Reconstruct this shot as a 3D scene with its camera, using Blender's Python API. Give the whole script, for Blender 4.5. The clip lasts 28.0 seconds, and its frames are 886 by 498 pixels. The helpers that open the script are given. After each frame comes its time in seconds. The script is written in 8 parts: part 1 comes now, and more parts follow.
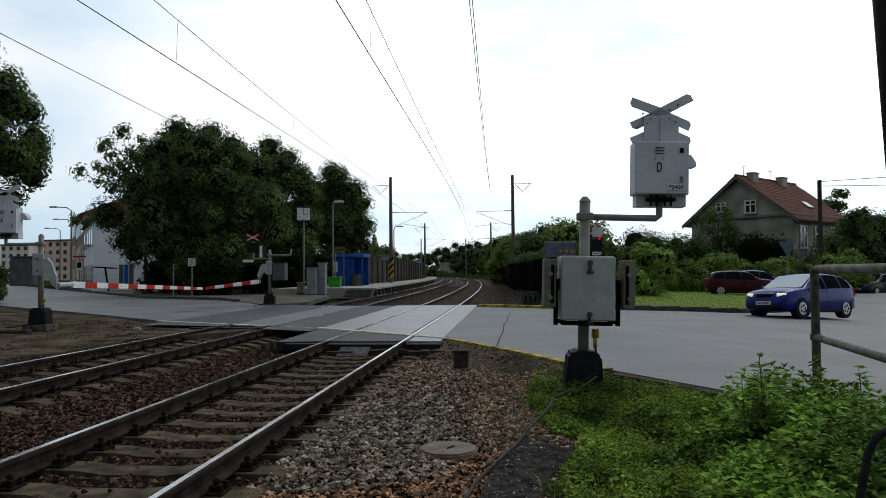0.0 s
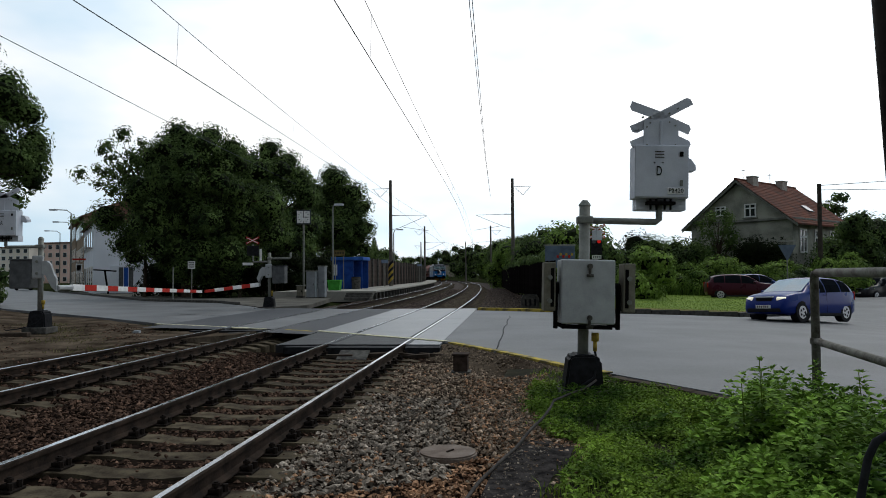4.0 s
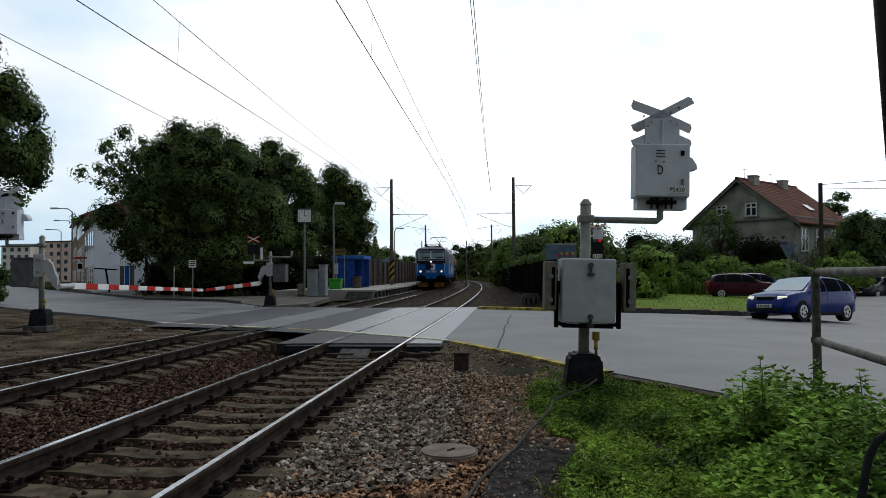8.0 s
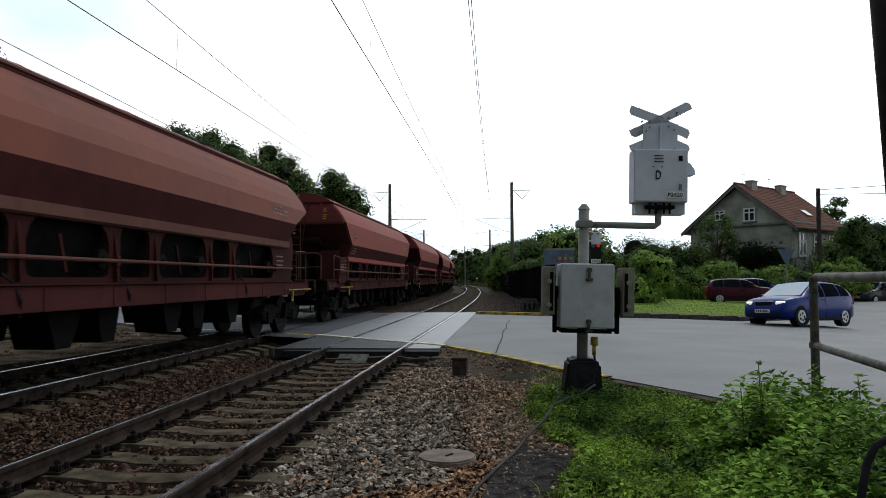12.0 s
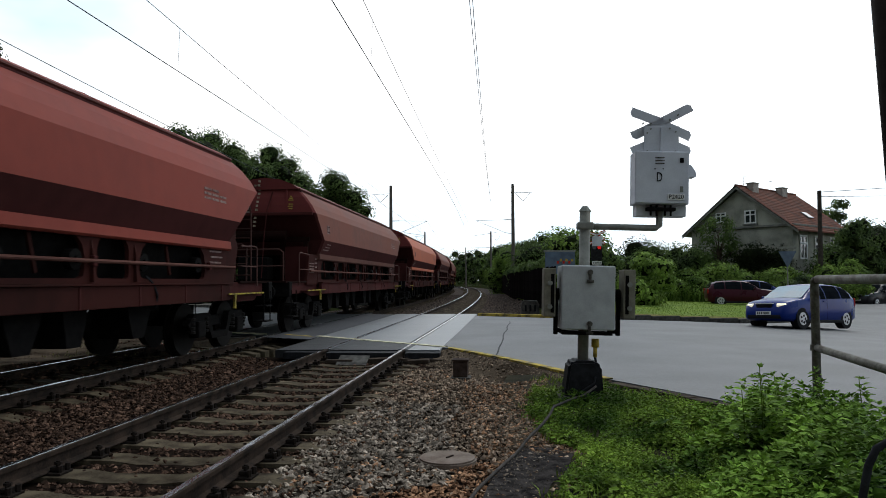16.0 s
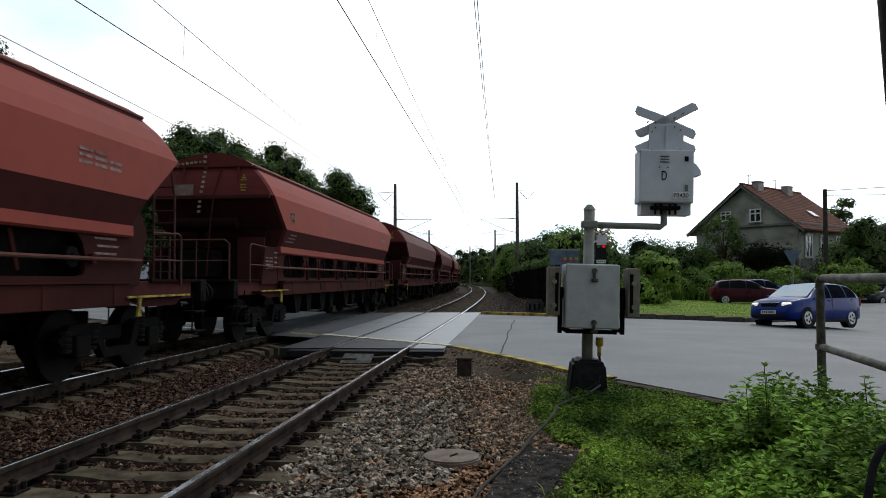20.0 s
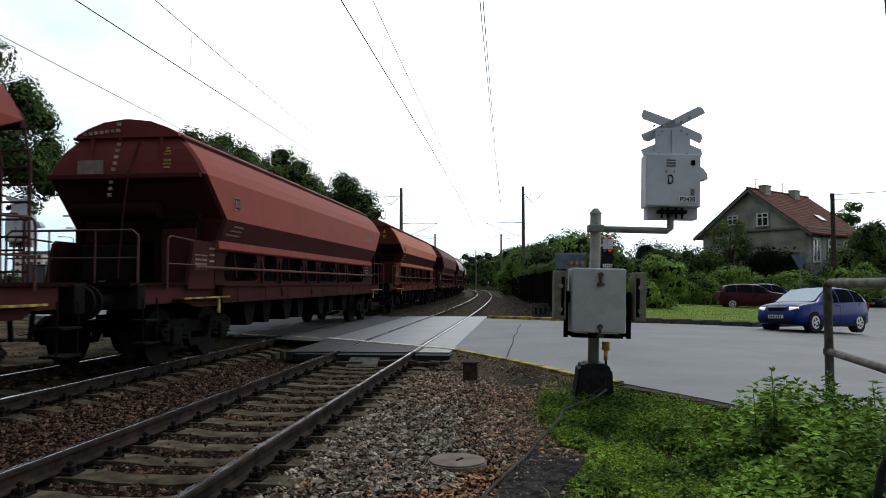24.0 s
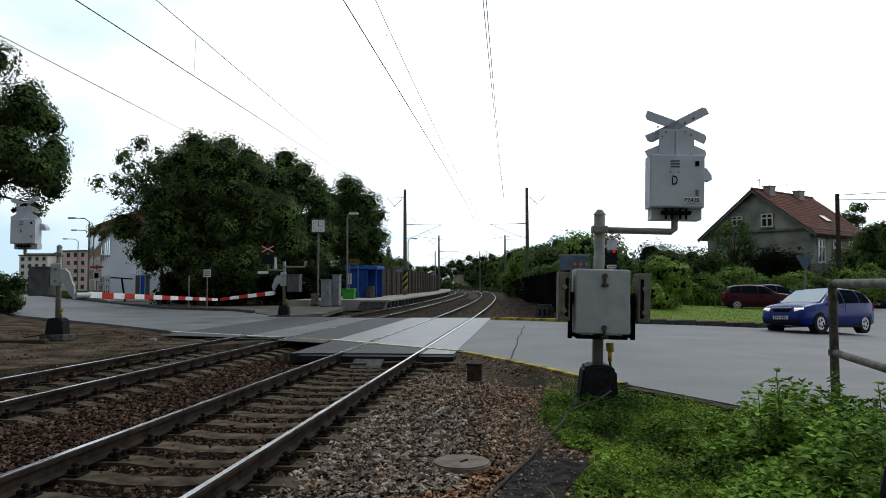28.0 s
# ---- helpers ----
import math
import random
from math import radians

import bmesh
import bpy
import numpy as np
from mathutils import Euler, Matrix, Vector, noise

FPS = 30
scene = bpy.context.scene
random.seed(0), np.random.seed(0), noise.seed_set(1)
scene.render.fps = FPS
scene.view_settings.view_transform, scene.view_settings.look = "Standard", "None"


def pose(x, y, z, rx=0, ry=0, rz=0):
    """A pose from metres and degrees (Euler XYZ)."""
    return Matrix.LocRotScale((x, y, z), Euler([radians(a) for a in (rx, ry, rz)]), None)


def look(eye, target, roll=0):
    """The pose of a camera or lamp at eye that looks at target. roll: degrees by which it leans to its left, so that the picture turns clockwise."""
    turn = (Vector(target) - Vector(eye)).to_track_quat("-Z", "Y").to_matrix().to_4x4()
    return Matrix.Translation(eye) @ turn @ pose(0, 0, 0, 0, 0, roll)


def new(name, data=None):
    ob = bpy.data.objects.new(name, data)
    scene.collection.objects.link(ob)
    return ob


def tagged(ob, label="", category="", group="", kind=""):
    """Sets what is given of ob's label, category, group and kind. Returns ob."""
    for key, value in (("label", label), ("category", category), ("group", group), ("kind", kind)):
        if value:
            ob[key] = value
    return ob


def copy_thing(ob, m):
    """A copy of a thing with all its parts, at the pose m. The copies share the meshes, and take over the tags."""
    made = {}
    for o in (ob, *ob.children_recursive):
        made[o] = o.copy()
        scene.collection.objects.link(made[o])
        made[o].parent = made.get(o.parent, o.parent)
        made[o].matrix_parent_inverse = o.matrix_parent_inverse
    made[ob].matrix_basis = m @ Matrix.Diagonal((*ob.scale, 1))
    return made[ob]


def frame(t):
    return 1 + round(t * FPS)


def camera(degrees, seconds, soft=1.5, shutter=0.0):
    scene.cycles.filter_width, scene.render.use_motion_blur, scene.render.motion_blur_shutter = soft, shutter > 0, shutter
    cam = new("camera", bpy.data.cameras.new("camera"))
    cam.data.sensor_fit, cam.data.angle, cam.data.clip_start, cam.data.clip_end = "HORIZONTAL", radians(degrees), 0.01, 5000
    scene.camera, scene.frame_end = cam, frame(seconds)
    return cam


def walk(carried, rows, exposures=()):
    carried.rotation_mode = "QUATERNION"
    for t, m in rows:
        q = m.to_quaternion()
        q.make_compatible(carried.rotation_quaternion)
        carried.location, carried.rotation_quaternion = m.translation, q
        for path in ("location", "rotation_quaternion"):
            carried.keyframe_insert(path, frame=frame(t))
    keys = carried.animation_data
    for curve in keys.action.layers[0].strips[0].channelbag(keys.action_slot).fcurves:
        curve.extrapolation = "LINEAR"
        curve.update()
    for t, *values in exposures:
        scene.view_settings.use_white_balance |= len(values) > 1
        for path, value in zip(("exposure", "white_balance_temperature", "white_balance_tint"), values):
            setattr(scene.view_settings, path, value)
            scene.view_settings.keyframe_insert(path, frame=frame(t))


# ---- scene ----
# camera: a phone on a tripod beside the line, shaken a little
EYE_Z = 1.305
cam = camera(62.98, 28.0, 0.9, 0.05)
walk(cam, [(t, pose(0, 0, EYE_Z, 90 + tilt, lean, turn)) for t, turn, tilt, lean in
        [(0, 0.00, 1.83, 0.56), (0.5, -0.08, 2.10, 0.51), (1, -0.04, 2.29, 0.43), (1.5, 0.06, 2.18, 0.42), (2, 0.03, 2.10, 0.51), (2.5, 0.02, 2.10, 0.44), (3, 
         0.02, 2.16, 0.50), (3.5, -0.01, 2.08, 0.50), (5.5, 0.02, 2.19, 0.41), (6, 0.04, 2.26, 0.43), (6.5, -0.05, 2.38, 0.31), (7, 0.02, 2.38, 0.37), (7.5, 
         0.05, 2.09, 0.42), (8, 0.05, 2.00, 0.43), (8.5, -0.01, 2.40, 0.31), (9, 0.05, 2.34, 0.31), (9.5, 0.04, 2.38, 0.28), (10, 0.05, 2.25, 0.40), (10.5, 
         0.10, 1.90, 0.55), (11, -0.02, 2.30, 0.38), (11.5, 0.00, 2.32, 0.32), (12, -0.08, 2.39, 0.40), (12.5, -0.36, 2.36, 0.40), (14.5, 0.04, 2.38, 0.28), 
         (15, 0.04, 2.38, 0.24), (15.5, -0.01, 2.39, 0.31), (16, -0.01, 2.52, 0.30), (16.5, 0.15, 2.66, 0.29), (17, -0.02, 2.52, 0.40), (17.5, 0.04, 2.45, 
         0.28), (18, 0.05, 2.44, 0.26), (18.5, 0.29, 2.53, 0.39), (19, 0.55, 2.45, 0.36), (19.5, 0.63, 2.51, 0.39), (20, 0.32, 2.40, 0.22), (20.5, 0.83, 2.78, 
         0.27), (21, 1.30, 2.91, 0.32), (21.5, 1.33, 2.99, 0.20), (23.5, 0.76, 2.73, 0.15), (24, 0.79, 2.71, 0.15), (24.5, 0.92, 2.78, 0.15), (25, 1.13, 2.90, 
         0.18), (25.5, 1.03, 2.91, 0.24), (26, 0.98, 2.88, 0.21), (26.5, 1.00, 2.76, 0.21), (27, 1.07, 2.79, 0.19), (27.5, 0.95, 2.75, 0.24), (28, 1.10, 2.82, 
         0.24)]],
     [(0, 0.03), (3, 0.06), (6, 0.12), (8, 0.1), (10.0, 0.06), (10.9, 0.35), (22, 0.37), (24.5, 0.42), (26, 0.36), (28, 0.32)])

# ---- world and sun: bright thin overcast ----
world = bpy.data.worlds.new("overcast_sky")
scene.world = world
world.use_nodes = True
wn, wl = world.node_tree.nodes, world.node_tree.links
wn.clear()
w_out = wn.new("ShaderNodeOutputWorld")
w_bg = wn.new("ShaderNodeBackground")
w_sky = wn.new("ShaderNodeTexSky")
w_sky.sky_type, w_sky.sun_disc = "NISHITA", False
w_sky.sun_elevation, w_sky.sun_rotation = radians(50), radians(35)
w_co = wn.new("ShaderNodeTexCoord")
w_map = wn.new("ShaderNodeMapping")
w_map.inputs["Scale"].default_value = (1.0, 1.0, 2.6)
w_noise = wn.new("ShaderNodeTexNoise")
w_noise.inputs["Scale"].default_value, w_noise.inputs["Detail"].default_value = 1.7, 5.0
w_ramp = wn.new("ShaderNodeValToRGB")
w_ramp.color_ramp.elements[0].position, w_ramp.color_ramp.elements[0].color = 0.43, (0.52, 0.70, 0.84, 1)
w_ramp.color_ramp.elements[1].position, w_ramp.color_ramp.elements[1].color = 0.63, (1.0, 1.0, 1.0, 1)
w_gain = wn.new("ShaderNodeMix")
w_gain.data_type, w_gain.blend_type = "RGBA", "MIX"
w_gain.inputs["Factor"].default_value = 0.90
w_mul = wn.new("ShaderNodeVectorMath")
w_mul.operation = "SCALE"
w_mul.inputs["Scale"].default_value = 0.10
w_mul2 = wn.new("ShaderNodeVectorMath")
w_mul2.operation = "SCALE"
w_mul2.inputs["Scale"].default_value = 1.06
wl.new(w_co.outputs["Generated"], w_map.inputs["Vector"])
wl.new(w_map.outputs["Vector"], w_noise.inputs["Vector"])
wl.new(w_noise.outputs["Fac"], w_ramp.inputs["Fac"])
wl.new(w_sky.outputs["Color"], w_mul.inputs[0])
wl.new(w_ramp.outputs["Color"], w_mul2.inputs[0])
wl.new(w_mul.outputs["Vector"], w_gain.inputs[6])
wl.new(w_mul2.outputs["Vector"], w_gain.inputs[7])
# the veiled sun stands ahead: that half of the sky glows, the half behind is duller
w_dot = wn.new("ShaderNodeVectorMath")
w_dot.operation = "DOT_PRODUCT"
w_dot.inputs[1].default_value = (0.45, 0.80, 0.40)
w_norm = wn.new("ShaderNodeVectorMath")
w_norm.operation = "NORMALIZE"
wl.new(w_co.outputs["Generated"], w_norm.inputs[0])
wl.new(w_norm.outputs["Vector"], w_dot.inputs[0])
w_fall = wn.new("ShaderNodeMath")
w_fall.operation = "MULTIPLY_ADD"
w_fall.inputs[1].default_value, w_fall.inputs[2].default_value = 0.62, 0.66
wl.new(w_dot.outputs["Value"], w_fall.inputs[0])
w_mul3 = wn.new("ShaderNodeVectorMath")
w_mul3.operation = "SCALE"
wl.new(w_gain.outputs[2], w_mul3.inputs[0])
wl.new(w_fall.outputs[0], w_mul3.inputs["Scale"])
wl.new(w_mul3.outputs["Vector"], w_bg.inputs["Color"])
w_bg.inputs["Strength"].default_value = 1.0
wl.new(w_bg.outputs["Background"], w_out.inputs["Surface"])
sun = new("sun", bpy.data.lights.new("sun", "SUN"))
sun.data.energy, sun.data.angle, sun.data.color = 0.8, radians(20), (1.0, 0.96, 0.9)
sun.matrix_world = look((22, 42, 42), (0, 12, 0))

# ---- materials ----
MATS = {}


def mat(name, base, dark=None, rough=0.7, scale=6.0, metal=0.0, bump=0.15, fine=60.0, vary=0.0, mix=(0.35, 0.7), emit=0.0, island=False, spec=0.03, stretch=(1, 1, 1)):
    """A painted, mineral or leafy surface: two scales of noise between base and dark, fine relief, wear in the gloss."""
    if name in MATS:
        return MATS[name]
    m = bpy.data.materials.new(name)
    m.use_nodes = True
    n, l = m.node_tree.nodes, m.node_tree.links
    b = n["Principled BSDF"]
    dark = dark or tuple(c * 0.6 for c in base)
    co = n.new("ShaderNodeTexCoord")
    mp = n.new("ShaderNodeMapping")
    mp.inputs["Scale"].default_value = stretch
    l.new(co.outputs["Object"], mp.inputs["Vector"])
    big, small = n.new("ShaderNodeTexNoise"), n.new("ShaderNodeTexNoise")
    big.inputs["Scale"].default_value, big.inputs["Detail"].default_value = scale, 5
    small.inputs["Scale"].default_value, small.inputs["Detail"].default_value = fine, 3
    l.new(mp.outputs["Vector"], big.inputs["Vector"])
    l.new(mp.outputs["Vector"], small.inputs["Vector"])
    add = n.new("ShaderNodeMath")
    add.operation = "MULTIPLY_ADD"
    add.inputs[1].default_value = 0.35
    l.new(small.outputs["Fac"], add.inputs[0])
    sub = n.new("ShaderNodeMath")
    sub.operation = "SUBTRACT"
    sub.inputs[1].default_value = 0.17
    l.new(big.outputs["Fac"], sub.inputs[0])
    l.new(sub.outputs[0], add.inputs[2])
    ramp = n.new("ShaderNodeValToRGB")
    ramp.color_ramp.elements[0].position, ramp.color_ramp.elements[0].color = mix[0], (*dark, 1)
    ramp.color_ramp.elements[1].position, ramp.color_ramp.elements[1].color = mix[1], (*base, 1)
    l.new(add.outputs[0], ramp.inputs["Fac"])
    col = ramp.outputs["Color"]
    if vary:
        hsv = n.new("ShaderNodeHueSaturation")
        if island:
            g = n.new("ShaderNodeNewGeometry")
            rnd = g.outputs["Random Per Island"]
        else:
            g = n.new("ShaderNodeObjectInfo")
            rnd = g.outputs["Random"]
        mr = n.new("ShaderNodeMapRange")
        mr.inputs["To Min"].default_value, mr.inputs["To Max"].default_value = 1 - vary, 1 + vary
        l.new(rnd, mr.inputs["Value"])
        l.new(mr.outputs["Result"], hsv.inputs["Value"])
        l.new(col, hsv.inputs["Color"])
        col = hsv.outputs["Color"]
    l.new(col, b.inputs["Base Color"])
    rr = n.new("ShaderNodeMapRange")
    rr.inputs["To Min"].default_value, rr.inputs["To Max"].default_value = max(0.03, rough - 0.12), min(1, rough + 0.12)
    l.new(big.outputs["Fac"], rr.inputs["Value"])
    l.new(rr.outputs["Result"], b.inputs["Roughness"])
    b.inputs["Metallic"].default_value = metal
    b.inputs["Specular IOR Level"].default_value = spec
    if bump:
        bp = n.new("ShaderNodeBump")
        bp.inputs["Strength"].default_value, bp.inputs["Distance"].default_value = bump, 0.02
        l.new(add.outputs[0], bp.inputs["Height"])
        l.new(bp.outputs["Normal"], b.inputs["Normal"])
    if emit:
        b.inputs["Emission Color"].default_value, b.inputs["Emission Strength"].default_value = (*base, 1), emit
    MATS[name] = m
    return m


def leaf_mat(name, base, dark, vary=0.35, glow=0.3, mix=(0.3, 0.72)):
    m = mat(name, base, dark, rough=0.5, scale=0.9, bump=0, fine=7, vary=vary, island=True, mix=mix, spec=0.02)
    n, l = m.node_tree.nodes, m.node_tree.links
    if "leaf_glow" not in n:
        # light that shines through the thin blade
        b = n["Principled BSDF"]
        tr = n.new("ShaderNodeBsdfTranslucent")
        tr.name = "leaf_glow"
        mx = n.new("ShaderNodeMixShader")
        mx.inputs[0].default_value = glow
        l.new(b.inputs["Base Color"].links[0].from_socket, tr.inputs["Color"])
        l.new(b.outputs[0], mx.inputs[1])
        l.new(tr.outputs[0], mx.inputs[2])
        l.new(mx.outputs[0], n["Material Output"].inputs["Surface"])
    return m


M_ASPHALT = mat("asphalt", (0.128, 0.127, 0.129), (0.050, 0.050, 0.051), 0.62, 0.5, bump=0.4, fine=34, spec=0.28, mix=(0.3, 0.66))
M_ASPHALT2 = mat("old_asphalt", (0.085, 0.085, 0.09), (0.06, 0.06, 0.065), 0.55, 0.6, bump=0.25, fine=150)
M_DARKSLAB = mat("worn_rubber_slab", (0.028, 0.027, 0.028), (0.012, 0.012, 0.013), 0.6, 3, bump=0.25, fine=90, spec=0.2)
M_SLAB = mat("crossing_concrete", (0.138, 0.142, 0.146), (0.085, 0.088, 0.092), 0.42, 1.1, bump=0.15, fine=90, spec=0.45, mix=(0.28, 0.62))
M_YELLOW = mat("yellow_road_paint", (0.42, 0.31, 0.06), (0.13, 0.105, 0.05), 0.75, 5, bump=0.15, fine=26, mix=(0.38, 0.6))
M_PALE = mat("faded_yellow_paint", (0.60, 0.55, 0.38), (0.2, 0.19, 0.15), 0.75, 7, bump=0.1, fine=30, mix=(0.34, 0.58))
M_RAILTOP = mat("polished_rail", (0.55, 0.57, 0.6), (0.4, 0.41, 0.43), 0.22, 3, metal=1.0, bump=0.02)
M_RAILSIDE = mat("rusty_rail", (0.048, 0.033, 0.025), (0.016, 0.012, 0.01), 0.85, 5, bump=0.3)
M_SLEEPER = mat("sleeper_concrete", (0.10, 0.08, 0.053), (0.026, 0.019, 0.013), 0.9, 5, bump=0.35, vary=0.25)
M_CLIP = mat("rusty_fastening", (0.022, 0.016, 0.013), (0.01, 0.008, 0.007), 0.8, 30, bump=0.2)
M_BALLAST = mat("ballast_stone", (0.125, 0.073, 0.050), (0.018, 0.0105, 0.008), 0.9, 9, bump=0.3, vary=0.8, island=True)
M_BALLAST_GREY = mat("fresh_gravel", (0.34, 0.28, 0.225), (0.055, 0.042, 0.032), 0.9, 9, bump=0.3, vary=0.7, island=True)
M_BALLAST_RED = mat("rusty_gravel", (0.46, 0.26, 0.15), (0.08, 0.04, 0.024), 0.9, 9, bump=0.3, vary=0.7, island=True)
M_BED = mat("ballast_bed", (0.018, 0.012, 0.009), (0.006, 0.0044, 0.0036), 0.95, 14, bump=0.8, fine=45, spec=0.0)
M_SOIL = mat("dry_soil", (0.115, 0.088, 0.064), (0.026, 0.019, 0.014), 0.95, 1.3, bump=0.6, fine=24, spec=0.0)
M_MEADOW = mat("meadow_ground", (0.032, 0.038, 0.015), (0.013, 0.016, 0.007), 0.95, 0.3, bump=0.6, fine=9, spec=0.0)
M_LAWN = mat("mown_grass_ground", (0.17, 0.23, 0.045), (0.10, 0.15, 0.03), 0.9, 0.8, bump=0.7, fine=40)
M_KERB = mat("kerb_stone", (0.11, 0.104, 0.094), (0.042, 0.039, 0.036), 0.85, 7, bump=0.3, vary=0.2)
M_GREY = mat("grey_paint", (0.40, 0.405, 0.405), (0.31, 0.315, 0.315), 0.5, 5, bump=0.05)
M_SIGNBACK = mat("aluminium_sheet", (0.56, 0.57, 0.61), (0.46, 0.47, 0.51), 0.45, 4, bump=0.03)
M_STEEL = mat("weathered_galvanised", (0.25, 0.25, 0.225), (0.16, 0.16, 0.14), 0.6, 9, metal=0.3, bump=0.1)
M_BEIGE = mat("beige_weight", (0.2, 0.185, 0.145), (0.12, 0.11, 0.085), 0.6, 7, bump=0.08)
M_BLACK = mat("black_rubber", (0.022, 0.022, 0.025), (0.012, 0.012, 0.013), 0.6, 12, bump=0.2)
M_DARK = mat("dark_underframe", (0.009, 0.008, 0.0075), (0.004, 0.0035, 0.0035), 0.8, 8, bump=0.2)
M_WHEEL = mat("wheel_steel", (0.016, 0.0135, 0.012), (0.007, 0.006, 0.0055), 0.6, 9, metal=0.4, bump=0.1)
M_RED = mat("red_reflective", (0.46, 0.035, 0.025), (0.34, 0.028, 0.02), 0.5, 5, bump=0.03)
M_WHITE = mat("white_paint", (0.76, 0.75, 0.73), (0.6, 0.59, 0.57), 0.5, 5, bump=0.03)
M_LETTER = mat("black_lettering", (0.02, 0.02, 0.022), (0.015, 0.015, 0.015), 0.5, 5, bump=0)
M_YELLOW_PAINT = mat("warning_yellow", (0.5, 0.35, 0.06), (0.22, 0.15, 0.035), 0.5, 9, bump=0.05)
M_BARK = mat("tree_bark", (0.10, 0.075, 0.055), (0.04, 0.03, 0.022), 0.95, 9, bump=0.8, stretch=(1, 1, 0.25))
M_LEAF = leaf_mat("lime_leaves", (0.155, 0.225, 0.066), (0.016, 0.029, 0.012), 0.2, 0.3, (0.34, 0.74))
M_LEAF_L = leaf_mat("bright_leaves", (0.20, 0.295, 0.058), (0.045, 0.085, 0.017), 0.45, 0.25)
# dark shrubs; also painted shade inside crowns and under the trees
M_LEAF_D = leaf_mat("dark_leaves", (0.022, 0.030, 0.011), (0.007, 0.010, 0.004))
M_NETTLE = leaf_mat("nettle_leaves", (0.31, 0.49, 0.075), (0.026, 0.064, 0.011), 0.5, 0.12, (0.36, 0.8))
M_CLOVER = leaf_mat("clover_leaves", (0.34, 0.49, 0.07), (0.04, 0.08, 0.012), 0.5, 0.12, (0.36, 0.8))
M_GRASS = leaf_mat("grass_blades", (0.32, 0.44, 0.065), (0.04, 0.075, 0.012), 0.6, 0.12, (0.36, 0.8))
M_DRYGRASS = leaf_mat("dry_grass", (0.15, 0.135, 0.065), (0.06, 0.055, 0.025), 0.4)


def glass(name, tint, rough=0.04):
    if name in MATS:
        return MATS[name]
    m = bpy.data.materials.new(name)
    m.use_nodes = True
    b = m.node_tree.nodes["Principled BSDF"]
    b.inputs["Base Color"].default_value = (*tint, 1)
    b.inputs["Roughness"].default_value = rough
    b.inputs["Specular IOR Level"].default_value = 0.8
    b.inputs["Coat Weight"].default_value = 0.3
    MATS[name] = m
    return m


# engine windows: the white sky they mirror is put into the pale base
M_PALEGLASS = glass("sky_paled_glass", (0.34, 0.37, 0.36), 0.2)
M_WINDSCREEN = glass("bright_windscreen", (0.05, 0.055, 0.06))
M_WINDSCREEN.node_tree.nodes["Principled BSDF"].inputs["IOR"].default_value = 2.3
M_GLASS = glass("dark_glass", (0.02, 0.024, 0.028))
M_SMOKE = mat("smoked_window", (0.010, 0.012, 0.015), (0.006, 0.007, 0.009), 0.3, 3, bump=0, spec=0.0)
M_CABGLASS = glass("cab_glass", (0.10, 0.13, 0.14), 0.08)


# ---- mesh helpers ----
def mesh_of(bm, name):
    me = bpy.data.meshes.new(name)
    bmesh.ops.recalc_face_normals(bm, faces=bm.faces)
    bm.to_mesh(me)
    bm.free()
    return me


def part(name, bm, material, parent=None, label="", smooth=False):
    """Links a bmesh (or a ready mesh) as ONE mesh object under a thing or a part."""
    me = bm if isinstance(bm, bpy.types.Mesh) else mesh_of(bm, name)
    if not me.materials:
        me.materials.append(material)
    if smooth:
        me.shade_smooth()
    ob = new(name, me)
    if parent is not None:
        ob.parent = parent
    if label:
        ob["label"] = label
    return ob


def pieces(name, bm, material, parent, label=""):
    """Like part(), but each loose piece of the bmesh becomes an object of its own."""
    todo, out = set(bm.verts), []
    bmesh.ops.recalc_face_normals(bm, faces=bm.faces)
    while todo:
        stack, isle = [todo.pop()], []
        while stack:
            v = stack.pop()
            isle.append(v)
            for e in v.link_edges:
                w = e.other_vert(v)
                if w in todo:
                    todo.discard(w)
                    stack.append(w)
        idx = {v: i for i, v in enumerate(isle)}
        fs = {f for v in isle for f in v.link_faces}
        me = bpy.data.meshes.new(name)
        me.from_pydata([v.co[:] for v in isle], [], [[idx[v] for v in f.verts] for f in fs])
        out.append(part(name, me, material, parent, label))
    bm.free()
    return out


def thing(name, label, category, m=None, group="", kind=""):
    ob = new(name)
    ob.empty_display_size = 0.2
    if m is not None:
        ob.matrix_world = m
    return tagged(ob, label, category, group, kind)


def box(bm, c, s, bevel=0.0, turn=None):
    """A box of size s round c, its edges bevelled; turn: a matrix about its centre."""
    x, y, z = s[0] / 2, s[1] / 2, s[2] / 2
    co = [Vector((a * x, b * y, d * z)) for a in (-1, 1) for b in (-1, 1) for d in (-1, 1)]
    if turn is not None:
        co = [turn @ v for v in co]
    v = [bm.verts.new(p + Vector(c)) for p in co]
    fs = [bm.faces.new([v[i] for i in q]) for q in ((0, 1, 3, 2), (4, 6, 7, 5), (0, 4, 5, 1), (2, 3, 7, 6), (0, 2, 6, 4), (1, 5, 7, 3))]
    if bevel:
        es = {e for f in fs for e in f.edges}
        bmesh.ops.bevel(bm, geom=list(es), offset=bevel, segments=2, affect="EDGES", profile=0.6)
    return bm


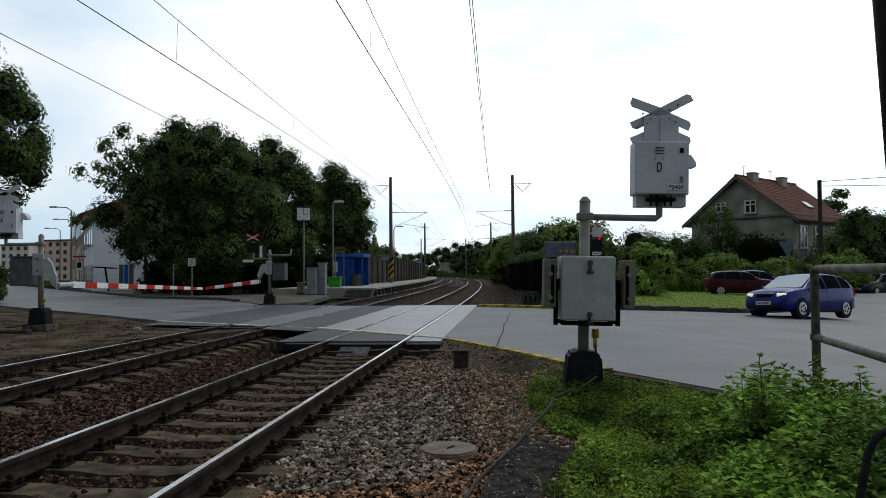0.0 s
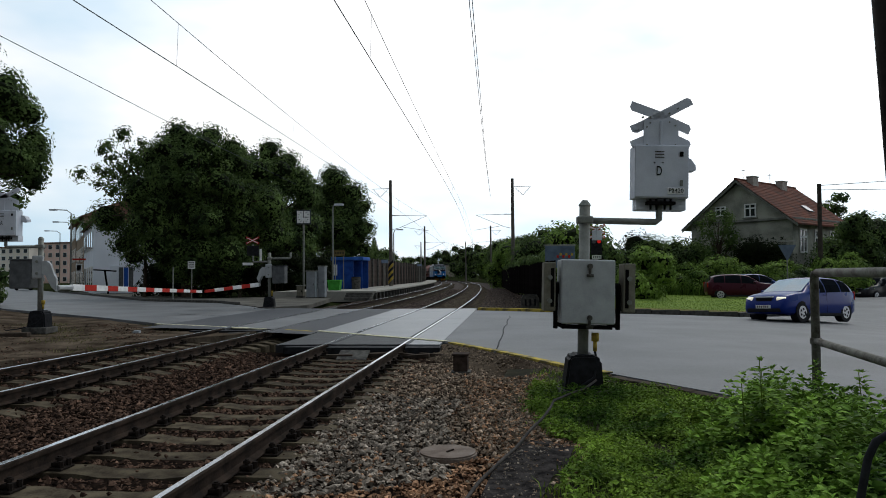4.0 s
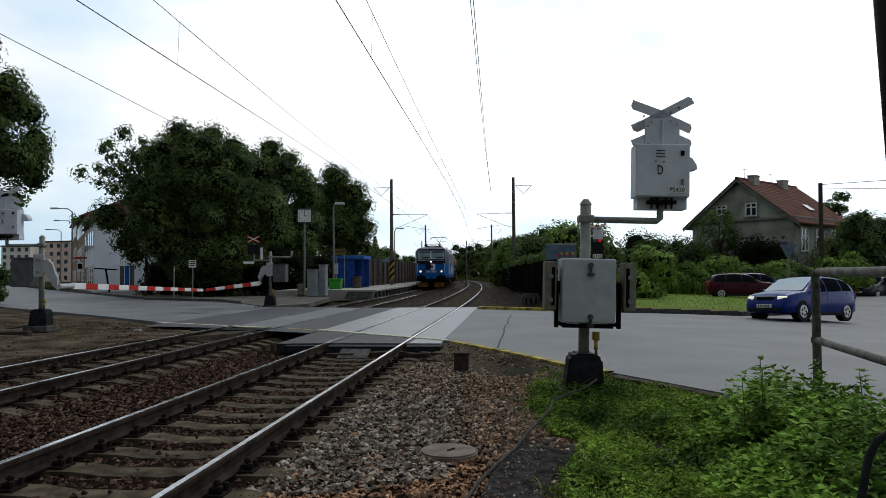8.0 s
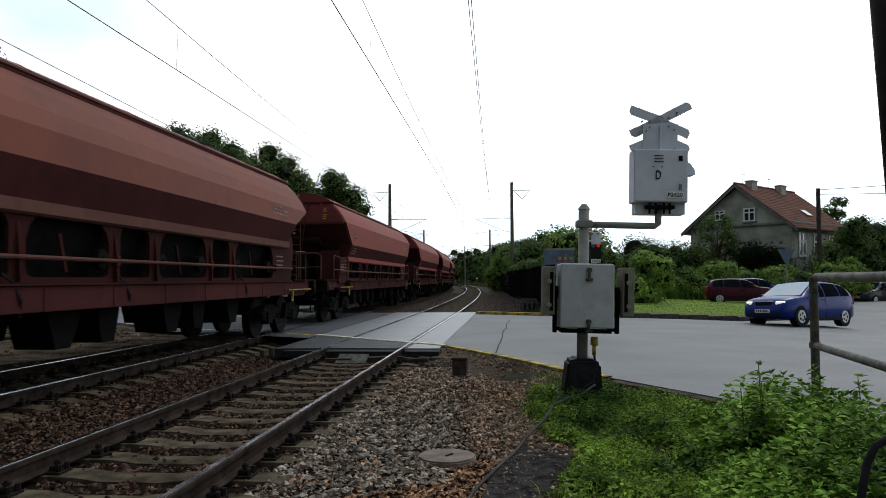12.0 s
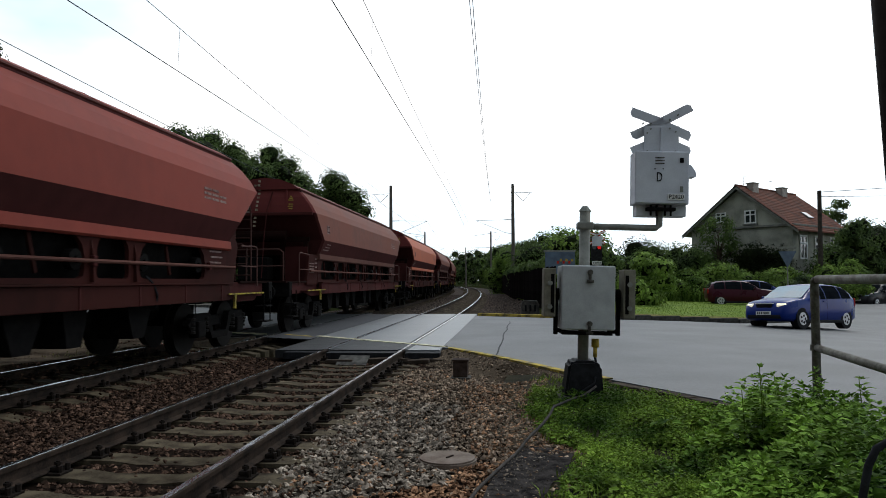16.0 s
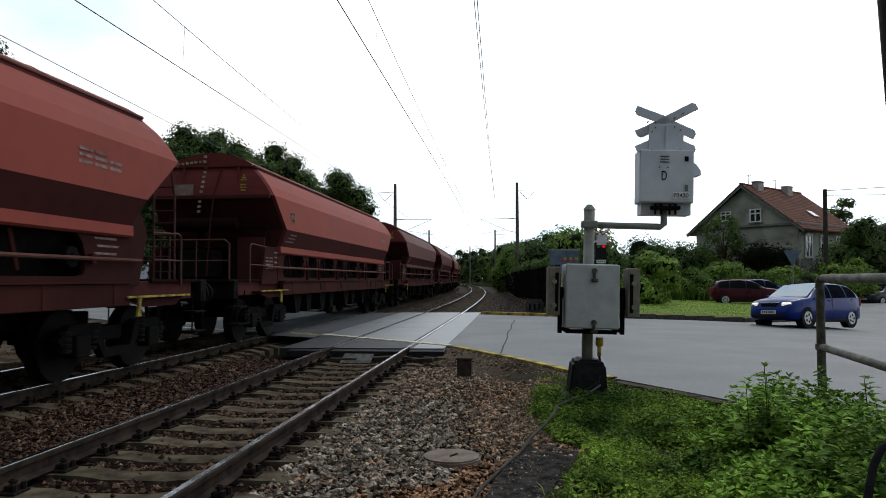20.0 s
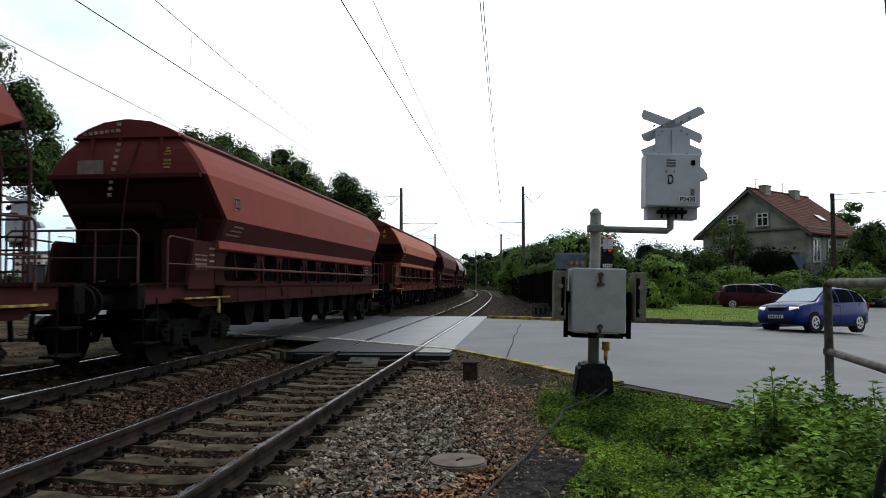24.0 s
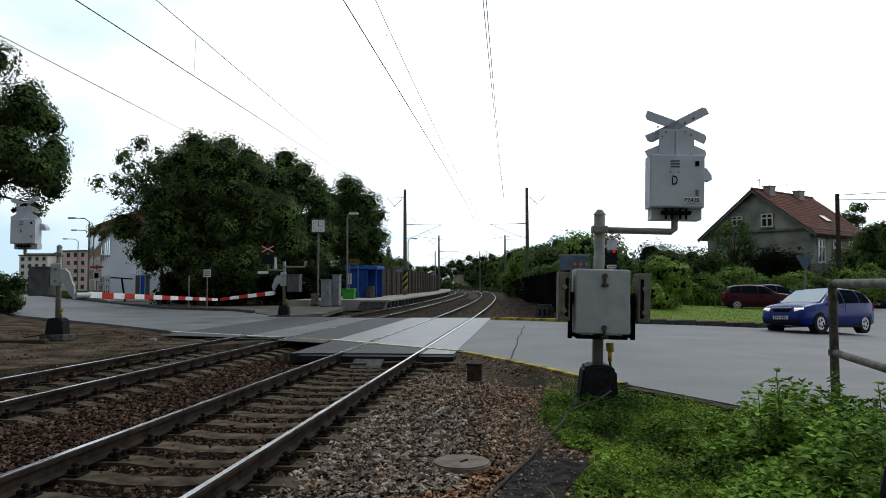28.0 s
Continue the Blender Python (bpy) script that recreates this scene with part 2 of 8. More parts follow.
def tube(bm, pts, r, seg=8, r2=None, cap=True):
    """A round bar along points, tapering from r to r2."""
    pts = [Vector(p) for p in pts]
    r2 = r if r2 is None else r2
    rings = []
    for i, p in enumerate(pts):
        d = (pts[min(i + 1, len(pts) - 1)] - pts[max(i - 1, 0)]).normalized()
        a = d.orthogonal().normalized() if i == 0 else (a - d * a.dot(d)).normalized()
        b = d.cross(a)
        rad = r + (r2 - r) * i / max(1, len(pts) - 1)
        rings.append([bm.verts.new(p + (a * math.cos(k * math.tau / seg) + b * math.sin(k * math.tau / seg)) * rad) for k in range(seg)])
    for q, w in zip(rings, rings[1:]):
        for k in range(seg):
            bm.faces.new((q[k], q[(k + 1) % seg], w[(k + 1) % seg], w[k]))
    if cap:
        bm.faces.new(rings[0][::-1])
        bm.faces.new(rings[-1])
    return bm


def prism(bm, outline, y0, y1, axis="y"):
    """An outline in (x, z) pushed from y0 to y1 (axis y), or in (y, z) pushed along x, or (x, y) along z."""
    def at(p, q):
        return {"y": (p[0], q, p[1]), "x": (q, p[0], p[1]), "z": (p[0], p[1], q)}[axis]
    a = [bm.verts.new(at(p, y0)) for p in outline]
    b = [bm.verts.new(at(p, y1)) for p in outline]
    bm.faces.new(a)
    bm.faces.new(b[::-1])
    for i in range(len(a)):
        j = (i + 1) % len(a)
        bm.faces.new((a[j], a[i], b[i], b[j]))
    return bm


def B():
    return bmesh.new()


def arc(cx, cz, r, a0, a1, n):
    return [(cx + r * math.cos(radians(a0 + (a1 - a0) * i / n)), cz + r * math.sin(radians(a0 + (a1 - a0) * i / n))) for i in range(n + 1)]


def words(text, size, parent, material, m, name="lettering", depth=0.002):
    """Raised lettering in the built-in font, turned into a mesh."""
    cu = bpy.data.curves.new(name, "FONT")
    cu.body, cu.size, cu.align_x, cu.align_y, cu.extrude = text, size, "CENTER", "CENTER", depth
    tmp = bpy.data.objects.new(name, cu)
    me = bpy.data.meshes.new_from_object(tmp)
    bpy.data.objects.remove(tmp)
    me.materials.clear()
    me.materials.append(material)
    ob = new(name, me)
    ob.parent = parent
    ob.matrix_local = m
    return ob


# ---- the line of the track ----
TH, LINE_X, TRACK_GAP, BEND_AT, RADIUS, EASE = 0.0975, -2.893, 3.823, 12.08, 1085.0, 23.27


def line(s):
    """Place and heading of the near track's centre line, s metres along it; behind the camera it goes straight on."""
    if s <= BEND_AT:
        return LINE_X + math.sin(TH) * s, math.cos(TH) * s, TH
    x, y, hd, u = LINE_X + math.sin(TH) * BEND_AT, math.cos(TH) * BEND_AT, TH, BEND_AT
    i = min(int((s - BEND_AT) / 2.0), len(LINE) - 1)
    x, y, hd = LINE[i]
    d = s - BEND_AT - 2.0 * i
    return x + math.sin(hd) * d, y + math.cos(hd) * d, hd


LINE = [(LINE_X + math.sin(TH) * BEND_AT, math.cos(TH) * BEND_AT, TH)]
for _i in range(480):
    _x, _y, _h = LINE[-1]
    _k = min(1.0, (_i * 2.0 + 1.0) / EASE) / RADIUS + (0.000415 if _i >= 44 else 0.0)
    _h -= _k
    LINE.append((_x + math.sin(_h) * 2.0, _y + math.cos(_h) * 2.0, _h - _k))


def beside(s, off, z=0.0):
    x, y, hd = line(s)
    return Vector((x + off * math.cos(hd), y - off * math.sin(hd), z))


def on_line(s, off=0.0, z=0.0):
    """The pose of a thing on the track: its y axis points along the line."""
    x, y, hd = line(s)
    return pose(*beside(s, off, z), 0, 0, -math.degrees(hd))


def road_z(x, y):
    """The road falls away beside the crossing hump."""
    u = max(0.0, min(x, 18.0) - 2.0)
    fade = 1.0 - 0.65 * max(0.0, min(1.0, (y - 27.0) / 14.0))
    return -0.0031 * u * u * fade


# ---- ground, road, verges ----
def sheet(name, outline, zf, material, lift=0.0, thick=0.0, cuts=(), parent=None, label=""):
    """A paved or grassy sheet with the outline given, laid over the height function; thick: its skirt goes down so far."""
    bm = B()
    vs = [bm.verts.new((x, y, 0)) for x, y in outline]
    bm.faces.new(vs)
    for ax, lo, hi, step in cuts:
        q = lo
        while q < hi:
            co = (q, 0, 0) if ax == "x" else (0, q, 0)
            no = (1, 0, 0) if ax == "x" else (0, 1, 0)
            bmesh.ops.bisect_plane(bm, geom=bm.verts[:] + bm.edges[:] + bm.faces[:], plane_co=co, plane_no=no)
            q += step
    bmesh.ops.triangulate(bm, faces=bm.faces[:])
    if thick:
        rim = [e for e in bm.edges if e.is_boundary]
        got = bmesh.ops.extrude_edge_only(bm, edges=rim)
        low = {v for v in got["geom"] if isinstance(v, bmesh.types.BMVert)}
    else:
        low = set()
    for v in bm.verts:
        v.co.z = zf(v.co.x, v.co.y) + lift - (thick if v in low else 0)
    me = bpy.data.meshes.new(name)
    bm.normal_update()
    bm.to_mesh(me)
    bm.free()
    return part(name, me, material, parent, label)


def near_line(x, y):
    """1 in the cutting of the tracks, 0 away from them."""
    if y < -60 or y > 300:
        return 0.0
    o = x - line(y)[0]
    return 1.0 if -7.5 < o < 5.5 else max(0.0, 1 - max(-7.5 - o, o - 5.5) / 2.0)


def ground_z(x, y):
    near = max(0.0, 1.0 - math.hypot(x, y - 4) / 14.0)
    return road_z(x, y) - 0.16 - 0.05 * near - 0.3 * near_line(x, y) + 0.02 * math.sin(x * 0.9) * math.cos(y * 0.7)


_far = [60, 80, 120, 200, 350, 600, 1000, 1600]
_ax = sorted([-v for v in _far] + list(range(-56, 57, 2))  + _far)
bm = B()
_g = [[bm.verts.new((x, y, ground_z(x, y))) for x in _ax] for y in _ax]
for _r, _q in zip(_g, _g[1:]):
    for i in range(len(_ax) - 1):
        bm.faces.new((_r[i], _r[i + 1], _q[i + 1], _q[i]))
tagged(part("ground", bm, M_MEADOW), "rough grassy earth round the level crossing", "ground", kind="structure")

NEAR_EDGE = [(-8.1, 20.8), (-4.4, 18.4), (-2.2, 16.4), (0.12, 14.24), (1.0, 12.4), (1.74, 10.5), (2.23, 9.6), (3.08, 7.9), (3.6, 5.6)]


def verge_z(x, y):
    """The near verge meets the road flush and falls towards the gravel."""
    d = 9.0
    for (x0, y0), (x1, y1) in zip(NEAR_EDGE[2:], NEAR_EDGE[3:] + [(5.0, 2.5)]):
        k = max(0.0, min(1.0, ((x - x0) * (x1 - x0) + (y - y0) * (y1 - y0)) / ((x1 - x0) ** 2 + (y1 - y0) ** 2)))
        d = min(d, math.hypot(x - x0 - k * (x1 - x0), y - y0 - k * (y1 - y0)))
    return -0.035 - 0.145 * min(1.0, d / 1.6) + 0.012 * math.sin(3 * x + 2 * y)


FAR_EDGE = [(24, 50), (19, 37), (15.0, 30), (12.2, 27.0), (10.3, 25.2), (6.2, 25.0), (3.64, 25.6), (1.27, 27.2), (-1.9, 28.6), (-7.4, 30.2), (-9.6, 34.2), (-11.2, 36.9), (-16.5, 40.6), (-37, 69.6), (-78, 128)]
ROAD = NEAR_EDGE + [(5.0, 2.5), (10, -6), (34, -44), (80, -44), (80, 50)] + FAR_EDGE + [(-88, 122), (-41, 62), (-20.0, 32.7), (-11.4, 24.3)]
road = sheet("road", ROAD, road_z, M_ASPHALT, -0.012, 0.1, [("x", 2.5, 20, 1.5), ("y", 24, 44, 2.0)])
tagged(road, "worn grey asphalt road crossing the tracks and widening", "road", kind="structure")


def crack(name, pts, w):
    bm = B()
    for (x0, y0), (x1, y1) in zip(pts, pts[1:]):
        d = Vector((x1 - x0, y1 - y0, 0)).normalized()
        n = Vector((-d.y, d.x, 0)) * w / 2
        z = road_z(x0, y0) - 0.007
        a, b = Vector((x0, y0, z)), Vector((x1, y1, z))
        bm.faces.new([bm.verts.new(p) for p in (a + n, a - n, b - n, b + n)])
    return part(name, bm, M_BLACK, road, "tar-filled crack in the asphalt")


random.seed(3)
crack("crack", [(0.88 + 0.115 * i + random.uniform(-0.03, 0.03), 12.3 + i * 1.0) for i in range(12)], 0.03)
crack("crack", [(-9.5 + 1.1 * i, 26 - 0.75 * i + random.uniform(-0.15, 0.15)) for i in range(4)], 0.06)
# darker patches beside the tracks
for o0, o1, s0, s1 in ((-3.0, -1.75, 17.0, 28.6), (-6.9, -4.6, 18.6, 29.8)):
    sheet("asphalt_patch", [tuple(beside(s0, o0).xy), tuple(beside(s0 - 0.6, o1).xy), tuple(beside(s1 - 0.6, o1).xy), tuple(beside(s1, o0).xy)], lambda x, y: -0.006, M_ASPHALT2, parent=road, label="darker asphalt patch")


def strip(name, pts, w, h, material, parent, label="", z0=0.0):
    bm = B()
    rows = []
    for i, p in enumerate(pts):
        a, b = Vector(pts[max(i - 1, 0)]), Vector(pts[min(i + 1, len(pts) - 1)])
        d = (b - a).normalized()
        n = Vector((-d.y, d.x)) * w / 2
        z = road_z(*p) + z0
        rows.append([bm.verts.new((p[0] + n.x, p[1] + n.y, z - 0.03)), bm.verts.new((p[0] + n.x, p[1] + n.y, z + h)), bm.verts.new((p[0] - n.x, p[1] - n.y, z + h)), bm.verts.new((p[0] - n.x, p[1] - n.y, z - 0.03))])
    for q, r in zip(rows, rows[1:]):
        for k in range(3):
            bm.faces.new((q[k], q[k + 1], r[k + 1], r[k]))
    return part(name, bm, material, parent, label)


strip("edge_line", [(-8.2, 20.75), (-6.3, 19.55), (-4.5, 18.35)], 0.13, -0.004, M_PALE, road, "faded yellow edge line")
strip("edge_line", [(-3.9, 18.05), (-3.1, 17.35)], 0.16, -0.004, M_YELLOW, road, "yellow edge line")
strip("edge_line", [(-3.0, 17.45), (-1.9, 16.35), (-0.6, 15.1), (0.05, 14.45)], 0.15, 0.004, M_PALE, road, "faded yellow edge line")
strip("edge_line", [(0.15, 14.2), (0.62, 13.2), (1.0, 12.4), (1.4, 11.4), (1.74, 10.5), (2.2, 9.65)], 0.13, 0.006, M_YELLOW, road, "yellow edge line")


def kerbs(name, pts, w, h, material, label, length=1.0, z0=0.0):
    """A row of kerb stones along a line, each a piece of its own."""
    row = thing(name, label, "kerb", kind="structure")
    me = None
    for (x0, y0), (x1, y1) in zip(pts, pts[1:]):
        d = Vector((x1 - x0, y1 - y0))
        n = max(1, round(d.length / length))
        if me is None:
            bm = box(B(), (0, 0, h / 2 - 0.05), (length * 0.985, w, h + 0.1), 0.012)
            me = mesh_of(bm, "kerb_stone")
            me.materials.append(material)
        for i in range(n):
            t = (i + 0.5) / n
            x, y = x0 + d.x * t, y0 + d.y * t
            ob = new("kerb_stone", me)
            ob.parent = row
            ob.matrix_local = pose(x, y, road_z(x, y) + z0 + random.uniform(-0.006, 0.006), 0, 0, math.degrees(math.atan2(d.y, d.x)) + random.uniform(-0.7, 0.7)) @ Matrix.Diagonal((d.length / n / length, 1, 1, 1))
    return row


kerbs("kerb_1", [(1.35, 27.25), (3.64, 25.75), (4.7, 25.4)], 0.2, 0.085, M_YELLOW, "yellow-painted concrete kerb at the crossing's far side")
kerbs("kerb_2", [(4.75, 25.35), (6.2, 25.2), (10.3, 25.4), (12.2, 27.2), (15.0, 30.2), (19, 37.2), (24, 50)], 0.2, 0.14, M_KERB, "dark stone kerb round the grass island")
kerbs("kerb_3", [(2.2, 9.45), (3.0, 7.75), (3.5, 5.5), (4.9, 2.4)], 0.16, -0.015, mat("earthy_kerb", (0.085, 0.066, 0.05), (0.03, 0.023, 0.018), 0.9, 6, bump=0.4, vary=0.3), "low sunken kerb stones at the near road edge", 0.5)
kerbs("kerb_4", [(-9.7, 34.3), (-11.3, 37.0), (-16.6, 40.8), (-37, 69.8)], 0.2, 0.12, M_KERB, "dark stone kerb below the trees")

# raised lawn behind the far kerb, and the pavement below the trees
sheet("grass_island", [(4.75, 25.5), (6.2, 25.3), (10.25, 25.5), (12.1, 27.3), (14.9, 30.3), (18.9, 37.3), (23.9, 50), (24, 75), (8, 75), (6.4, 45), (5.2, 30)], road_z, M_LAWN, 0.10, 0.3, [("x", 5, 22, 1.5), ("y", 27, 44, 2.0)])
tagged(bpy.data.objects["grass_island"], "short green lawn with a bare trodden edge", "lawn", kind="structure")
sheet("bare_strip", [(4.9, 25.6), (6.2, 25.45), (10.1, 25.65), (11.9, 27.3), (12.2, 28.2), (9, 27.2), (6, 27.6), (5.0, 27.0)], road_z, mat("trodden_earth", (0.22, 0.175, 0.09), (0.10, 0.085, 0.04), 0.95, 2.5, bump=0.5, fine=30, spec=0.0), 0.108, 0, [("x", 5, 13, 1.5)], bpy.data.objects["grass_island"], "bare trodden earth")
sheet("pavement", [(-9.7, 34.45), (-11.3, 37.2), (-16.6, 41.0), (-37, 70.0), (-33, 73), (-15.2, 45.0), (-8.5, 47.5), (-6.6, 43), (-6.2, 33.0), (-7.6, 31.0)], lambda x, y: 0.0, mat("pavement_gravel", (0.13, 0.12, 0.105), (0.06, 0.055, 0.047), 0.9, 0.7, bump=0.5, fine=60), 0, 0.2)
tagged(bpy.data.objects["pavement"], "pale gravelly pavement beside the crossing", "pavement", kind="structure")
sheet("dirt_verge", [(-8.3, 20.6), (-4.6, 18.2), (-6.6, 15.2), (-9.6, 3), (-13, -10), (-30, -10), (-42, 60), (-20.2, 32.5), (-11.5, 24.1)], lambda x, y: -0.07 - 0.03 * math.sin(x * 1.7 + y), M_SOIL, 0, 0.2, [("x", -28, -5, 1.0), ("y", 4, 30, 1.5)])
tagged(bpy.data.objects["dirt_verge"], "bare dirt verge with dry grass beside the track", "verge", kind="structure")
sheet("near_verge", [(0.95, 10.8), (1.6, 10.45), (2.1, 9.4), (2.95, 7.7), (3.45, 5.5), (4.85, 2.4), (9.5, -6.5), (0.5, -8), (0.05, 2.5), (0.3, 3.3), (0.42, 4.2), (0.36, 4.9), (0.55, 5.6), (0.6, 6.3), (0.48, 7.1), (0.66, 7.8), (0.6, 8.5), (0.85, 9.2), (0.8, 10.0)], verge_z, mat("grassy_soil", (0.034, 0.03, 0.017), (0.012, 0.011, 0.007), 0.95, 2.5, bump=0.6, fine=30), 0, 0.2, [("x", 0.5, 5, 0.5), ("y", -2, 11, 0.6)])
tagged(bpy.data.objects["near_verge"], "grassy earth verge below the signal post", "verge", kind="structure")


# earth shoulder that ramps from the gravel up to the road's near edge
bm = B()
_e = [(-4.4, 18.4), (-2.2, 16.4), (0.12, 14.24), (0.6, 13.25), (1.0, 12.4), (1.4, 11.45), (1.74, 10.5), (2.23, 9.6)]
_rows = []
for i, (x, y) in enumerate(_e):
    a, b = Vector(_e[max(0, i - 1)]), Vector(_e[min(len(_e) - 1, i + 1)])
    d = (b - a).normalized()
    n = Vector((d.y, -d.x)) * -1
    n = n if n.y < 0 else -n
    _rows.append([bm.verts.new((x - n.x * 0.05 + n.x * q, y - n.y * 0.05 + n.y * q, z + random.uniform(-0.012, 0.012))) for q, z in ((0, -0.022), (0.3, -0.05), (0.6, -0.12), (1.0, -0.225))])
for q, r in zip(_rows[2:], _rows[3:]):
    for k in range(3):
        bm.faces.new((q[k], q[k + 1], r[k + 1], r[k]))
_sr = np.random.default_rng(31)
_co = [[tuple(v.co) for v in r] for r in _rows[2:]]
tagged(part("shoulder", bm, M_SOIL), "dark earth shoulder below the road edge", "verge", kind="structure")


# ---- railway tracks ----
def sweep(bm, profile, off, s0, s1, step):
    n = max(1, round((s1 - s0) / step))
    rows = []
    for i in range(n + 1):
        s = s0 + (s1 - s0) * i / n
        rows.append([bm.verts.new(beside(s, off + px, pz)) for px, pz in profile])
    for q, r in zip(rows, rows[1:]):
        for k in range(len(profile)):
            j = (k + 1) % len(profile)
            bm.faces.new((q[k], q[j], r[j], r[k]))
    bm.faces.new(rows[0])
    bm.faces.new(rows[-1][::-1])
    return bm


RAIL = [(-0.0625, -0.155), (0.0625, -0.155), (0.0625, -0.146), (0.012, -0.126), (0.008, -0.052), (0.033, -0.042), (0.034, -0.012), (0.026, -0.003), (-0.026, -0.003), (-0.034, -0.012), (-0.033, -0.042), (-0.008, -0.052), (-0.012, -0.126), (-0.0625, -0.146)]


def sleeper_mesh():
    bm = B()
    prof = [(-1.3, -0.40), (1.3, -0.40), (1.3, -0.215), (1.05, -0.175), (0.45, -0.175), (0.25, -0.20), (-0.25, -0.20), (-0.45, -0.175), (-1.05, -0.175), (-1.3, -0.215)]
    prism(bm, prof, -0.135, 0.135)
    bmesh.ops.bevel(bm, geom=[e for e in bm.edges if abs(e.verts[0].co.y - e.verts[1].co.y) < 0.01 and min(e.verts[0].co.z, e.verts[1].co.z) > -0.3], offset=0.02, segments=1, affect="EDGES")
    me = mesh_of(bm, "sleeper")
    me.materials.append(M_SLEEPER)
    return me


def fastening_mesh():
    bm = box(B(), (0, 0, -0.165), (0.34, 0.17, 0.018), 0.004)
    for sx in (-1, 1):
        box(bm, (sx * 0.095, 0, -0.135), (0.075, 0.09, 0.03), 0.008)
        tube(bm, [(sx * 0.1, 0, -0.13), (sx * 0.1, 0, -0.075)], 0.017, 6)
        tube(bm, [(sx * 0.1, 0, -0.105), (sx * 0.1, 0, -0.085)], 0.03, 6)
        tube(bm, [(sx * 0.145, 0.05, -0.16), (sx * 0.145, 0.05, -0.105)], 0.02, 6)
        tube(bm, [(sx * 0.145, -0.05, -0.16), (sx * 0.145, -0.05, -0.105)], 0.02, 6)
    me = mesh_of(bm, "fastening")
    me.materials.append(M_CLIP)
    return me


ME_SLEEPER, ME_FAST = sleeper_mesh(), fastening_mesh()
TRACKS = []
for _n, (_off, _end, _lab) in enumerate(((0.0, 13.9, "railway track with polished rails on concrete sleepers"), (-TRACK_GAP, 17.9, "railway track with rusty rails on concrete sleepers"))):
    tr = thing("railway_track", _lab, "railway track", kind="structure")
    TRACKS.append(tr)
    for sx in (-0.7525, 0.7525):
        r = part("rail", sweep(B(), RAIL, _off + sx, -30, 260, 2.0), M_RAILSIDE, tr)
        part("running_surface", sweep(B(), [(-0.024, -0.004), (0.024, -0.004), (0.023, 0.0), (-0.023, 0.0)], _off + sx, -30, 260, 2.0), M_RAILTOP, r, "shiny worn rail head")
    s = 5.639 - 0.5644 * 40
    rest = B()
    while s < 130:
        if s < _end:
            ob = new("sleeper", ME_SLEEPER)
            ob.parent = tr
            ob.matrix_local = on_line(s + random.uniform(-0.015, 0.015), _off, random.uniform(-0.008, 0.004)) @ pose(0, 0, 0, 0, 0, random.uniform(-0.6, 0.6))
            for sx in (-0.7525, 0.7525):
                fo = new("fastening", ME_FAST)
                fo.parent = ob
                fo.matrix_local = pose(sx, 0, 0)
        elif s > 29:
            box(rest, beside(s, _off, -0.27), (2.6, 0.26, 0.18), 0, on_line(s).to_3x3())
        s += 0.5644
    tagged(part("far_sleepers", rest, M_SLEEPER, tr), kind="stuff")

# ballast bed under both tracks
_prof = [(-TRACK_GAP - 3.1, -0.5), (-TRACK_GAP - 2.0, -0.23), (-TRACK_GAP, -0.215), (-TRACK_GAP / 2, -0.235), (0, -0.215), (1.6, -0.215), (2.6, -0.225), (3.5, -0.25), (3.9, -0.55)]
M_FARBED = mat("distant_ballast", (0.088, 0.070, 0.060), (0.03, 0.023, 0.02), 0.95, 5, bump=0.9, fine=22, spec=0.02)
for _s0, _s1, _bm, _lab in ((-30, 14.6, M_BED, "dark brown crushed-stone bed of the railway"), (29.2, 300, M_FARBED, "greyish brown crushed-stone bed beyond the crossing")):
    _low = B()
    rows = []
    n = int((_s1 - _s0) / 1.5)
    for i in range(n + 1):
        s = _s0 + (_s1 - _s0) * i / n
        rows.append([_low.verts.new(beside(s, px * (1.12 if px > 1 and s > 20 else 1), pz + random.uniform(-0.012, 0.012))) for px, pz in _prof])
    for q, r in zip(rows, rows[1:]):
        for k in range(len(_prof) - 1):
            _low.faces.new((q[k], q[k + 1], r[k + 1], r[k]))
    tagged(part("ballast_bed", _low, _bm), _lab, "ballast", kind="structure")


def stones(name, pts, sizes, material, label):
    """Loose crushed stones: one flattened, crooked octahedron at each place."""
    rng = np.random.default_rng(len(pts))
    n = len(pts)
    base = np.array([(1, 0, 0), (-1, 0, 0), (0, 1, 0), (0, -1, 0), (0, 0, 1), (0, 0, -1)], float)
    tri = np.array([(0, 2, 4), (2, 1, 4), (1, 3, 4), (3, 0, 4), (2, 0, 5), (1, 2, 5), (3, 1, 5), (0, 3, 5)])
    a = rng.uniform(0, math.tau, n)
    t1 = rng.uniform(-0.7, 0.7, n)
    v = base[None] * (0.55 + 0.6 * rng.random((n, 6, 1)))
    v = v + rng.uniform(-0.22, 0.22, (n, 6, 3))
    v = v * np.stack([sizes, sizes * rng.uniform(0.6, 1, n), sizes * rng.uniform(0.45, 0.8, n)], -1)[:, None]
    y, z = v[..., 1] * np.cos(t1)[:, None] - v[..., 2] * np.sin(t1)[:, None], v[..., 1] * np.sin(t1)[:, None] + v[..., 2] * np.cos(t1)[:, None]
    x = v[..., 0]
    v = np.stack([x * np.cos(a)[:, None] - y * np.sin(a)[:, None], x * np.sin(a)[:, None] + y * np.cos(a)[:, None], z], -1) + np.asarray(pts)[:, None]
    f = (tri[None] + 6 * np.arange(n)[:, None, None]).reshape(-1, 3)
    me = bpy.data.meshes.new(name)
    me.from_pydata(v.reshape(-1, 3).tolist(), [], f.tolist())
    ob = part(name, me, material)
    return tagged(ob, label, "gravel", kind="stuff")


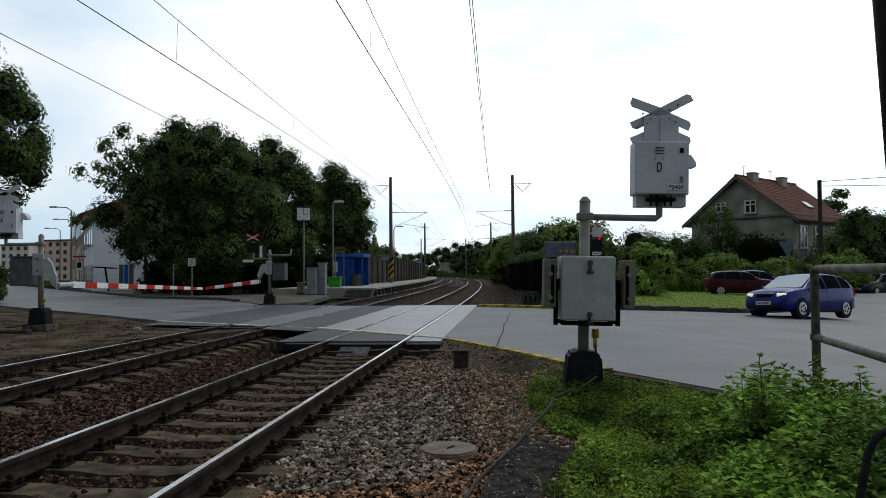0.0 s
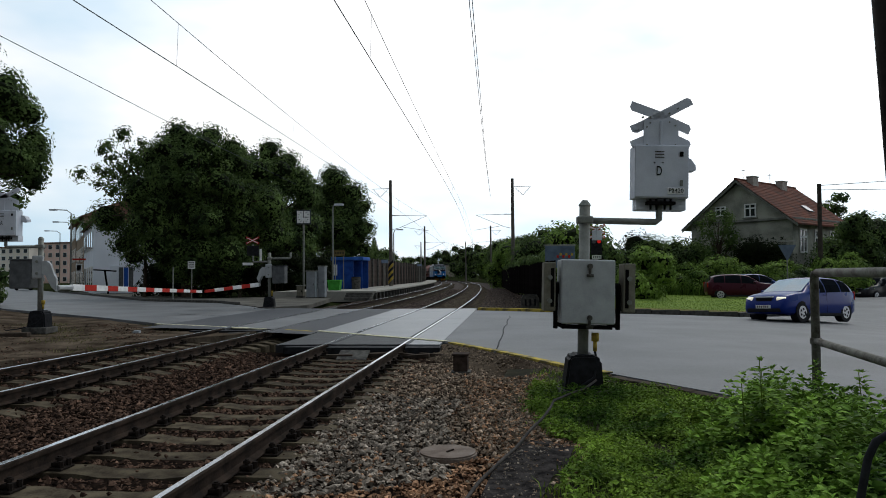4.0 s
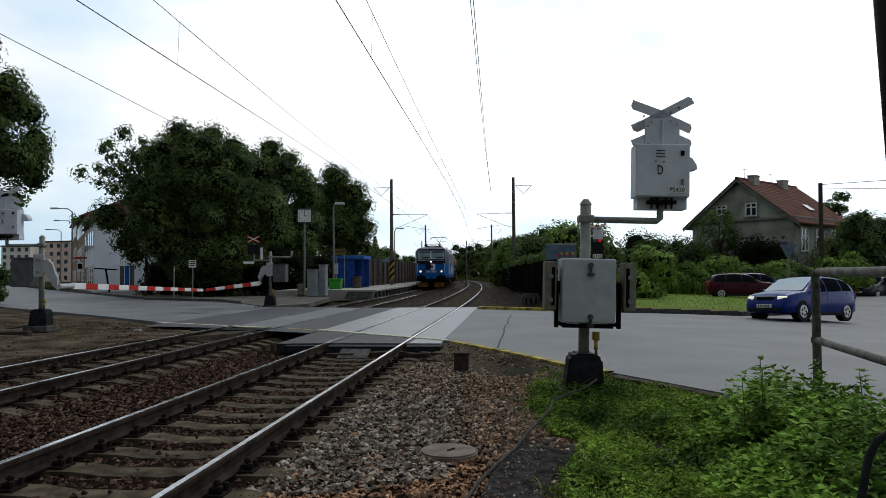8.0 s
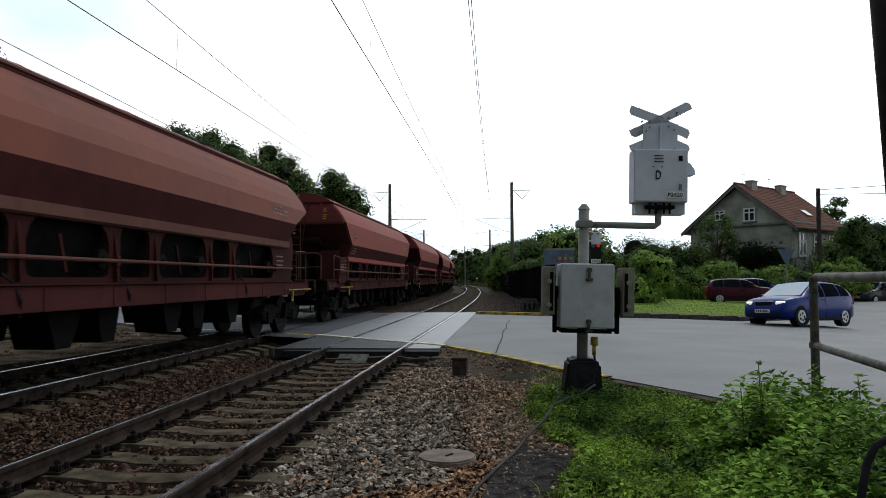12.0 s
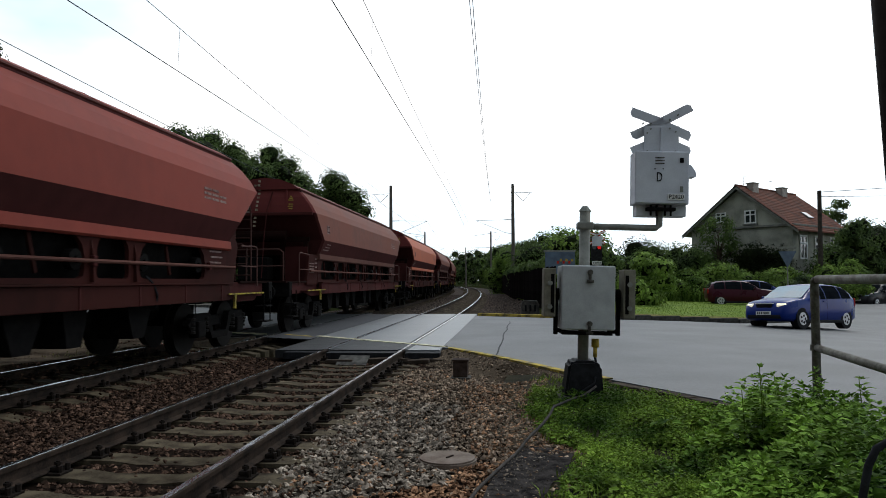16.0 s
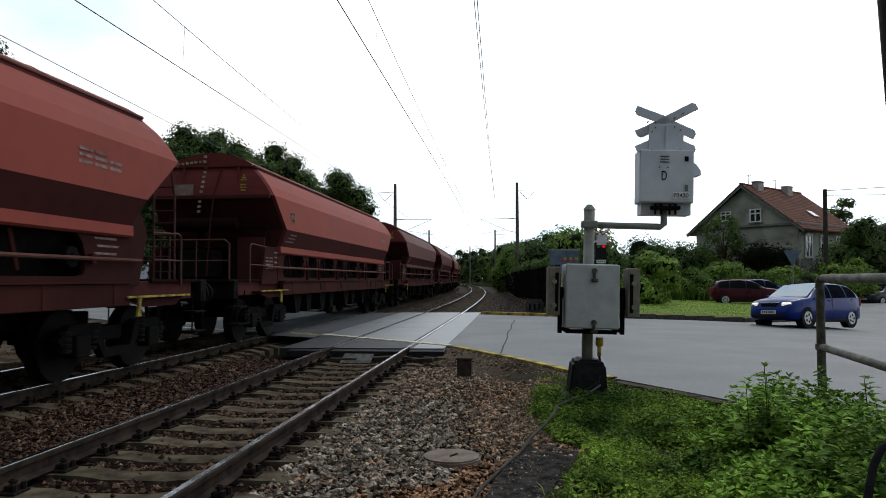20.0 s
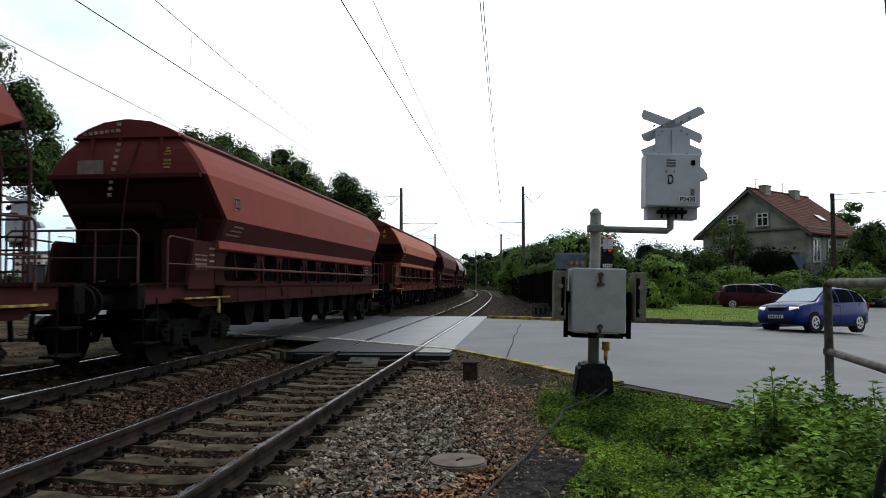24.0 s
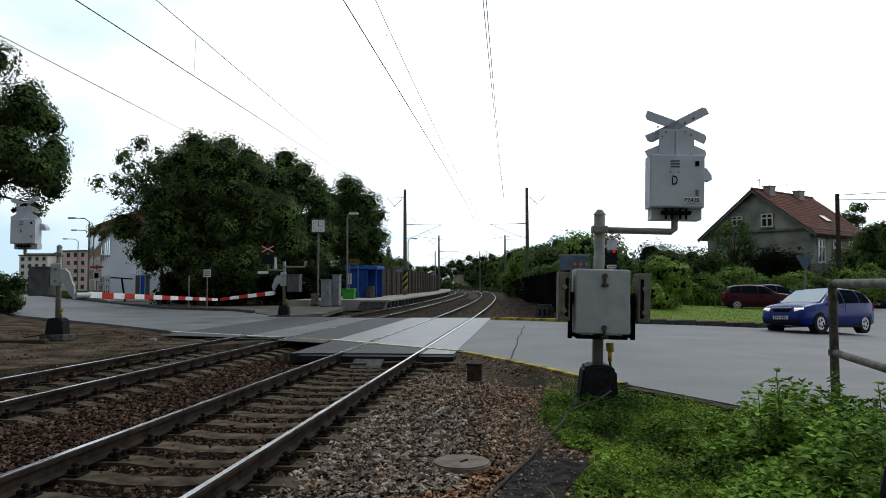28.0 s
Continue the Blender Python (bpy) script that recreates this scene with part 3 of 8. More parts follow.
def scatter(rng, count, s_lo, s_hi, o_lo, o_hi, z, power=1.6):
    u = s_lo + (s_hi - s_lo) * rng.random(count) ** power
    o = rng.uniform(o_lo, o_hi, count)
    return u, o, np.full(count, z)


def place(u, o, z):
    c, s = math.cos(TH), math.sin(TH)
    return np.stack([LINE_X + s * u + c * o, c * u - s * o, z], -1)


_rng = np.random.default_rng(5)
u, o, z = scatter(_rng, 64000, 2.2, 17.8, -TRACK_GAP - 2.2, 1.35, -0.215)
ph = (u - 5.639) / 0.5644
on_sleeper = (np.abs(ph - np.round(ph)) * 0.5644 < 0.14) & ((np.abs(o) < 1.32) | (np.abs(o + TRACK_GAP) < 1.32))
near_rail = np.minimum(np.abs(np.abs(o) - 0.7525), np.abs(np.abs(o + TRACK_GAP) - 0.7525)) < 0.09
keep = (~on_sleeper | (_rng.random(len(u)) < 0.05)) & ~near_rail & ((u < 13.7) | (o < -1.9)) & (u < 13.7 - 0.95 * np.minimum(0, o + 1.6))
z = z + np.where(on_sleeper, 0.035, 0) + _rng.uniform(-0.012, 0.018, len(u))
stones("track_ballast", place(u, o, z)[keep], _rng.uniform(0.017, 0.044, keep.sum()), M_BALLAST, "dark rust-brown crushed stone between the sleepers")
u, o, z = scatter(_rng, 26000, 2.4, 12.6, 1.0, 3.7, -0.205, 1.4)
wob = np.sin(u * 1.3) * 0.15 + np.sin(o * 2.1 + u) * 0.12
mixup = _rng.random(len(u))
grey = (u + wob * 3 < 9.0) & (u + wob * 3 > 5.7) & (o < 2.35 + wob * 1.5) & (mixup < 0.8)
red = ~grey & ((u + wob * 2 < 6.5) & (mixup < 0.9) | (mixup > 0.93))
edge = o < 3.3 + wob - np.maximum(0, u - 8) * 0.1
rest = ~grey & ~red & edge
for nm, sel, mt, lb in (("fresh_ballast", grey & edge, M_BALLAST_GREY, "pale grey crushed stone beside the track"), ("rusty_ballast", red & edge, M_BALLAST_RED, "reddish rusty crushed stone round the manhole"), ("mixed_ballast", rest, mat("mixed_gravel", (0.37, 0.275, 0.20), (0.06, 0.042, 0.030), 0.9, 9, bump=0.3, vary=0.7, island=True), "brown crushed stone beside the track")):
    p = place(u, o, z + _rng.uniform(-0.01, 0.018, len(u)))[sel]
    stones(nm, p, _rng.uniform(0.015, 0.04, len(p)) * (1.15 if nm == "fresh_ballast" else 0.9), mt, lb)

# the same ballast goes on behind, thinner
u, o = _rng.uniform(-14, 2.4, 26000), _rng.uniform(-TRACK_GAP - 2.2, 3.2, 26000)
ph = (u - 5.639) / 0.5644
keep = ~((np.abs(ph - np.round(ph)) * 0.5644 < 0.14) & ((np.abs(o) < 1.32) | (np.abs(o + TRACK_GAP) < 1.32))) & (np.minimum(np.abs(np.abs(o) - 0.7525), np.abs(np.abs(o + TRACK_GAP) - 0.7525)) > 0.09)
for nm, sel, mt in (("track_ballast", keep & (o < 1.4), M_BALLAST), ("mixed_ballast", keep & (o >= 1.4), MATS["mixed_gravel"])):
    stones(nm, place(u, o, -0.205 + _rng.uniform(-0.012, 0.018, len(u)))[sel], _rng.uniform(0.024, 0.055, sel.sum()), mt, "brown crushed stone along the track behind the crossing")

_fu, _fo = 29.3 + 48 * _rng.random(22000) ** 1.5, _rng.uniform(-TRACK_GAP - 2.4, 3.9, 22000)
_fk = np.minimum(np.abs(np.abs(_fo) - 0.7525), np.abs(np.abs(_fo + TRACK_GAP) - 0.7525)) > 0.1
stones("far_ballast", np.array([beside(float(a), float(b), -0.205) for a, b in zip(_fu[_fk], _fo[_fk])]), _rng.uniform(0.03, 0.07, _fk.sum()), mat("greyish_gravel", (0.15, 0.115, 0.095), (0.035, 0.026, 0.022), 0.9, 9, bump=0.3, vary=0.6, island=True), "greyish brown crushed stone beyond the crossing")

# clods and stones on the shoulder, bilinear between its rows
_pts = []
for _ in range(2600):
    i, k, a, b = int(_sr.integers(0, len(_co) - 1)), int(_sr.integers(0, 3)), _sr.random(), _sr.random()
    p, q = Vector(_co[i][k]).lerp(Vector(_co[i + 1][k]), a), Vector(_co[i][k + 1]).lerp(Vector(_co[i + 1][k + 1]), a)
    _pts.append(p.lerp(q, b))
stones("shoulder_stones", np.array([tuple(p) for p in _pts]), 0.008 + 0.035 * _sr.random(2600) ** 2, mat("brown_clods", (0.22, 0.165, 0.12), (0.04, 0.029, 0.021), 0.9, 9, bump=0.3, vary=0.7, island=True, spec=0.0), "loose brown stones on the earth shoulder")

# crossing slabs round the near track, and rail grooves in the road
cross = thing("crossing_panels", "pale concrete slabs of the level crossing round the rails", "crossing panel", kind="structure")
def slab(o0, o1, s0, s1, s2, s3, material, z=-0.002):
    """A crossing slab between two offsets; its near edge runs from s0 to s1, its far edge from s2 to s3."""
    g = 0.005
    out = [tuple(beside(q, o).xy) for q, o in ((s0 + g, o0 + g), (s1 + g, o1 - g), (s3 - g, o1 - g), (s2 - g, o0 + g))]
    return part("slab", prism(B(), out, z - 0.15, z + random.uniform(-0.001, 0.001), "z"), material, cross)


def line_s(o):
    """Where the painted edge line crosses the track, by offset."""
    return 14.67 + (1.52 - o) * 0.818


for o0, o1 in ((-1.72, -0.80), (-0.67, 0.67), (0.80, 1.47)):
    slab(o0, o1, 14.05 - 0.12 * (o0 < -1), 14.05, line_s(o0), line_s(o1), M_DARKSLAB if o0 < 0.5 else M_SLAB, -0.012)
    s = 17.6
    slab(o0, o1, line_s(o0), line_s(o1), s, s, M_SLAB)
    while s < 27.4:
        slab(o0, o1, s, s, s + 2.23, s + 2.23, M_SLAB)
        s += 2.23
# flange grooves are flat dark strips, their shade put into the colour
for _off in (0.0, -TRACK_GAP):
    for sx in (-0.7525, 0.7525):
        part("flange_groove", sweep(B(), [(-0.10, -0.05), (0.10, -0.05), (0.10, -0.0035), (-0.10, -0.0035)], _off + sx, 14.1 if _off == 0 else 18.2, 28.4 if _off == 0 else 30.2, 2.0), M_ASPHALT2, cross, "dark strip along the rail, drawn for the shaded flange groove")
# dark end beams of the crossing and the timber sheets before them
for _off, s, w in ((0.0, 13.86, 3.0), (-TRACK_GAP, 17.98, 2.9)):
    bm = B()
    for o0, o1 in ((-w / 2, -0.84), (-0.66, 0.66), (0.84, w / 2)):
        box(bm, beside(s, _off + (o0 + o1) / 2, -0.10), (o1 - o0, 0.28, 0.13), 0.01, on_line(s).to_3x3() @ pose(0, 0, 0, random.uniform(-3, 3), 0, random.uniform(-2, 2)).to_3x3())
    part("end_beam", bm, M_BLACK, cross, "black crossing end beam")
    part("guard_plate", box(B(), beside(s - 0.55, _off - 0.05, -0.14), (0.55, 0.42, 0.03), 0.004, on_line(s).to_3x3() @ pose(0, 0, 0, 18).to_3x3()), M_KERB, cross, "sloping grey steel guard plate")


# ---- crossing barriers and warning signals ----
def warning_cross(parent, y, z, face, w=0.74):
    """The double X of a crossing with two tracks: arms with chamfered ends, bolts; face: True shows the red-edged white front to -y."""
    def arm(tilt, cz, x0, x1, name="cross_arm"):
        hw = 0.054
        out = [(x0 + 0.035, -hw), (x1, -hw), (x1, hw * 0.35), (x1 - 0.035, hw), (x0, hw), (x0, -hw * 0.35)]
        bm = prism(B(), out, y - 0.006, y + 0.006)
        bmesh.ops.transform(bm, matrix=Matrix.Translation((0, 0, cz)) @ Matrix.Rotation(radians(tilt), 4, "Y"), verts=bm.verts)
        ob = part(name, bm, M_RED if face else M_SIGNBACK, parent)
        if face:
            out2 = [(x0 + 0.04, -hw * 0.55), (x1 - 0.04, -hw * 0.55), (x1 - 0.04, hw * 0.55), (x0 + 0.04, hw * 0.55)]
            bm = prism(B(), out2, y - 0.011, y - 0.007)
            bmesh.ops.transform(bm, matrix=Matrix.Translation((0, 0, cz)) @ Matrix.Rotation(radians(tilt), 4, "Y"), verts=bm.verts)
            part("white_stripe", bm, M_WHITE, ob, "white reflective stripe")
        return ob
    arm(-28, z, -0.38, 0.41)
    arm(20, z - 0.004, -0.39, 0.06)
    for sx in (-1, 1):
        arm(sx * 24, z - 0.02, 0.05 if sx > 0 else -0.385, 0.385 if sx > 0 else -0.05, "cross_arm")
        arm(sx * 24, z - 0.21, 0.05 if sx > 0 else -0.385, 0.385 if sx > 0 else -0.05, "cross_arm")
    part("backing_plate", box(B(), (0, y - 0.014, z - 0.26), (0.42, 0.01, 0.42), 0.003), M_SIGNBACK, parent)
    part("centre_rib", box(B(), (0, y - 0.03, z - 0.24), (0.025, 0.02, 0.34), 0.003), M_SIGNBACK, parent)
    bm = B()
    for bx, bz in ((-0.22, -0.02), (-0.13, -0.02), (-0.13, -0.09), (0.1, 0.03), (0.2, 0.09), (0.1, -0.08), (0.17, -0.12), (0.17, -0.36), (-0.17, -0.14), (-0.17, -0.36)):
        tube(bm, [(bx, y - 0.028, z + bz), (bx, y + 0.01, z + bz)], 0.011, 6)
    pieces("bolt", bm, M_STEEL, parent)


M_DARKGREY = mat("dark_grey_paint", (0.115, 0.117, 0.12), (0.07, 0.071, 0.073), 0.6, 5, bump=0.08)


M_LATCH = mat("worn_latch_steel", (0.12, 0.11, 0.095), (0.05, 0.045, 0.04), 0.5, 20, metal=0.5, bump=0.1)


def crossing_post(m, side, letter, back, boom, label, code="", swing=0.0, light=True):
    """A barrier machine on its post, with the flashing-light box on a bracket. side: +1 bracket to the right, -1 to the left.
    Local -y faces the viewer; boom: world places of its root and tip, or 0; swing: the side of its drive box."""
    t = thing("barrier_machine", label, "level crossing barrier", m, "barrier machines at the crossing")
    post = part("post", tube(B(), [(0, 0, 0.1), (0, 0, 2.29)], 0.066, 16), M_STEEL, t, "grey steel post", True)
    cap = B()
    tube(cap, [(0, 0, 2.27), (0, 0, 2.305), (0, 0, 2.335)], 0.078, 16, 0.03)
    part("post_cap", cap, M_STEEL, post)
    part("collar", box(B(), (0, 0, 2.09), (0.19, 0.19, 0.09), 0.02), M_STEEL, post)
    boot = B()
    prism(boot, [(-0.24, 0), (0.23, 0), (0.2, 0.40), (0.13, 0.46), (-0.13, 0.46), (-0.19, 0.42)], -0.2, 0.2)
    bmesh.ops.bevel(boot, geom=boot.edges[:], offset=0.03, segments=2, affect="EDGES")
    part("boot", boot, M_BLACK, t, "black rubber foot cover")
    part("footing", box(B(), (0, 0, -0.04), (0.62, 0.6, 0.16), 0.03), M_KERB, t, "concrete footing")
    if not boom:
        # drive cabinet
        cab = part("drive_cabinet", box(B(), (0.015, -0.02, 1.215), (0.64, 0.5, 0.77), 0.025), M_GREY, t, "grey painted steel drive cabinet")
        part("cabinet_door", box(B(), (0.015, -0.278, 1.215), (0.615, 0.015, 0.745), 0.006), M_GREY, cab)
        for zz in (1.47, 0.86):
            part("latch", tube(box(box(B(), (0.03, -0.3, zz), (0.03, 0.03, 0.16), 0.006), (0.03, -0.315, zz - 0.06), (0.085, 0.02, 0.035), 0.008), [(0.03, -0.325, zz + 0.05), (0.03, -0.29, zz + 0.05)], 0.032, 10), M_LATCH, cab, "steel latch")
        part("cabinet_rim", box(B(), (0.015, -0.02, 0.785), (0.6, 0.4, 0.03), 0.004), M_DARK, cab)
        # counterweights on their arms
        for sx in (-1, 1):
            arm = B()
            ax = sx * 0.375 + 0.03
            wx = 0.505 if sx > 0 else -0.435
            box(arm, (ax, -0.05, 1.0), (0.05, 0.07, 0.48), 0.008)
            box(arm, (ax - sx * 0.05, -0.05, 0.81), (0.14, 0.07, 0.05), 0.008)
            tube(arm, [(ax - sx * 0.09, 0, 1.25), (ax + sx * 0.03, 0, 1.25)], 0.075, 12)
            part("weight_arm", arm, M_DARK, t, "dark steel counterweight arm")
            w = part("counterweight", box(B(), (wx, -0.08, 1.27), (0.14, 0.32, 0.58), 0.012), M_BEIGE, t, "beige cast counterweight")
            part("weight_slot", box(B(), (wx - sx * 0.03, -0.243, 1.26), (0.04, 0.008, 0.46), 0.002), M_DARK, w)
            for zz in (1.1, 1.38):
                part("weight_bolt", tube(B(), [(wx, -0.27, zz), (wx, -0.2, zz)], 0.03, 8), M_STEEL, w)
    # cable with its yellow gland
    part("cable_gland", tube(tube(B(), [(0.13, -0.1, 0.62), (0.13, -0.1, 0.72)], 0.045, 12), [(0.13, -0.1, 0.5), (0.13, -0.1, 0.62)], 0.025, 10), M_YELLOW_PAINT, t, "yellow cable gland", True)
    part("cable", tube(B(), [(0.13, -0.1, 0.5), (0.15, -0.14, 0.36), (0.1, -0.24, 0.2), (-0.1, -0.3, 0.08), (-0.32, -0.4, 0.02), (-0.5, -0.62, 0.0)], 0.014, 8), M_BLACK, t)
    # bracket and light box
    x = side * 0.90
    br = part("bracket", tube(B(), [(side * 0.06, 0, 2.085), (x - side * 0.04, 0, 2.08), (x, 0, 2.11), (x, 0, 2.33)], 0.04, 12), M_STEEL, t, "bent pipe bracket", True)
    LZ = 0.125
    if light:
        lb = part("light_box", box(B(), (x, 0.03, LZ + 2.56), (0.645, 0.30, 0.645), 0.012), M_SIGNBACK, t, "grey sheet-metal signal box")
        if back:
            part("box_door", box(B(), (x - 0.008, -0.127, LZ + 2.56), (0.615, 0.012, 0.62), 0.006), M_SIGNBACK, lb)
            for k in range(3):
                part("vent_slot", box(B(), (x - 0.03, -0.136, LZ + 2.80 - 0.035 * k), (0.11, 0.008, 0.012), 0.002), M_LATCH, lb)
            part("lock", box(B(), (x + 0.23, -0.138, LZ + 2.77), (0.045, 0.012, 0.06), 0.004), M_DARK, lb, "black lock")
            part("handle", box(B(), (x + 0.23, -0.14, LZ + 2.42), (0.035, 0.02, 0.07), 0.006), M_STEEL, lb)
            for bx in (-0.09, 0.01):
                part("rivet", tube(B(), [(x + bx, -0.14, LZ + 2.665), (x + bx, -0.13, LZ + 2.665)], 0.008, 6), M_DARK, lb)
            if letter:
                words(letter, 0.16, lb, M_LETTER, pose(x - 0.035, -0.138, LZ + 2.56, 90) @ Matrix.Diagonal((0.62, 1, 1, 1)), "letter")
            if code:
                pl = part("number_plate", box(B(), (x + 0.165, -0.138, LZ + 2.325), (0.2, 0.008, 0.075), 0.002), M_WHITE, lb, "white plate with black characters")
                words(code, 0.072, pl, M_LETTER, pose(x + 0.165, -0.146, LZ + 2.325, 90), "plate_lettering")
        part("visor", prism(B(), [(x + 0.32, LZ + 2.78), (x + 0.32, LZ + 2.60), (x + 0.47, LZ + 2.61), (x + 0.465, LZ + 2.67), (x + 0.41, LZ + 2.75)], 0.1, 0.3), M_SIGNBACK, lb, "curved lamp hood")
        hood = B()
        box(hood, (x + 0.02, 0.10, LZ + 2.175), (0.6, 0.22, 0.15), 0.008)
        part("lower_hood", hood, M_SIGNBACK, lb)
        br2 = B()
        for bx in (-0.12, -0.05, 0.05, 0.12):
            tube(br2, [(x + bx, -0.07, LZ + 2.1), (x + bx, -0.07, LZ + 2.23)], 0.013, 6)
        box(br2, (x, -0.06, LZ + 2.18), (0.34, 0.12, 0.04), 0.005)
        part("mounting", br2, M_DARK, lb)
        cross_holder = new("warning_cross")
        cross_holder.parent = t
        cross_holder.matrix_local = pose(x, 0, 0)
        cx = part("cross_plate", box(B(), (0, -0.03, LZ + 3.05), (0.07, 0.02, 0.4), 0.003), M_SIGNBACK, None)
        cx.parent = t
        cx.matrix_local = pose(x, 0, 0)
        bpy.data.objects.remove(cross_holder)
        warning_cross(cx, -0.05, LZ + 3.25, not back)
    if boom:
        # seen along its axis: drive box behind the post, its shadow side put into dark paint; pale pivot plate, curved
        # arm, striped boom
        k = swing
        part("drive_cabinet", box(B(), (k * 0.42, 0.1, 1.38), (0.52, 0.62, 0.72), 0.03), M_DARKGREY, t, "grey steel drive box, shadow side put into its dark paint")
        part("cabinet_lid", box(B(), (k * 0.42, 0.1, 1.755), (0.56, 0.66, 0.03), 0.008), M_DARKGREY, t)
        pv = part("pivot_plate", box(B(), (0, -0.13, 1.56), (0.28, 0.08, 0.58), 0.03), M_GREY, t, "pale grey pivot plate")
        for zz in (1.40, 1.70):
            part("pivot_bolt", tube(B(), [(0.0, -0.2, zz), (0.0, -0.16, zz)], 0.035, 8), M_STEEL, pv)
        root, tip = (m.inverted() @ Vector(q) for q in boom)
        rx = root.x
        arm = prism(B(), [(-k * 0.12, 1.36), (-k * 0.12, 1.72), (-k * 0.26, 1.72), (-k * 0.36, 1.62), (-k * 0.42, 1.40), (-k * 0.5, 1.27), (rx, root.z + 0.09), (rx, root.z - 0.09), (-k * 0.5, root.z - 0.09), (-k * 0.38, 1.04), (-k * 0.3, 1.2), (-k * 0.24, 1.36)], -0.2, -0.1)
        bmesh.ops.bevel(arm, geom=arm.edges[:], offset=0.012, segments=1, affect="EDGES")
        part("boom_arm", arm, M_GREY, t, "curved grey boom arm")
        part("boom_socket", tube(B(), [(rx, -0.15, root.z), root], 0.07, 10), M_GREY, t)
        way = tip - root
        n = max(6, int(way.length / 0.62))
        rot = way.to_track_quat("Y", "Z").to_matrix()
        for i in range(n):
            c = root + way * ((i + 0.5) / n)
            tap = 0.17 - 0.07 * i / n
            part("boom_stripe", box(B(), c, (0.07, way.length / n - 0.001, tap), 0.008, rot), M_WHITE if i % 2 == 0 else M_RED, t, "white boom section" if i % 2 == 0 else "red reflective boom section")
    return t


crossing_post(pose(1.69, 8.87, -0.12, 0, 1.6, -3), 1, "D", True, 0, "grey barrier machine and signal box on a post", "P2420")
crossing_post(pose(-10.25, 18.45, 0.04, 0, 0, 0), -1, "A", True, ((-9.75, 19.0, 1.07), (-9.5, 28.5, 0.75)), "grey barrier machine with a lowered red-white boom", "", -1)
crossing_post(pose(-7.35, 30.7, 0.0, 0, 0, 0), 1, "", True, ((-7.75, 30.4, 0.98), (-9.4, 28.6, 0.75)), "grey barrier machine with a short lowered red-white boom", "", 1, light=False)
far_sign = thing("warning_signal", "red-white crossing signal with a lit red lamp", "level crossing signal", pose(6.6, 31.0, -0.08))
part("post", tube(B(), [(0, 0.1, 0), (0, 0.1, 3.4)], 0.07, 12), M_STEEL, far_sign)
part("lamp_board", box(B(), (0, 0, 2.62), (0.46, 0.12, 0.8), 0.03), M_BLACK, far_sign, "black lamp board")
M_REDLAMP = mat("lit_red_lamp", (1.0, 0.03, 0.02), (0.9, 0.02, 0.02), 0.3, 5, bump=0, emit=0.2)
part("red_lamp", tube(B(), [(0.1, -0.1, 2.78), (0.1, -0.05, 2.78)], 0.075, 14), M_REDLAMP, far_sign, "lit red lamp")
part("dark_lamp", tube(B(), [(-0.12, -0.1, 2.78), (-0.12, -0.05, 2.78)], 0.09, 14), M_GLASS, far_sign)
part("sign_plate", box(B(), (0, -0.02, 2.12), (0.4, 0.02, 0.14), 0.004), M_WHITE, far_sign, "white plate with unreadable dark marks")
for k in range(4):
    part("mark", box(B(), (-0.13 + 0.09 * k, -0.034, 2.12), (0.05, 0.004, 0.06)), M_LETTER, far_sign)
warning_cross(far_sign, -0.12, 3.3, True)
# the front of the far signal by the second boom
small_sign = thing("warning_signal", "small red-white crossing cross with dark lamp board", "level crossing signal", pose(-8.1, 30.9, 0.0))
part("bracket", tube(B(), [(0.75, -0.1, 1.95), (0.05, -0.1, 1.95), (0.0, 0.0, 2.0), (0.0, 0.0, 2.7)], 0.035, 8), M_STEEL, small_sign)
part("lamp_board", box(B(), (0.0, -0.02, 2.42), (0.5, 0.06, 0.42), 0.02), M_BLACK, small_sign)
part("white_board", box(B(), (0.34, -0.05, 2.25), (0.1, 0.03, 0.5), 0.005), M_WHITE, small_sign)
part("plate", box(B(), (-0.2, -0.08, 1.86), (0.45, 0.03, 0.11), 0.004), M_WHITE, small_sign)
for tl in (-26, 26):
    bm = B()
    box(bm, (0, 0, 0), (0.62, 0.012, 0.085), 0.003)
    bmesh.ops.transform(bm, matrix=Matrix.Translation((0, -0.09 - 0.002 * (tl > 0), 2.86)) @ Matrix.Rotation(radians(tl), 4, "Y"), verts=bm.verts)
    part("cross_arm", bm, M_RED, small_sign, "red-edged cross arm")
    bm = B()
    box(bm, (0, 0, 0), (0.54, 0.004, 0.03))
    bmesh.ops.transform(bm, matrix=Matrix.Translation((0, -0.105 - 0.004 * (tl > 0), 2.86)) @ Matrix.Rotation(radians(tl), 4, "Y"), verts=bm.verts)
    part("white_stripe", bm, M_WHITE, small_sign)


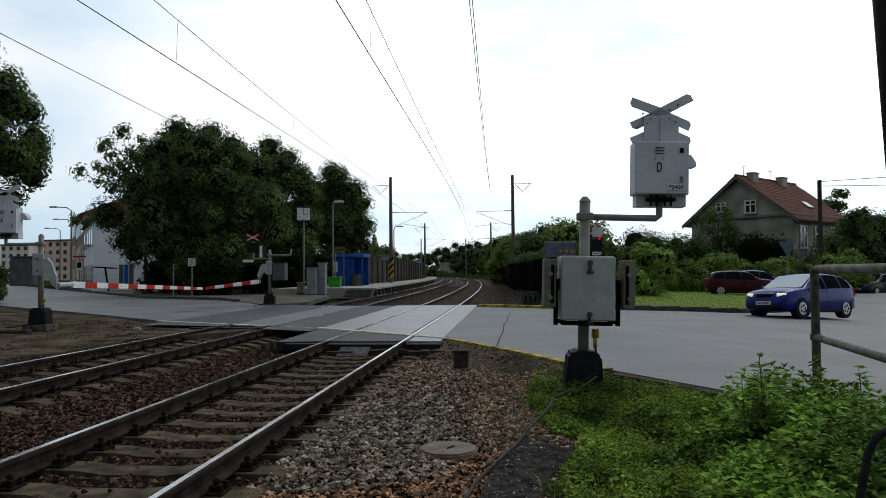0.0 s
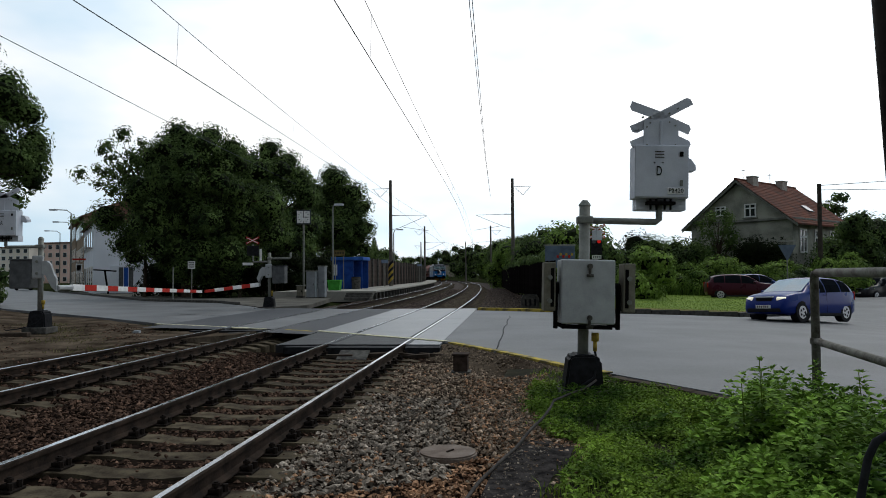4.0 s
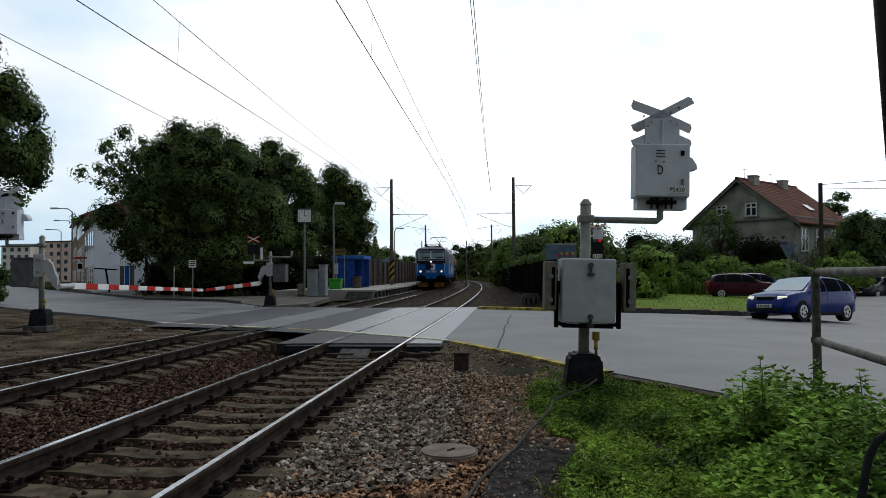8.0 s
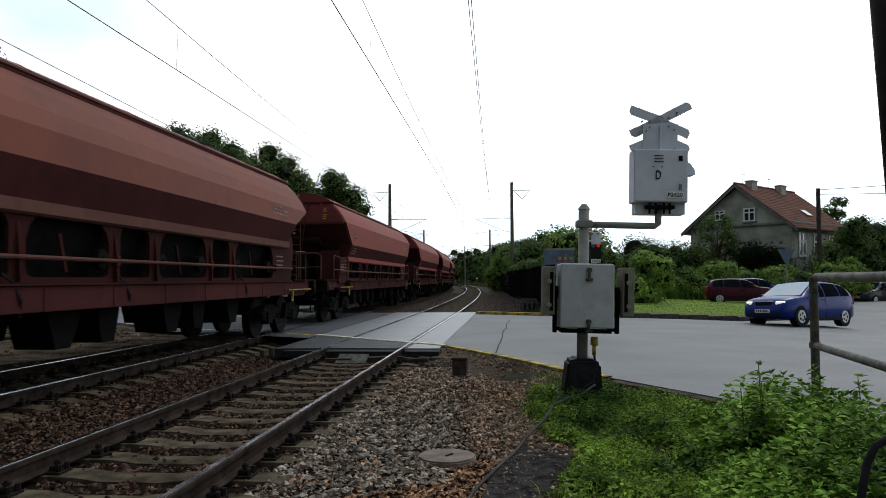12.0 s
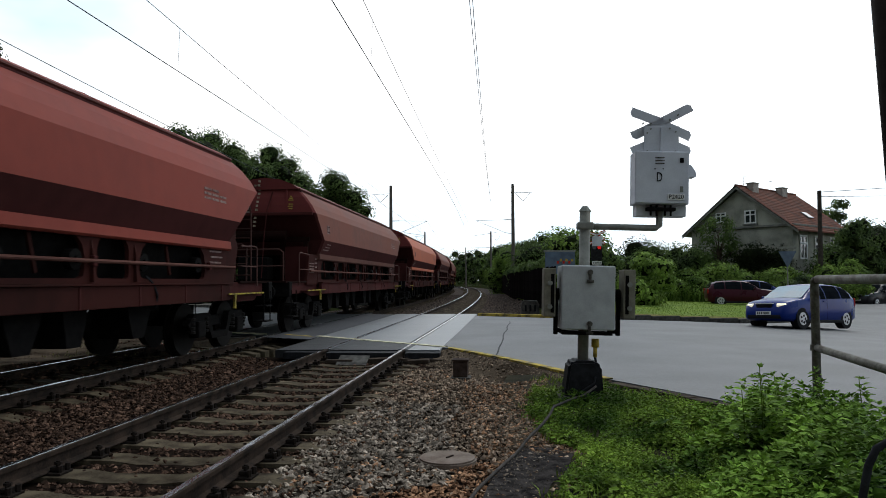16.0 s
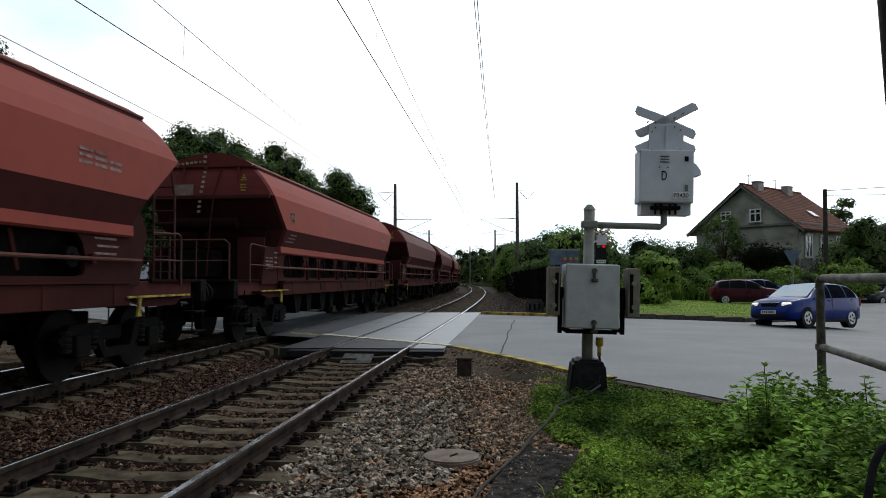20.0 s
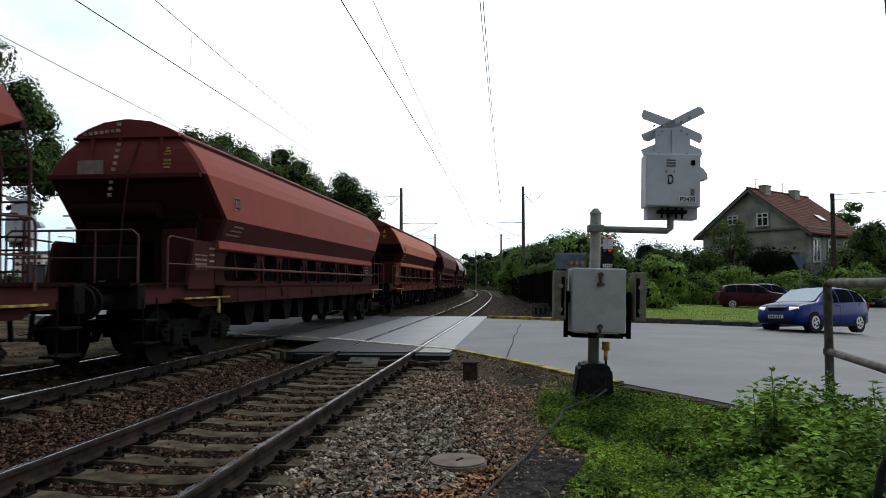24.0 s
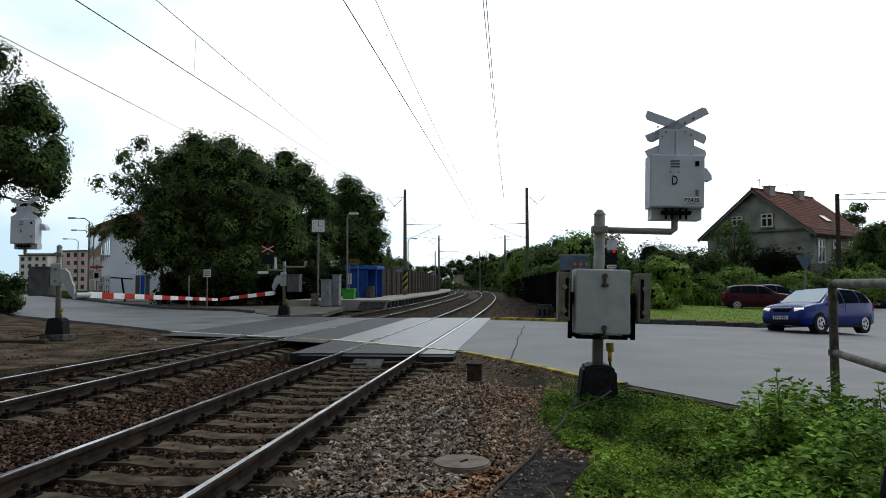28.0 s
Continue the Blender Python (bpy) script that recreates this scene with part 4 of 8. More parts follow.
# ---- trees and bushes ----
def leaves(name, lobes, count, size, material, parent, seed, squash=0.9, inner=0.35):
    """A crown of single leaf tufts round several lobes: real small blades at all angles, uneven outline and gaps."""
    rng = np.random.default_rng(seed)
    lob = np.array([(*c, r) for c, r in lobes], float)
    wt = lob[:, 3] ** 2
    k = rng.choice(len(lob), count, p=wt / wt.sum())
    d = rng.normal(size=(count, 3))
    d /= np.linalg.norm(d, axis=1)[:, None]
    rad = lob[k, 3] * (1 - inner * rng.random(count) ** 1.7)
    nz = np.array([noise.noise(Vector((*(d[i] * 2.2 + lob[k[i], :3] * 0.6),))) for i in range(count)])
    rad = rad * (1 + 0.34 * nz)
    p = lob[k, :3] + d * rad[:, None] * np.array([1, 1, squash])
    ok = nz > -0.36
    p, d = p[ok], d[ok]
    n = len(p)
    nrm = d + rng.normal(size=(n, 3)) * 0.24 + np.array([0, 0, 0.22])
    nrm /= np.linalg.norm(nrm, axis=1)[:, None]
    a = np.cross(nrm, rng.normal(size=(n, 3)))
    a /= np.linalg.norm(a, axis=1)[:, None]
    b = np.cross(nrm, a)
    s = size * rng.uniform(0.55, 1.25, n)[:, None]
    # a leaf tuft: a bent five-cornered blade, folded along its rib
    q = np.stack([p - a * s, p - a * s * 0.2 + b * s * 0.55 - nrm * s * 0.2, p + a * s * 0.55 + b * s * 0.4 - nrm * s * 0.25, p + a * s * 1.05 - nrm * s * 0.3, p + a * s * 0.5 - b * s * 0.45 - nrm * s * 0.22, p - a * s * 0.25 - b * s * 0.5 - nrm * s * 0.2], 1)
    base = 6 * np.arange(n)[:, None]
    f1, f2 = base + np.array([0, 1, 2, 3]), base + np.array([0, 3, 4, 5])
    me = bpy.data.meshes.new(name)
    me.from_pydata(q.reshape(-1, 3).tolist(), [], np.concatenate([f1, f2]).tolist())
    return part(name, me, material, parent)


# lobes inside a crown, coloured dark for the shade between its leaves
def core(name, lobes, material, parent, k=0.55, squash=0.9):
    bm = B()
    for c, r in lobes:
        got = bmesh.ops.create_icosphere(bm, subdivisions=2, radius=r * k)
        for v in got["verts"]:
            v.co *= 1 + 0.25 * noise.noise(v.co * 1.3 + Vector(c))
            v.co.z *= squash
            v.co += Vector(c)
    return part(name, bm, material, parent, "dense inner foliage, crown shade put into its dark colour")


def tree(name, label, x, y, z, h, lobes, count, size, material, seed, trunk=0.28, dense=True, first=0.3, inner=0.35):
    """lobes: places relative to the trunk's foot, and radii."""
    t = thing(name, label, "tree", pose(x, y, z), "broad trees")
    rng = random.Random(seed)
    bm = B()
    tube(bm, [(0, 0, -0.1), (0.05, 0.03, h * 0.2), (-0.05, 0.08, h * 0.45), (0.08, 0.0, h * 0.75)], trunk, 10, trunk * 0.35)
    part("trunk", bm, M_BARK, t)
    for i, (c, r) in enumerate(lobes):
        b2 = B()
        st = Vector((0, 0, h * first + rng.uniform(0, h * 0.2)))
        mid = st.lerp(Vector(c), 0.5) + Vector((rng.uniform(-0.3, 0.3), rng.uniform(-0.3, 0.3), 0.3))
        tube(b2, [st, mid, Vector(c) + Vector((0, 0, r * 0.3))], trunk * 0.42, 6, trunk * 0.08)
        part("limb", b2, M_BARK, t)
    leaves("crown", lobes, count, size, material, t, seed, 0.9, inner)
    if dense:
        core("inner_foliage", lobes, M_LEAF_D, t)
    return t


def lobes_in(cx, cy, cz, rx, ry, rz, n, r, seed):
    g = random.Random(seed)
    out = []
    for i in range(n):
        while True:
            u, v, w = g.uniform(-1, 1), g.uniform(-1, 1), g.uniform(-1, 1)
            if 0.2 < u * u + v * v + w * w < 1:
                break
        out.append(((cx + u * rx, cy + v * ry, cz + w * rz), r * g.uniform(0.75, 1.2)))
    return out


_crown = lobes_in(0.3, 0, 5.9, 5.7, 3.8, 4.8, 110, 1.1, 1) + lobes_in(0.3, 0, 5.9, 3.2, 2.6, 3.2, 22, 1.5, 62) + lobes_in(1.1, -0.5, 2.6, 4.0, 2.5, 1.2, 14, 1.2, 61) + [((-2.6, 0, 9.6), 1.3), ((-0.9, 0, 10.3), 1.3), ((0.9, 0, 10.0), 1.4), ((2.6, 0, 9.3), 1.4), ((4.2, 0, 8.0), 1.3), ((5.5, 0, 6.2), 1.2), ((5.9, 0, 4.2), 1.2), ((-4.4, 0, 7.6), 1.3), ((-5.4, 0, 5.6), 1.2), ((-4.2, 0, 3.6), 1.1), ((-5.6, 0, 6.6), 0.9), ((-5.0, 0, 4.9), 0.9), ((0.0, 0, 10.6), 1.2), ((-1.8, 0, 10.5), 1.2), ((3.4, 0, 9.0), 1.2), ((-0.6, 0, 11.1), 1.1), ((1.6, 0, 10.8), 1.1), ((-2.2, 0, 10.7), 1.1), ((3.0, 0, 10.0), 1.1)]
# the upper left of the crown gives way to the airy tree behind it
_crown = [q for q in _crown if not (q[0][0] > 3.6 and q[0][2] > 7.6) and not (q[0][2] > 5.8 and q[0][0] - 0.8 < -2.7 - (10.1 - q[0][2]) * 0.66)]
tree("lime_tree", "large dense dark-green broadleaf tree beside the road", -17.2, 48.5, 0.0, 11.5, _crown, 105000, 0.090, M_LEAF, 11, 0.35)
tree("acacia_tree", "thin airy tree with loose feathery foliage", -20.4, 49.5, 0.0, 10.0, lobes_in(-1.6, 0, 9.0, 3.0, 1.8, 2.5, 40, 0.65, 2) + [((-4.8, 0, 5.3), 0.5), ((-4.1, 0, 5.0), 0.5)], 5200, 0.115, M_LEAF, 12, 0.13, False, 0.5, 1.0)
tree("lime_tree", "tall dense dark-green broadleaf tree beside the road", -14.6, 60.0, 0.0, 12.8, lobes_in(0.2, 0, 6.6, 3.5, 3.2, 5.0, 54, 1.45, 3) + [((3.3, 0, 7.6), 1.4), ((3.4, 0, 5.4), 1.5), ((3.2, 0, 3.2), 1.5)] + lobes_in(0, 0, 6.6, 1.6, 1.6, 3.0, 12, 1.4, 63) + [((0.2, 0, 11.9), 1.3), ((-2.0, 0, 11.0), 1.3), ((1.7, 0, 10.9), 1.3), ((-3.0, 0, 9.4), 1.2), ((2.9, 0, 9.2), 1.2), ((0.2, 0, 11.2), 1.5), ((-1.3, 0, 10.8), 1.4), ((2.4, 0, 3.6), 1.6), ((1, 0, 1.9), 1.4)], 48000, 0.108, M_LEAF, 13, 0.32)
tree("lime_tree", "dense dark-green broadleaf tree behind the platform", -11.0, 74.0, 0.0, 13.0, lobes_in(0.0, 0, 7.0, 2.8, 2.8, 5.0, 44, 1.4, 4) + [((-2.9, 0, 8.2), 1.5), ((-3.1, 0, 5.6), 1.5), ((-2.2, 0, 10.2), 1.4), ((-2.9, 0, 3.2), 1.5), ((2.8, 0, 8.4), 1.4), ((3.1, 0, 6.2), 1.4), ((3.0, 0, 4.0), 1.4)] + lobes_in(0, 0, 6.6, 1.2, 1.4, 3.4, 10, 1.4, 64) + [((-0.4, 0, 11.6), 1.5), ((1.3, 0, 9.8), 1.6), ((2.2, 0, 6.0), 1.5), ((1.0, 0, 3.0), 1.7)], 40000, 0.118, M_LEAF, 14, 0.32)
tree("lime_tree", "tall roadside tree whose crown hangs over the barrier", -18.9, 28.0, -0.1, 12.0, lobes_in(0, 0, 6.9, 2.9, 2.6, 2.7, 34, 0.85, 5) + [((3.0, 0, 6.2), 0.7), ((2.9, 0, 5.2), 0.65), ((2.2, 0, 4.5), 0.6), ((0.4, 0, 10.4), 1.1), ((-0.8, 0, 11.2), 1.1), ((1.9, 0, 9.0), 0.8), ((2.3, 0, 7.9), 0.85), ((2.9, 0, 5.7), 0.85)], 34000, 0.072, M_LEAF, 15, 0.22)


def bush(label, x, y, z, lobes, count, size, material, seed, name="bush"):
    t = thing(name, label, "bush", pose(x, y, z), "bushes and hedges")
    bm = B()
    for c, r in lobes[:4]:
        tube(bm, [(c[0] * 0.3, c[1] * 0.3, -0.1), (c[0] * 0.7, c[1] * 0.7, c[2] * 0.6), c], 0.05, 5, 0.015)
    part("stems", bm, M_BARK, t)
    leaves("foliage", lobes, count, size, material, t, seed)
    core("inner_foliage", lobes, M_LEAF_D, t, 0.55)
    return t


tree("elder_tree", "leafy young tree against the gable wall", 21.0, 55.0, -0.5, 7.6, lobes_in(-0.1, 0, 4.6, 1.5, 1.2, 2.6, 26, 0.65, 91), 4600, 0.09, M_LEAF, 92, 0.09, False, 0.3, 0.9)
tree("spruce_tree", "dark drooping conifer beside the house", 28.7, 50.5, -0.5, 6.5, lobes_in(0, 0, 3.5, 1.6, 1.4, 2.4, 34, 0.7, 93), 9500, 0.1, M_LEAF, 94, 0.15)
tree("birch_tree", "slim tree behind the house roof", 38.5, 70.0, -0.5, 9.5, lobes_in(0, 0, 7.4, 1.2, 1.2, 2.0, 10, 0.7, 95), 2200, 0.14, M_LEAF, 96, 0.12, False)

tree("fir_tree", "slim pointed conifer behind the platform fence", -10.6, 112.0, 0.0, 8.2, [((0, 0, 1.6 + 0.55 * k), 1.45 - 0.115 * k) for k in range(12)], 3600, 0.16, M_LEAF, 97, 0.14, True)

# right-hand side: hedge below the house, bushes along the line
_b = random.Random(21)
for i, (bx, by, w, hh, mt) in enumerate(((7.6, 60, 3.4, 4.7, "N"), (10.8, 61, 3.2, 4.6, "L"), (8.4, 54, 3.4, 2.9, "L"), (12.5, 54, 3.4, 3.1, "L"), (16.0, 52.5, 3.6, 2.8, "L"), (19.5, 51, 3.6, 2.5, "L"), (23.0, 49.5, 3.6, 2.6, "L"), (26.5, 48.5, 3.4, 2.5, "L"), (15.2, 60, 2.8, 4.9, "D"), (19.0, 58, 2.6, 3.6, "L"), (24.0, 54.5, 2.4, 4.3, "D"), (12.8, 60, 3.0, 4.9, "N"), (17.2, 59, 3.0, 4.6, "N"), (18.7, 57.2, 2.6, 4.7, "N"), (29.5, 53, 3.0, 4.4, "N"), (32.5, 53, 3.0, 5.6, "N"), (36.5, 56, 3.2, 5.6, "N"), (41, 60, 3.6, 5.0, "D"), (46, 62, 4, 5, "D"), (9.5, 70, 3.4, 4.8, "N"), (6.9, 82, 3.0, 4.6, "L"))):
    mt = {"L": M_LEAF_L, "N": M_LEAF, "D": M_LEAF_D}[mt]
    bush({"bright_leaves": "bright green leafy shrub", "lime_leaves": "green overgrown shrub"}.get(mt.name, "dark green leafy shrub") + " in the hedge below the house", bx, by, -0.2, lobes_in(0, 0, hh * 0.48, w * 0.6, 1.2, hh * 0.42, 10, hh * 0.23 + 0.25, i + 30), 7500, 0.095, mt, 40 + i)
for i in range(11):
    bush("bright green shrub of the low hedge before the house", 9.2 + 1.75 * i + _b.uniform(-0.3, 0.3), 47.8 - 0.12 * i + _b.uniform(-0.4, 0.4), -0.25, lobes_in(0, 0, 0.85, 0.9, 0.7, 0.75, 8, 0.6, i + 330), 3800, 0.066, (M_LEAF_L, M_LEAF_L, M_LEAF)[i % 3], 340 + i)
for i, (s, o, hh) in enumerate(((40, 8.6, 3.0), (48, 8.4, 4.2), (57, 8.0, 5.4), (68, 8.2, 6.2), (80, 8.6, 6.8), (94, 9.0, 7.4), (108, 9.0, 7.6), (126, 9.2, 8.4), (146, 9.5, 8.8), (168, 10, 9.0))):
    p = beside(s, o)
    mt = (M_LEAF_L, M_LEAF, M_LEAF_L)[i % 3]
    bush("green overgrown trees and shrubs along the railway fence", p.x, p.y, -0.2, lobes_in(0.5, 0, hh * 0.5, 1.5 + hh * 0.16, 3.4, hh * 0.42, 12, hh * 0.21 + 0.2, i + 70), 4200, 0.12 + 0.012 * i, mt, 80 + i)
for i, (s, o, hh, w) in enumerate(((66, 10.0, 4.8, 2.8), (78, 11.0, 5.8, 3.0), (90, 8.4, 7.0, 3.2), (102, 7.6, 7.6, 3.2), (116, 7.4, 8.2, 3.2), (132, 7.6, 8.8, 3.4), (150, 8.4, 8.6, 3.8), (168, 10.0, 8.4, 4.0), (186, 10.5, 8.0, 4.2))):
    p = beside(s, o)
    tree("field_maple", "tall dense green tree behind the railway fence", p.x, p.y, -0.2, hh, lobes_in(0, 0, hh * 0.55, w, 2.6, hh * 0.40, 26, hh * 0.15, i + 500), 5200, 0.15 + 0.008 * i, (M_LEAF, M_LEAF_L, M_LEAF)[i % 3], 510 + i, 0.2)
_f = random.Random(5)
_far_trees = [(beside(q, o), h) for q, o, h in ((118, -15, 5.0), (135, -15.5, 6.0), (152, -17, 7.2), (168, -15, 7.6), (186, -16, 7.0), (204, -15, 7.0), (190, 11.5, 10), (212, 11, 11.0), (236, 11, 12.0), (258, 12, 12.5), (255, 22, 14))]
_far_trees += [(Vector((-34 + 5.5 * k + _f.uniform(-1, 1), 318 + _f.uniform(-8, 8), 0)), _f.uniform(10.5, 13.5)) for k in range(12)]
_far_trees += [(Vector((-30 + 4.2 * k + _f.uniform(-1, 1), 296 + _f.uniform(-6, 6), 0)), _f.uniform(3.6, 5.6)) for k in range(18) if not -2 < -30 + 4.2 * k < 4]
_far_trees += [(Vector((-9.5 + 2.3 * k, 286 + _f.uniform(-3, 3), -0.6)), _f.uniform(3.0, 3.8)) for k in range(5)]
for i, (p, hh) in enumerate(_far_trees):
    wide = 0.55 + 0.045 * hh
    bush("distant green trees beyond the platform", p.x, p.y, p.z - 0.2, lobes_in(0, 0, hh * 0.5, 4.2 * wide, 3.0, hh * 0.42, 18, hh * 0.17, i + 170), 2600, 0.26, M_LEAF, 180 + i)
# bushes in near-black leaf colour that stands for the canopy's shade
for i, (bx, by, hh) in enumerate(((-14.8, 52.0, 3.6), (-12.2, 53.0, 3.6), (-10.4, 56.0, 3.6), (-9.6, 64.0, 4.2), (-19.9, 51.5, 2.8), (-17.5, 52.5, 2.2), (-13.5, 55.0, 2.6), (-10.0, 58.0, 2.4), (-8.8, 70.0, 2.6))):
    bush("undergrowth below the trees, canopy shade put into its dark colour", bx, by, -0.1, lobes_in(0, 0, hh * 0.45, 2.3, 0.9, hh * 0.42, 14, 0.85, i + 270), 3200, 0.12, M_LEAF_D, 280 + i)
bush("dark green shrub beside the road", -22.6, 35.5, -0.1, lobes_in(0, 0, 1.1, 1.3, 1.0, 0.9, 10, 0.6, 290), 2400, 0.1, M_LEAF, 291)


# ---- the house ----
def gable_house():
    m = pose(20.7, 60.0, -0.6, 0, 0, -50)
    h = thing("house", "old grey plastered house with a red tiled gable roof", "house", m)
    W, L, E, R = 8.3, 9.4, 6.0, 9.25
    plaster = mat("grey_plaster", (0.38, 0.37, 0.31), (0.20, 0.20, 0.17), 0.9, 0.9, bump=0.25, fine=14, mix=(0.32, 0.62))
    tiles = mat("red_roof_tiles", (0.16, 0.062, 0.042), (0.08, 0.04, 0.031), 0.8, 1.2, bump=0.4, fine=12)
    trim = mat("house_trim", (0.22, 0.215, 0.19), (0.13, 0.13, 0.115), 0.85, 3)
    # gable wall with its window openings
    part("gable_wall", prism(B(), [(0, 0), (W, 0), (W, E), (W / 2, R - 0.25), (0, E)], 0, 0.4), plaster, h)
    part("side_wall", box(B(), (W - 0.2, L / 2, E / 2), (0.4, L - 0.8, E)), plaster, h)
    part("back_wall", prism(B(), [(0, 0), (W, 0), (W, E), (W / 2, R - 0.25), (0, E)], L - 0.4, L), plaster, h)
    part("far_side_wall", box(B(), (0.2, L / 2, E / 2), (0.4, L - 0.8, E)), plaster, h)
    part("cornice", box(box(B(), (W / 2, -0.08, E - 0.05), (W + 0.3, 0.22, 0.18), 0.03), (W + 0.08, L / 2, E - 0.05), (0.22, L, 0.18), 0.03), trim, h, "moulded cornice band")
    d = math.atan2(R - E, W / 2)
    ln = math.hypot(R - E, W / 2) + 0.75
    for sx in (-1, 1):
        bm = B()
        nx, nz = math.cos(d), -math.sin(d)
        rows = 22
        for i in range(rows):
            t0, t1 = ln * i / rows, ln * (i + 1) / rows + 0.04
            x0, z0 = W / 2 + sx * nx * t0, R + nz * t0 + 0.02
            x1, z1 = W / 2 + sx * nx * t1, R + nz * t1 + 0.05
            v = [bm.verts.new(q) for q in ((x0, -0.5, z0), (x0, L + 0.5, z0), (x1, L + 0.5, z1), (x1, -0.5, z1), (x1, -0.5, z1 - 0.12), (x1, L + 0.5, z1 - 0.12))]
            bm.faces.new(v[:4])
            bm.faces.new((v[3], v[2], v[5], v[4]))
        pieces("roof_panel", bm, tiles, h, "strip of red roof tiling")
        bm = B()
        prism(bm, [(W / 2, R - 0.02), (W / 2 + sx * nx * ln, R + nz * ln - 0.02), (W / 2 + sx * nx * ln, R + nz * ln - 0.24), (W / 2, R - 0.26)], -0.46, -0.38)
        part("bargeboard", bm, trim, h)
        part("soffit", prism(B(), [(W / 2, R - 0.03), (W / 2 + sx * nx * ln, R + nz * ln - 0.03), (W / 2 + sx * nx * ln, R + nz * ln - 0.07), (W / 2, R - 0.07)], -0.46, L + 0.46), trim, h)
    part("ridge", tube(B(), [(W / 2, -0.5, R + 0.03), (W / 2, L + 0.5, R + 0.03)], 0.1, 8), tiles, h)
    for yy in (1.6, 6.6):
        c = part("chimney", box(B(), (W / 2 + 0.35, yy, R - 0.12), (0.55, 0.9, 0.8), 0.02), mat("chimney_brick", (0.42, 0.38, 0.34), (0.28, 0.25, 0.22), 0.9, 4), h)
        part("chimney_cap", box(B(), (W / 2 + 0.35, yy, R + 0.31), (0.66, 1.0, 0.08), 0.02), plaster, c)
    for wx, zz, w, hh in ((W / 2 + 0.95, 6.75, 0.85, 0.95), (W / 2 - 1.5, 6.85, 0.8, 0.7)):
        win = part("window", box(B(), (wx, -0.03, zz), (w, 0.05, hh), 0.004), M_GLASS, h, "dark window with a white frame")
        fr = B()
        for dx in (-w / 2, 0, w / 2):
            box(fr, (wx + dx, -0.07, zz), (0.1, 0.06, hh + 0.1))
        for dz in (-hh / 2, hh * 0.18, hh / 2):
            box(fr, (wx, -0.072, zz + dz), (w + 0.1, 0.06, 0.09))
        part("window_frame", fr, M_WHITE, win)
        part("window_sill", box(B(), (wx, -0.1, zz - hh / 2 - 0.12), (w + 0.3, 0.2, 0.1)), trim, win)
    for yy in (1.6, 4.2, 7.0):
        win = part("window", box(B(), (W + 0.02, yy, 4.3), (0.05, 1.1, 1.7), 0.004), M_GLASS, h)
        fr = B()
        for dy in (-0.55, 0, 0.55):
            box(fr, (W + 0.06, yy + dy, 4.3), (0.06, 0.14, 1.85))
        for dz in (-0.85, 0.3, 0.85):
            box(fr, (W + 0.062, yy, 4.3 + dz), (0.06, 1.25, 0.14))
        part("window_frame", fr, M_WHITE, win)
    sk = part("skylight", box(B(), (W / 2 + 3.0, 5.2, R - 3.0 * math.tan(d) + 0.12), (0.8, 0.9, 0.08), 0.01, Matrix.Rotation(d, 3, "Y")), M_CABGLASS, h, "roof window")
    for ax, ay in ((W / 2, 0.8), (W / 2, 5.3)):
        part("antenna", tube(tube(B(), [(ax, ay, R), (ax, ay, R + 0.9)], 0.02, 5), [(ax - 0.2, ay, R + 0.8), (ax + 0.2, ay, R + 0.8)], 0.016, 5), M_DARK, h)


gable_house()


# ---- buildings along the street ----
def town_block(x, y, turn, w, d, hgt, floors, cols, wall, label, roof=None, name="apartment_building"):
    t = thing(name, label, "building", pose(x, y, -0.3, 0, 0, turn), "town buildings")
    part("wall", box(B(), (w / 2, d / 2, hgt / 2), (w, d, hgt), 0.03), wall, t)
    part("roof", box(B(), (w / 2, d / 2, hgt + 0.2), (w + 0.6, d + 0.6, 0.4), 0.05) if roof is None else prism(B(), [(-0.4, hgt), (d + 0.4, hgt), (d / 2, hgt + roof)], -0.3, w + 0.3, "x"), mat("brown_roof", (0.24, 0.13, 0.09), (0.14, 0.08, 0.06), 0.85, 2), t)
    me = mesh_of(box(B(), (0, 0, 0), (w / cols * 0.45, 0.08, hgt / floors * 0.5), 0.01), "window")
    me.materials.append(M_GLASS)
    me2 = mesh_of(box(B(), (0, 0, 0), (w / cols * 0.55, 0.06, hgt / floors * 0.58), 0.01), "frame")
    me2.materials.append(M_WHITE)
    for f in range(floors):
        for c in range(cols):
            ob = new("window", me)
            ob.parent = t
            ob.matrix_local = pose(w * (c + 0.5) / cols, -0.02, hgt * (f + 0.55) / floors)
            fr = new("frame", me2)
            fr.parent = ob
            fr.matrix_local = pose(0, 0.02, 0)
    return t


# walls of the far blocks, paled: distance haze is put into the colours
M_PINK = mat("pink_panels", (0.85, 0.62, 0.54), (0.72, 0.5, 0.42), 0.85, 0.1, bump=0.05)
M_CREAM = mat("cream_panels", (0.88, 0.8, 0.71), (0.78, 0.7, 0.61), 0.85, 0.1, bump=0.05)
for i in range(6):
    town_block(-142 + i * 11.5, 232 + 2 * (i % 2), -14, 11.2, 9, 11.5 + 1.4 * (i % 3), 5, 4, (M_CREAM, M_PINK)[i % 2], "pinkish prefabricated apartment block far down the street")
M_FACADE = mat("ochre_plaster", (0.36, 0.27, 0.19), (0.24, 0.18, 0.13), 0.9, 0.5, bump=0.1)
M_GREYWALL = mat("pale_grey_plaster", (0.78, 0.79, 0.83), (0.62, 0.63, 0.67), 0.85, 0.3, bump=0.1)
town_block(-37.7, 76.0, -61, 16, 9, 6.4, 2, 5, M_GREYWALL, "grey town house with a blank side wall beside the road", 2.4, "town_house")
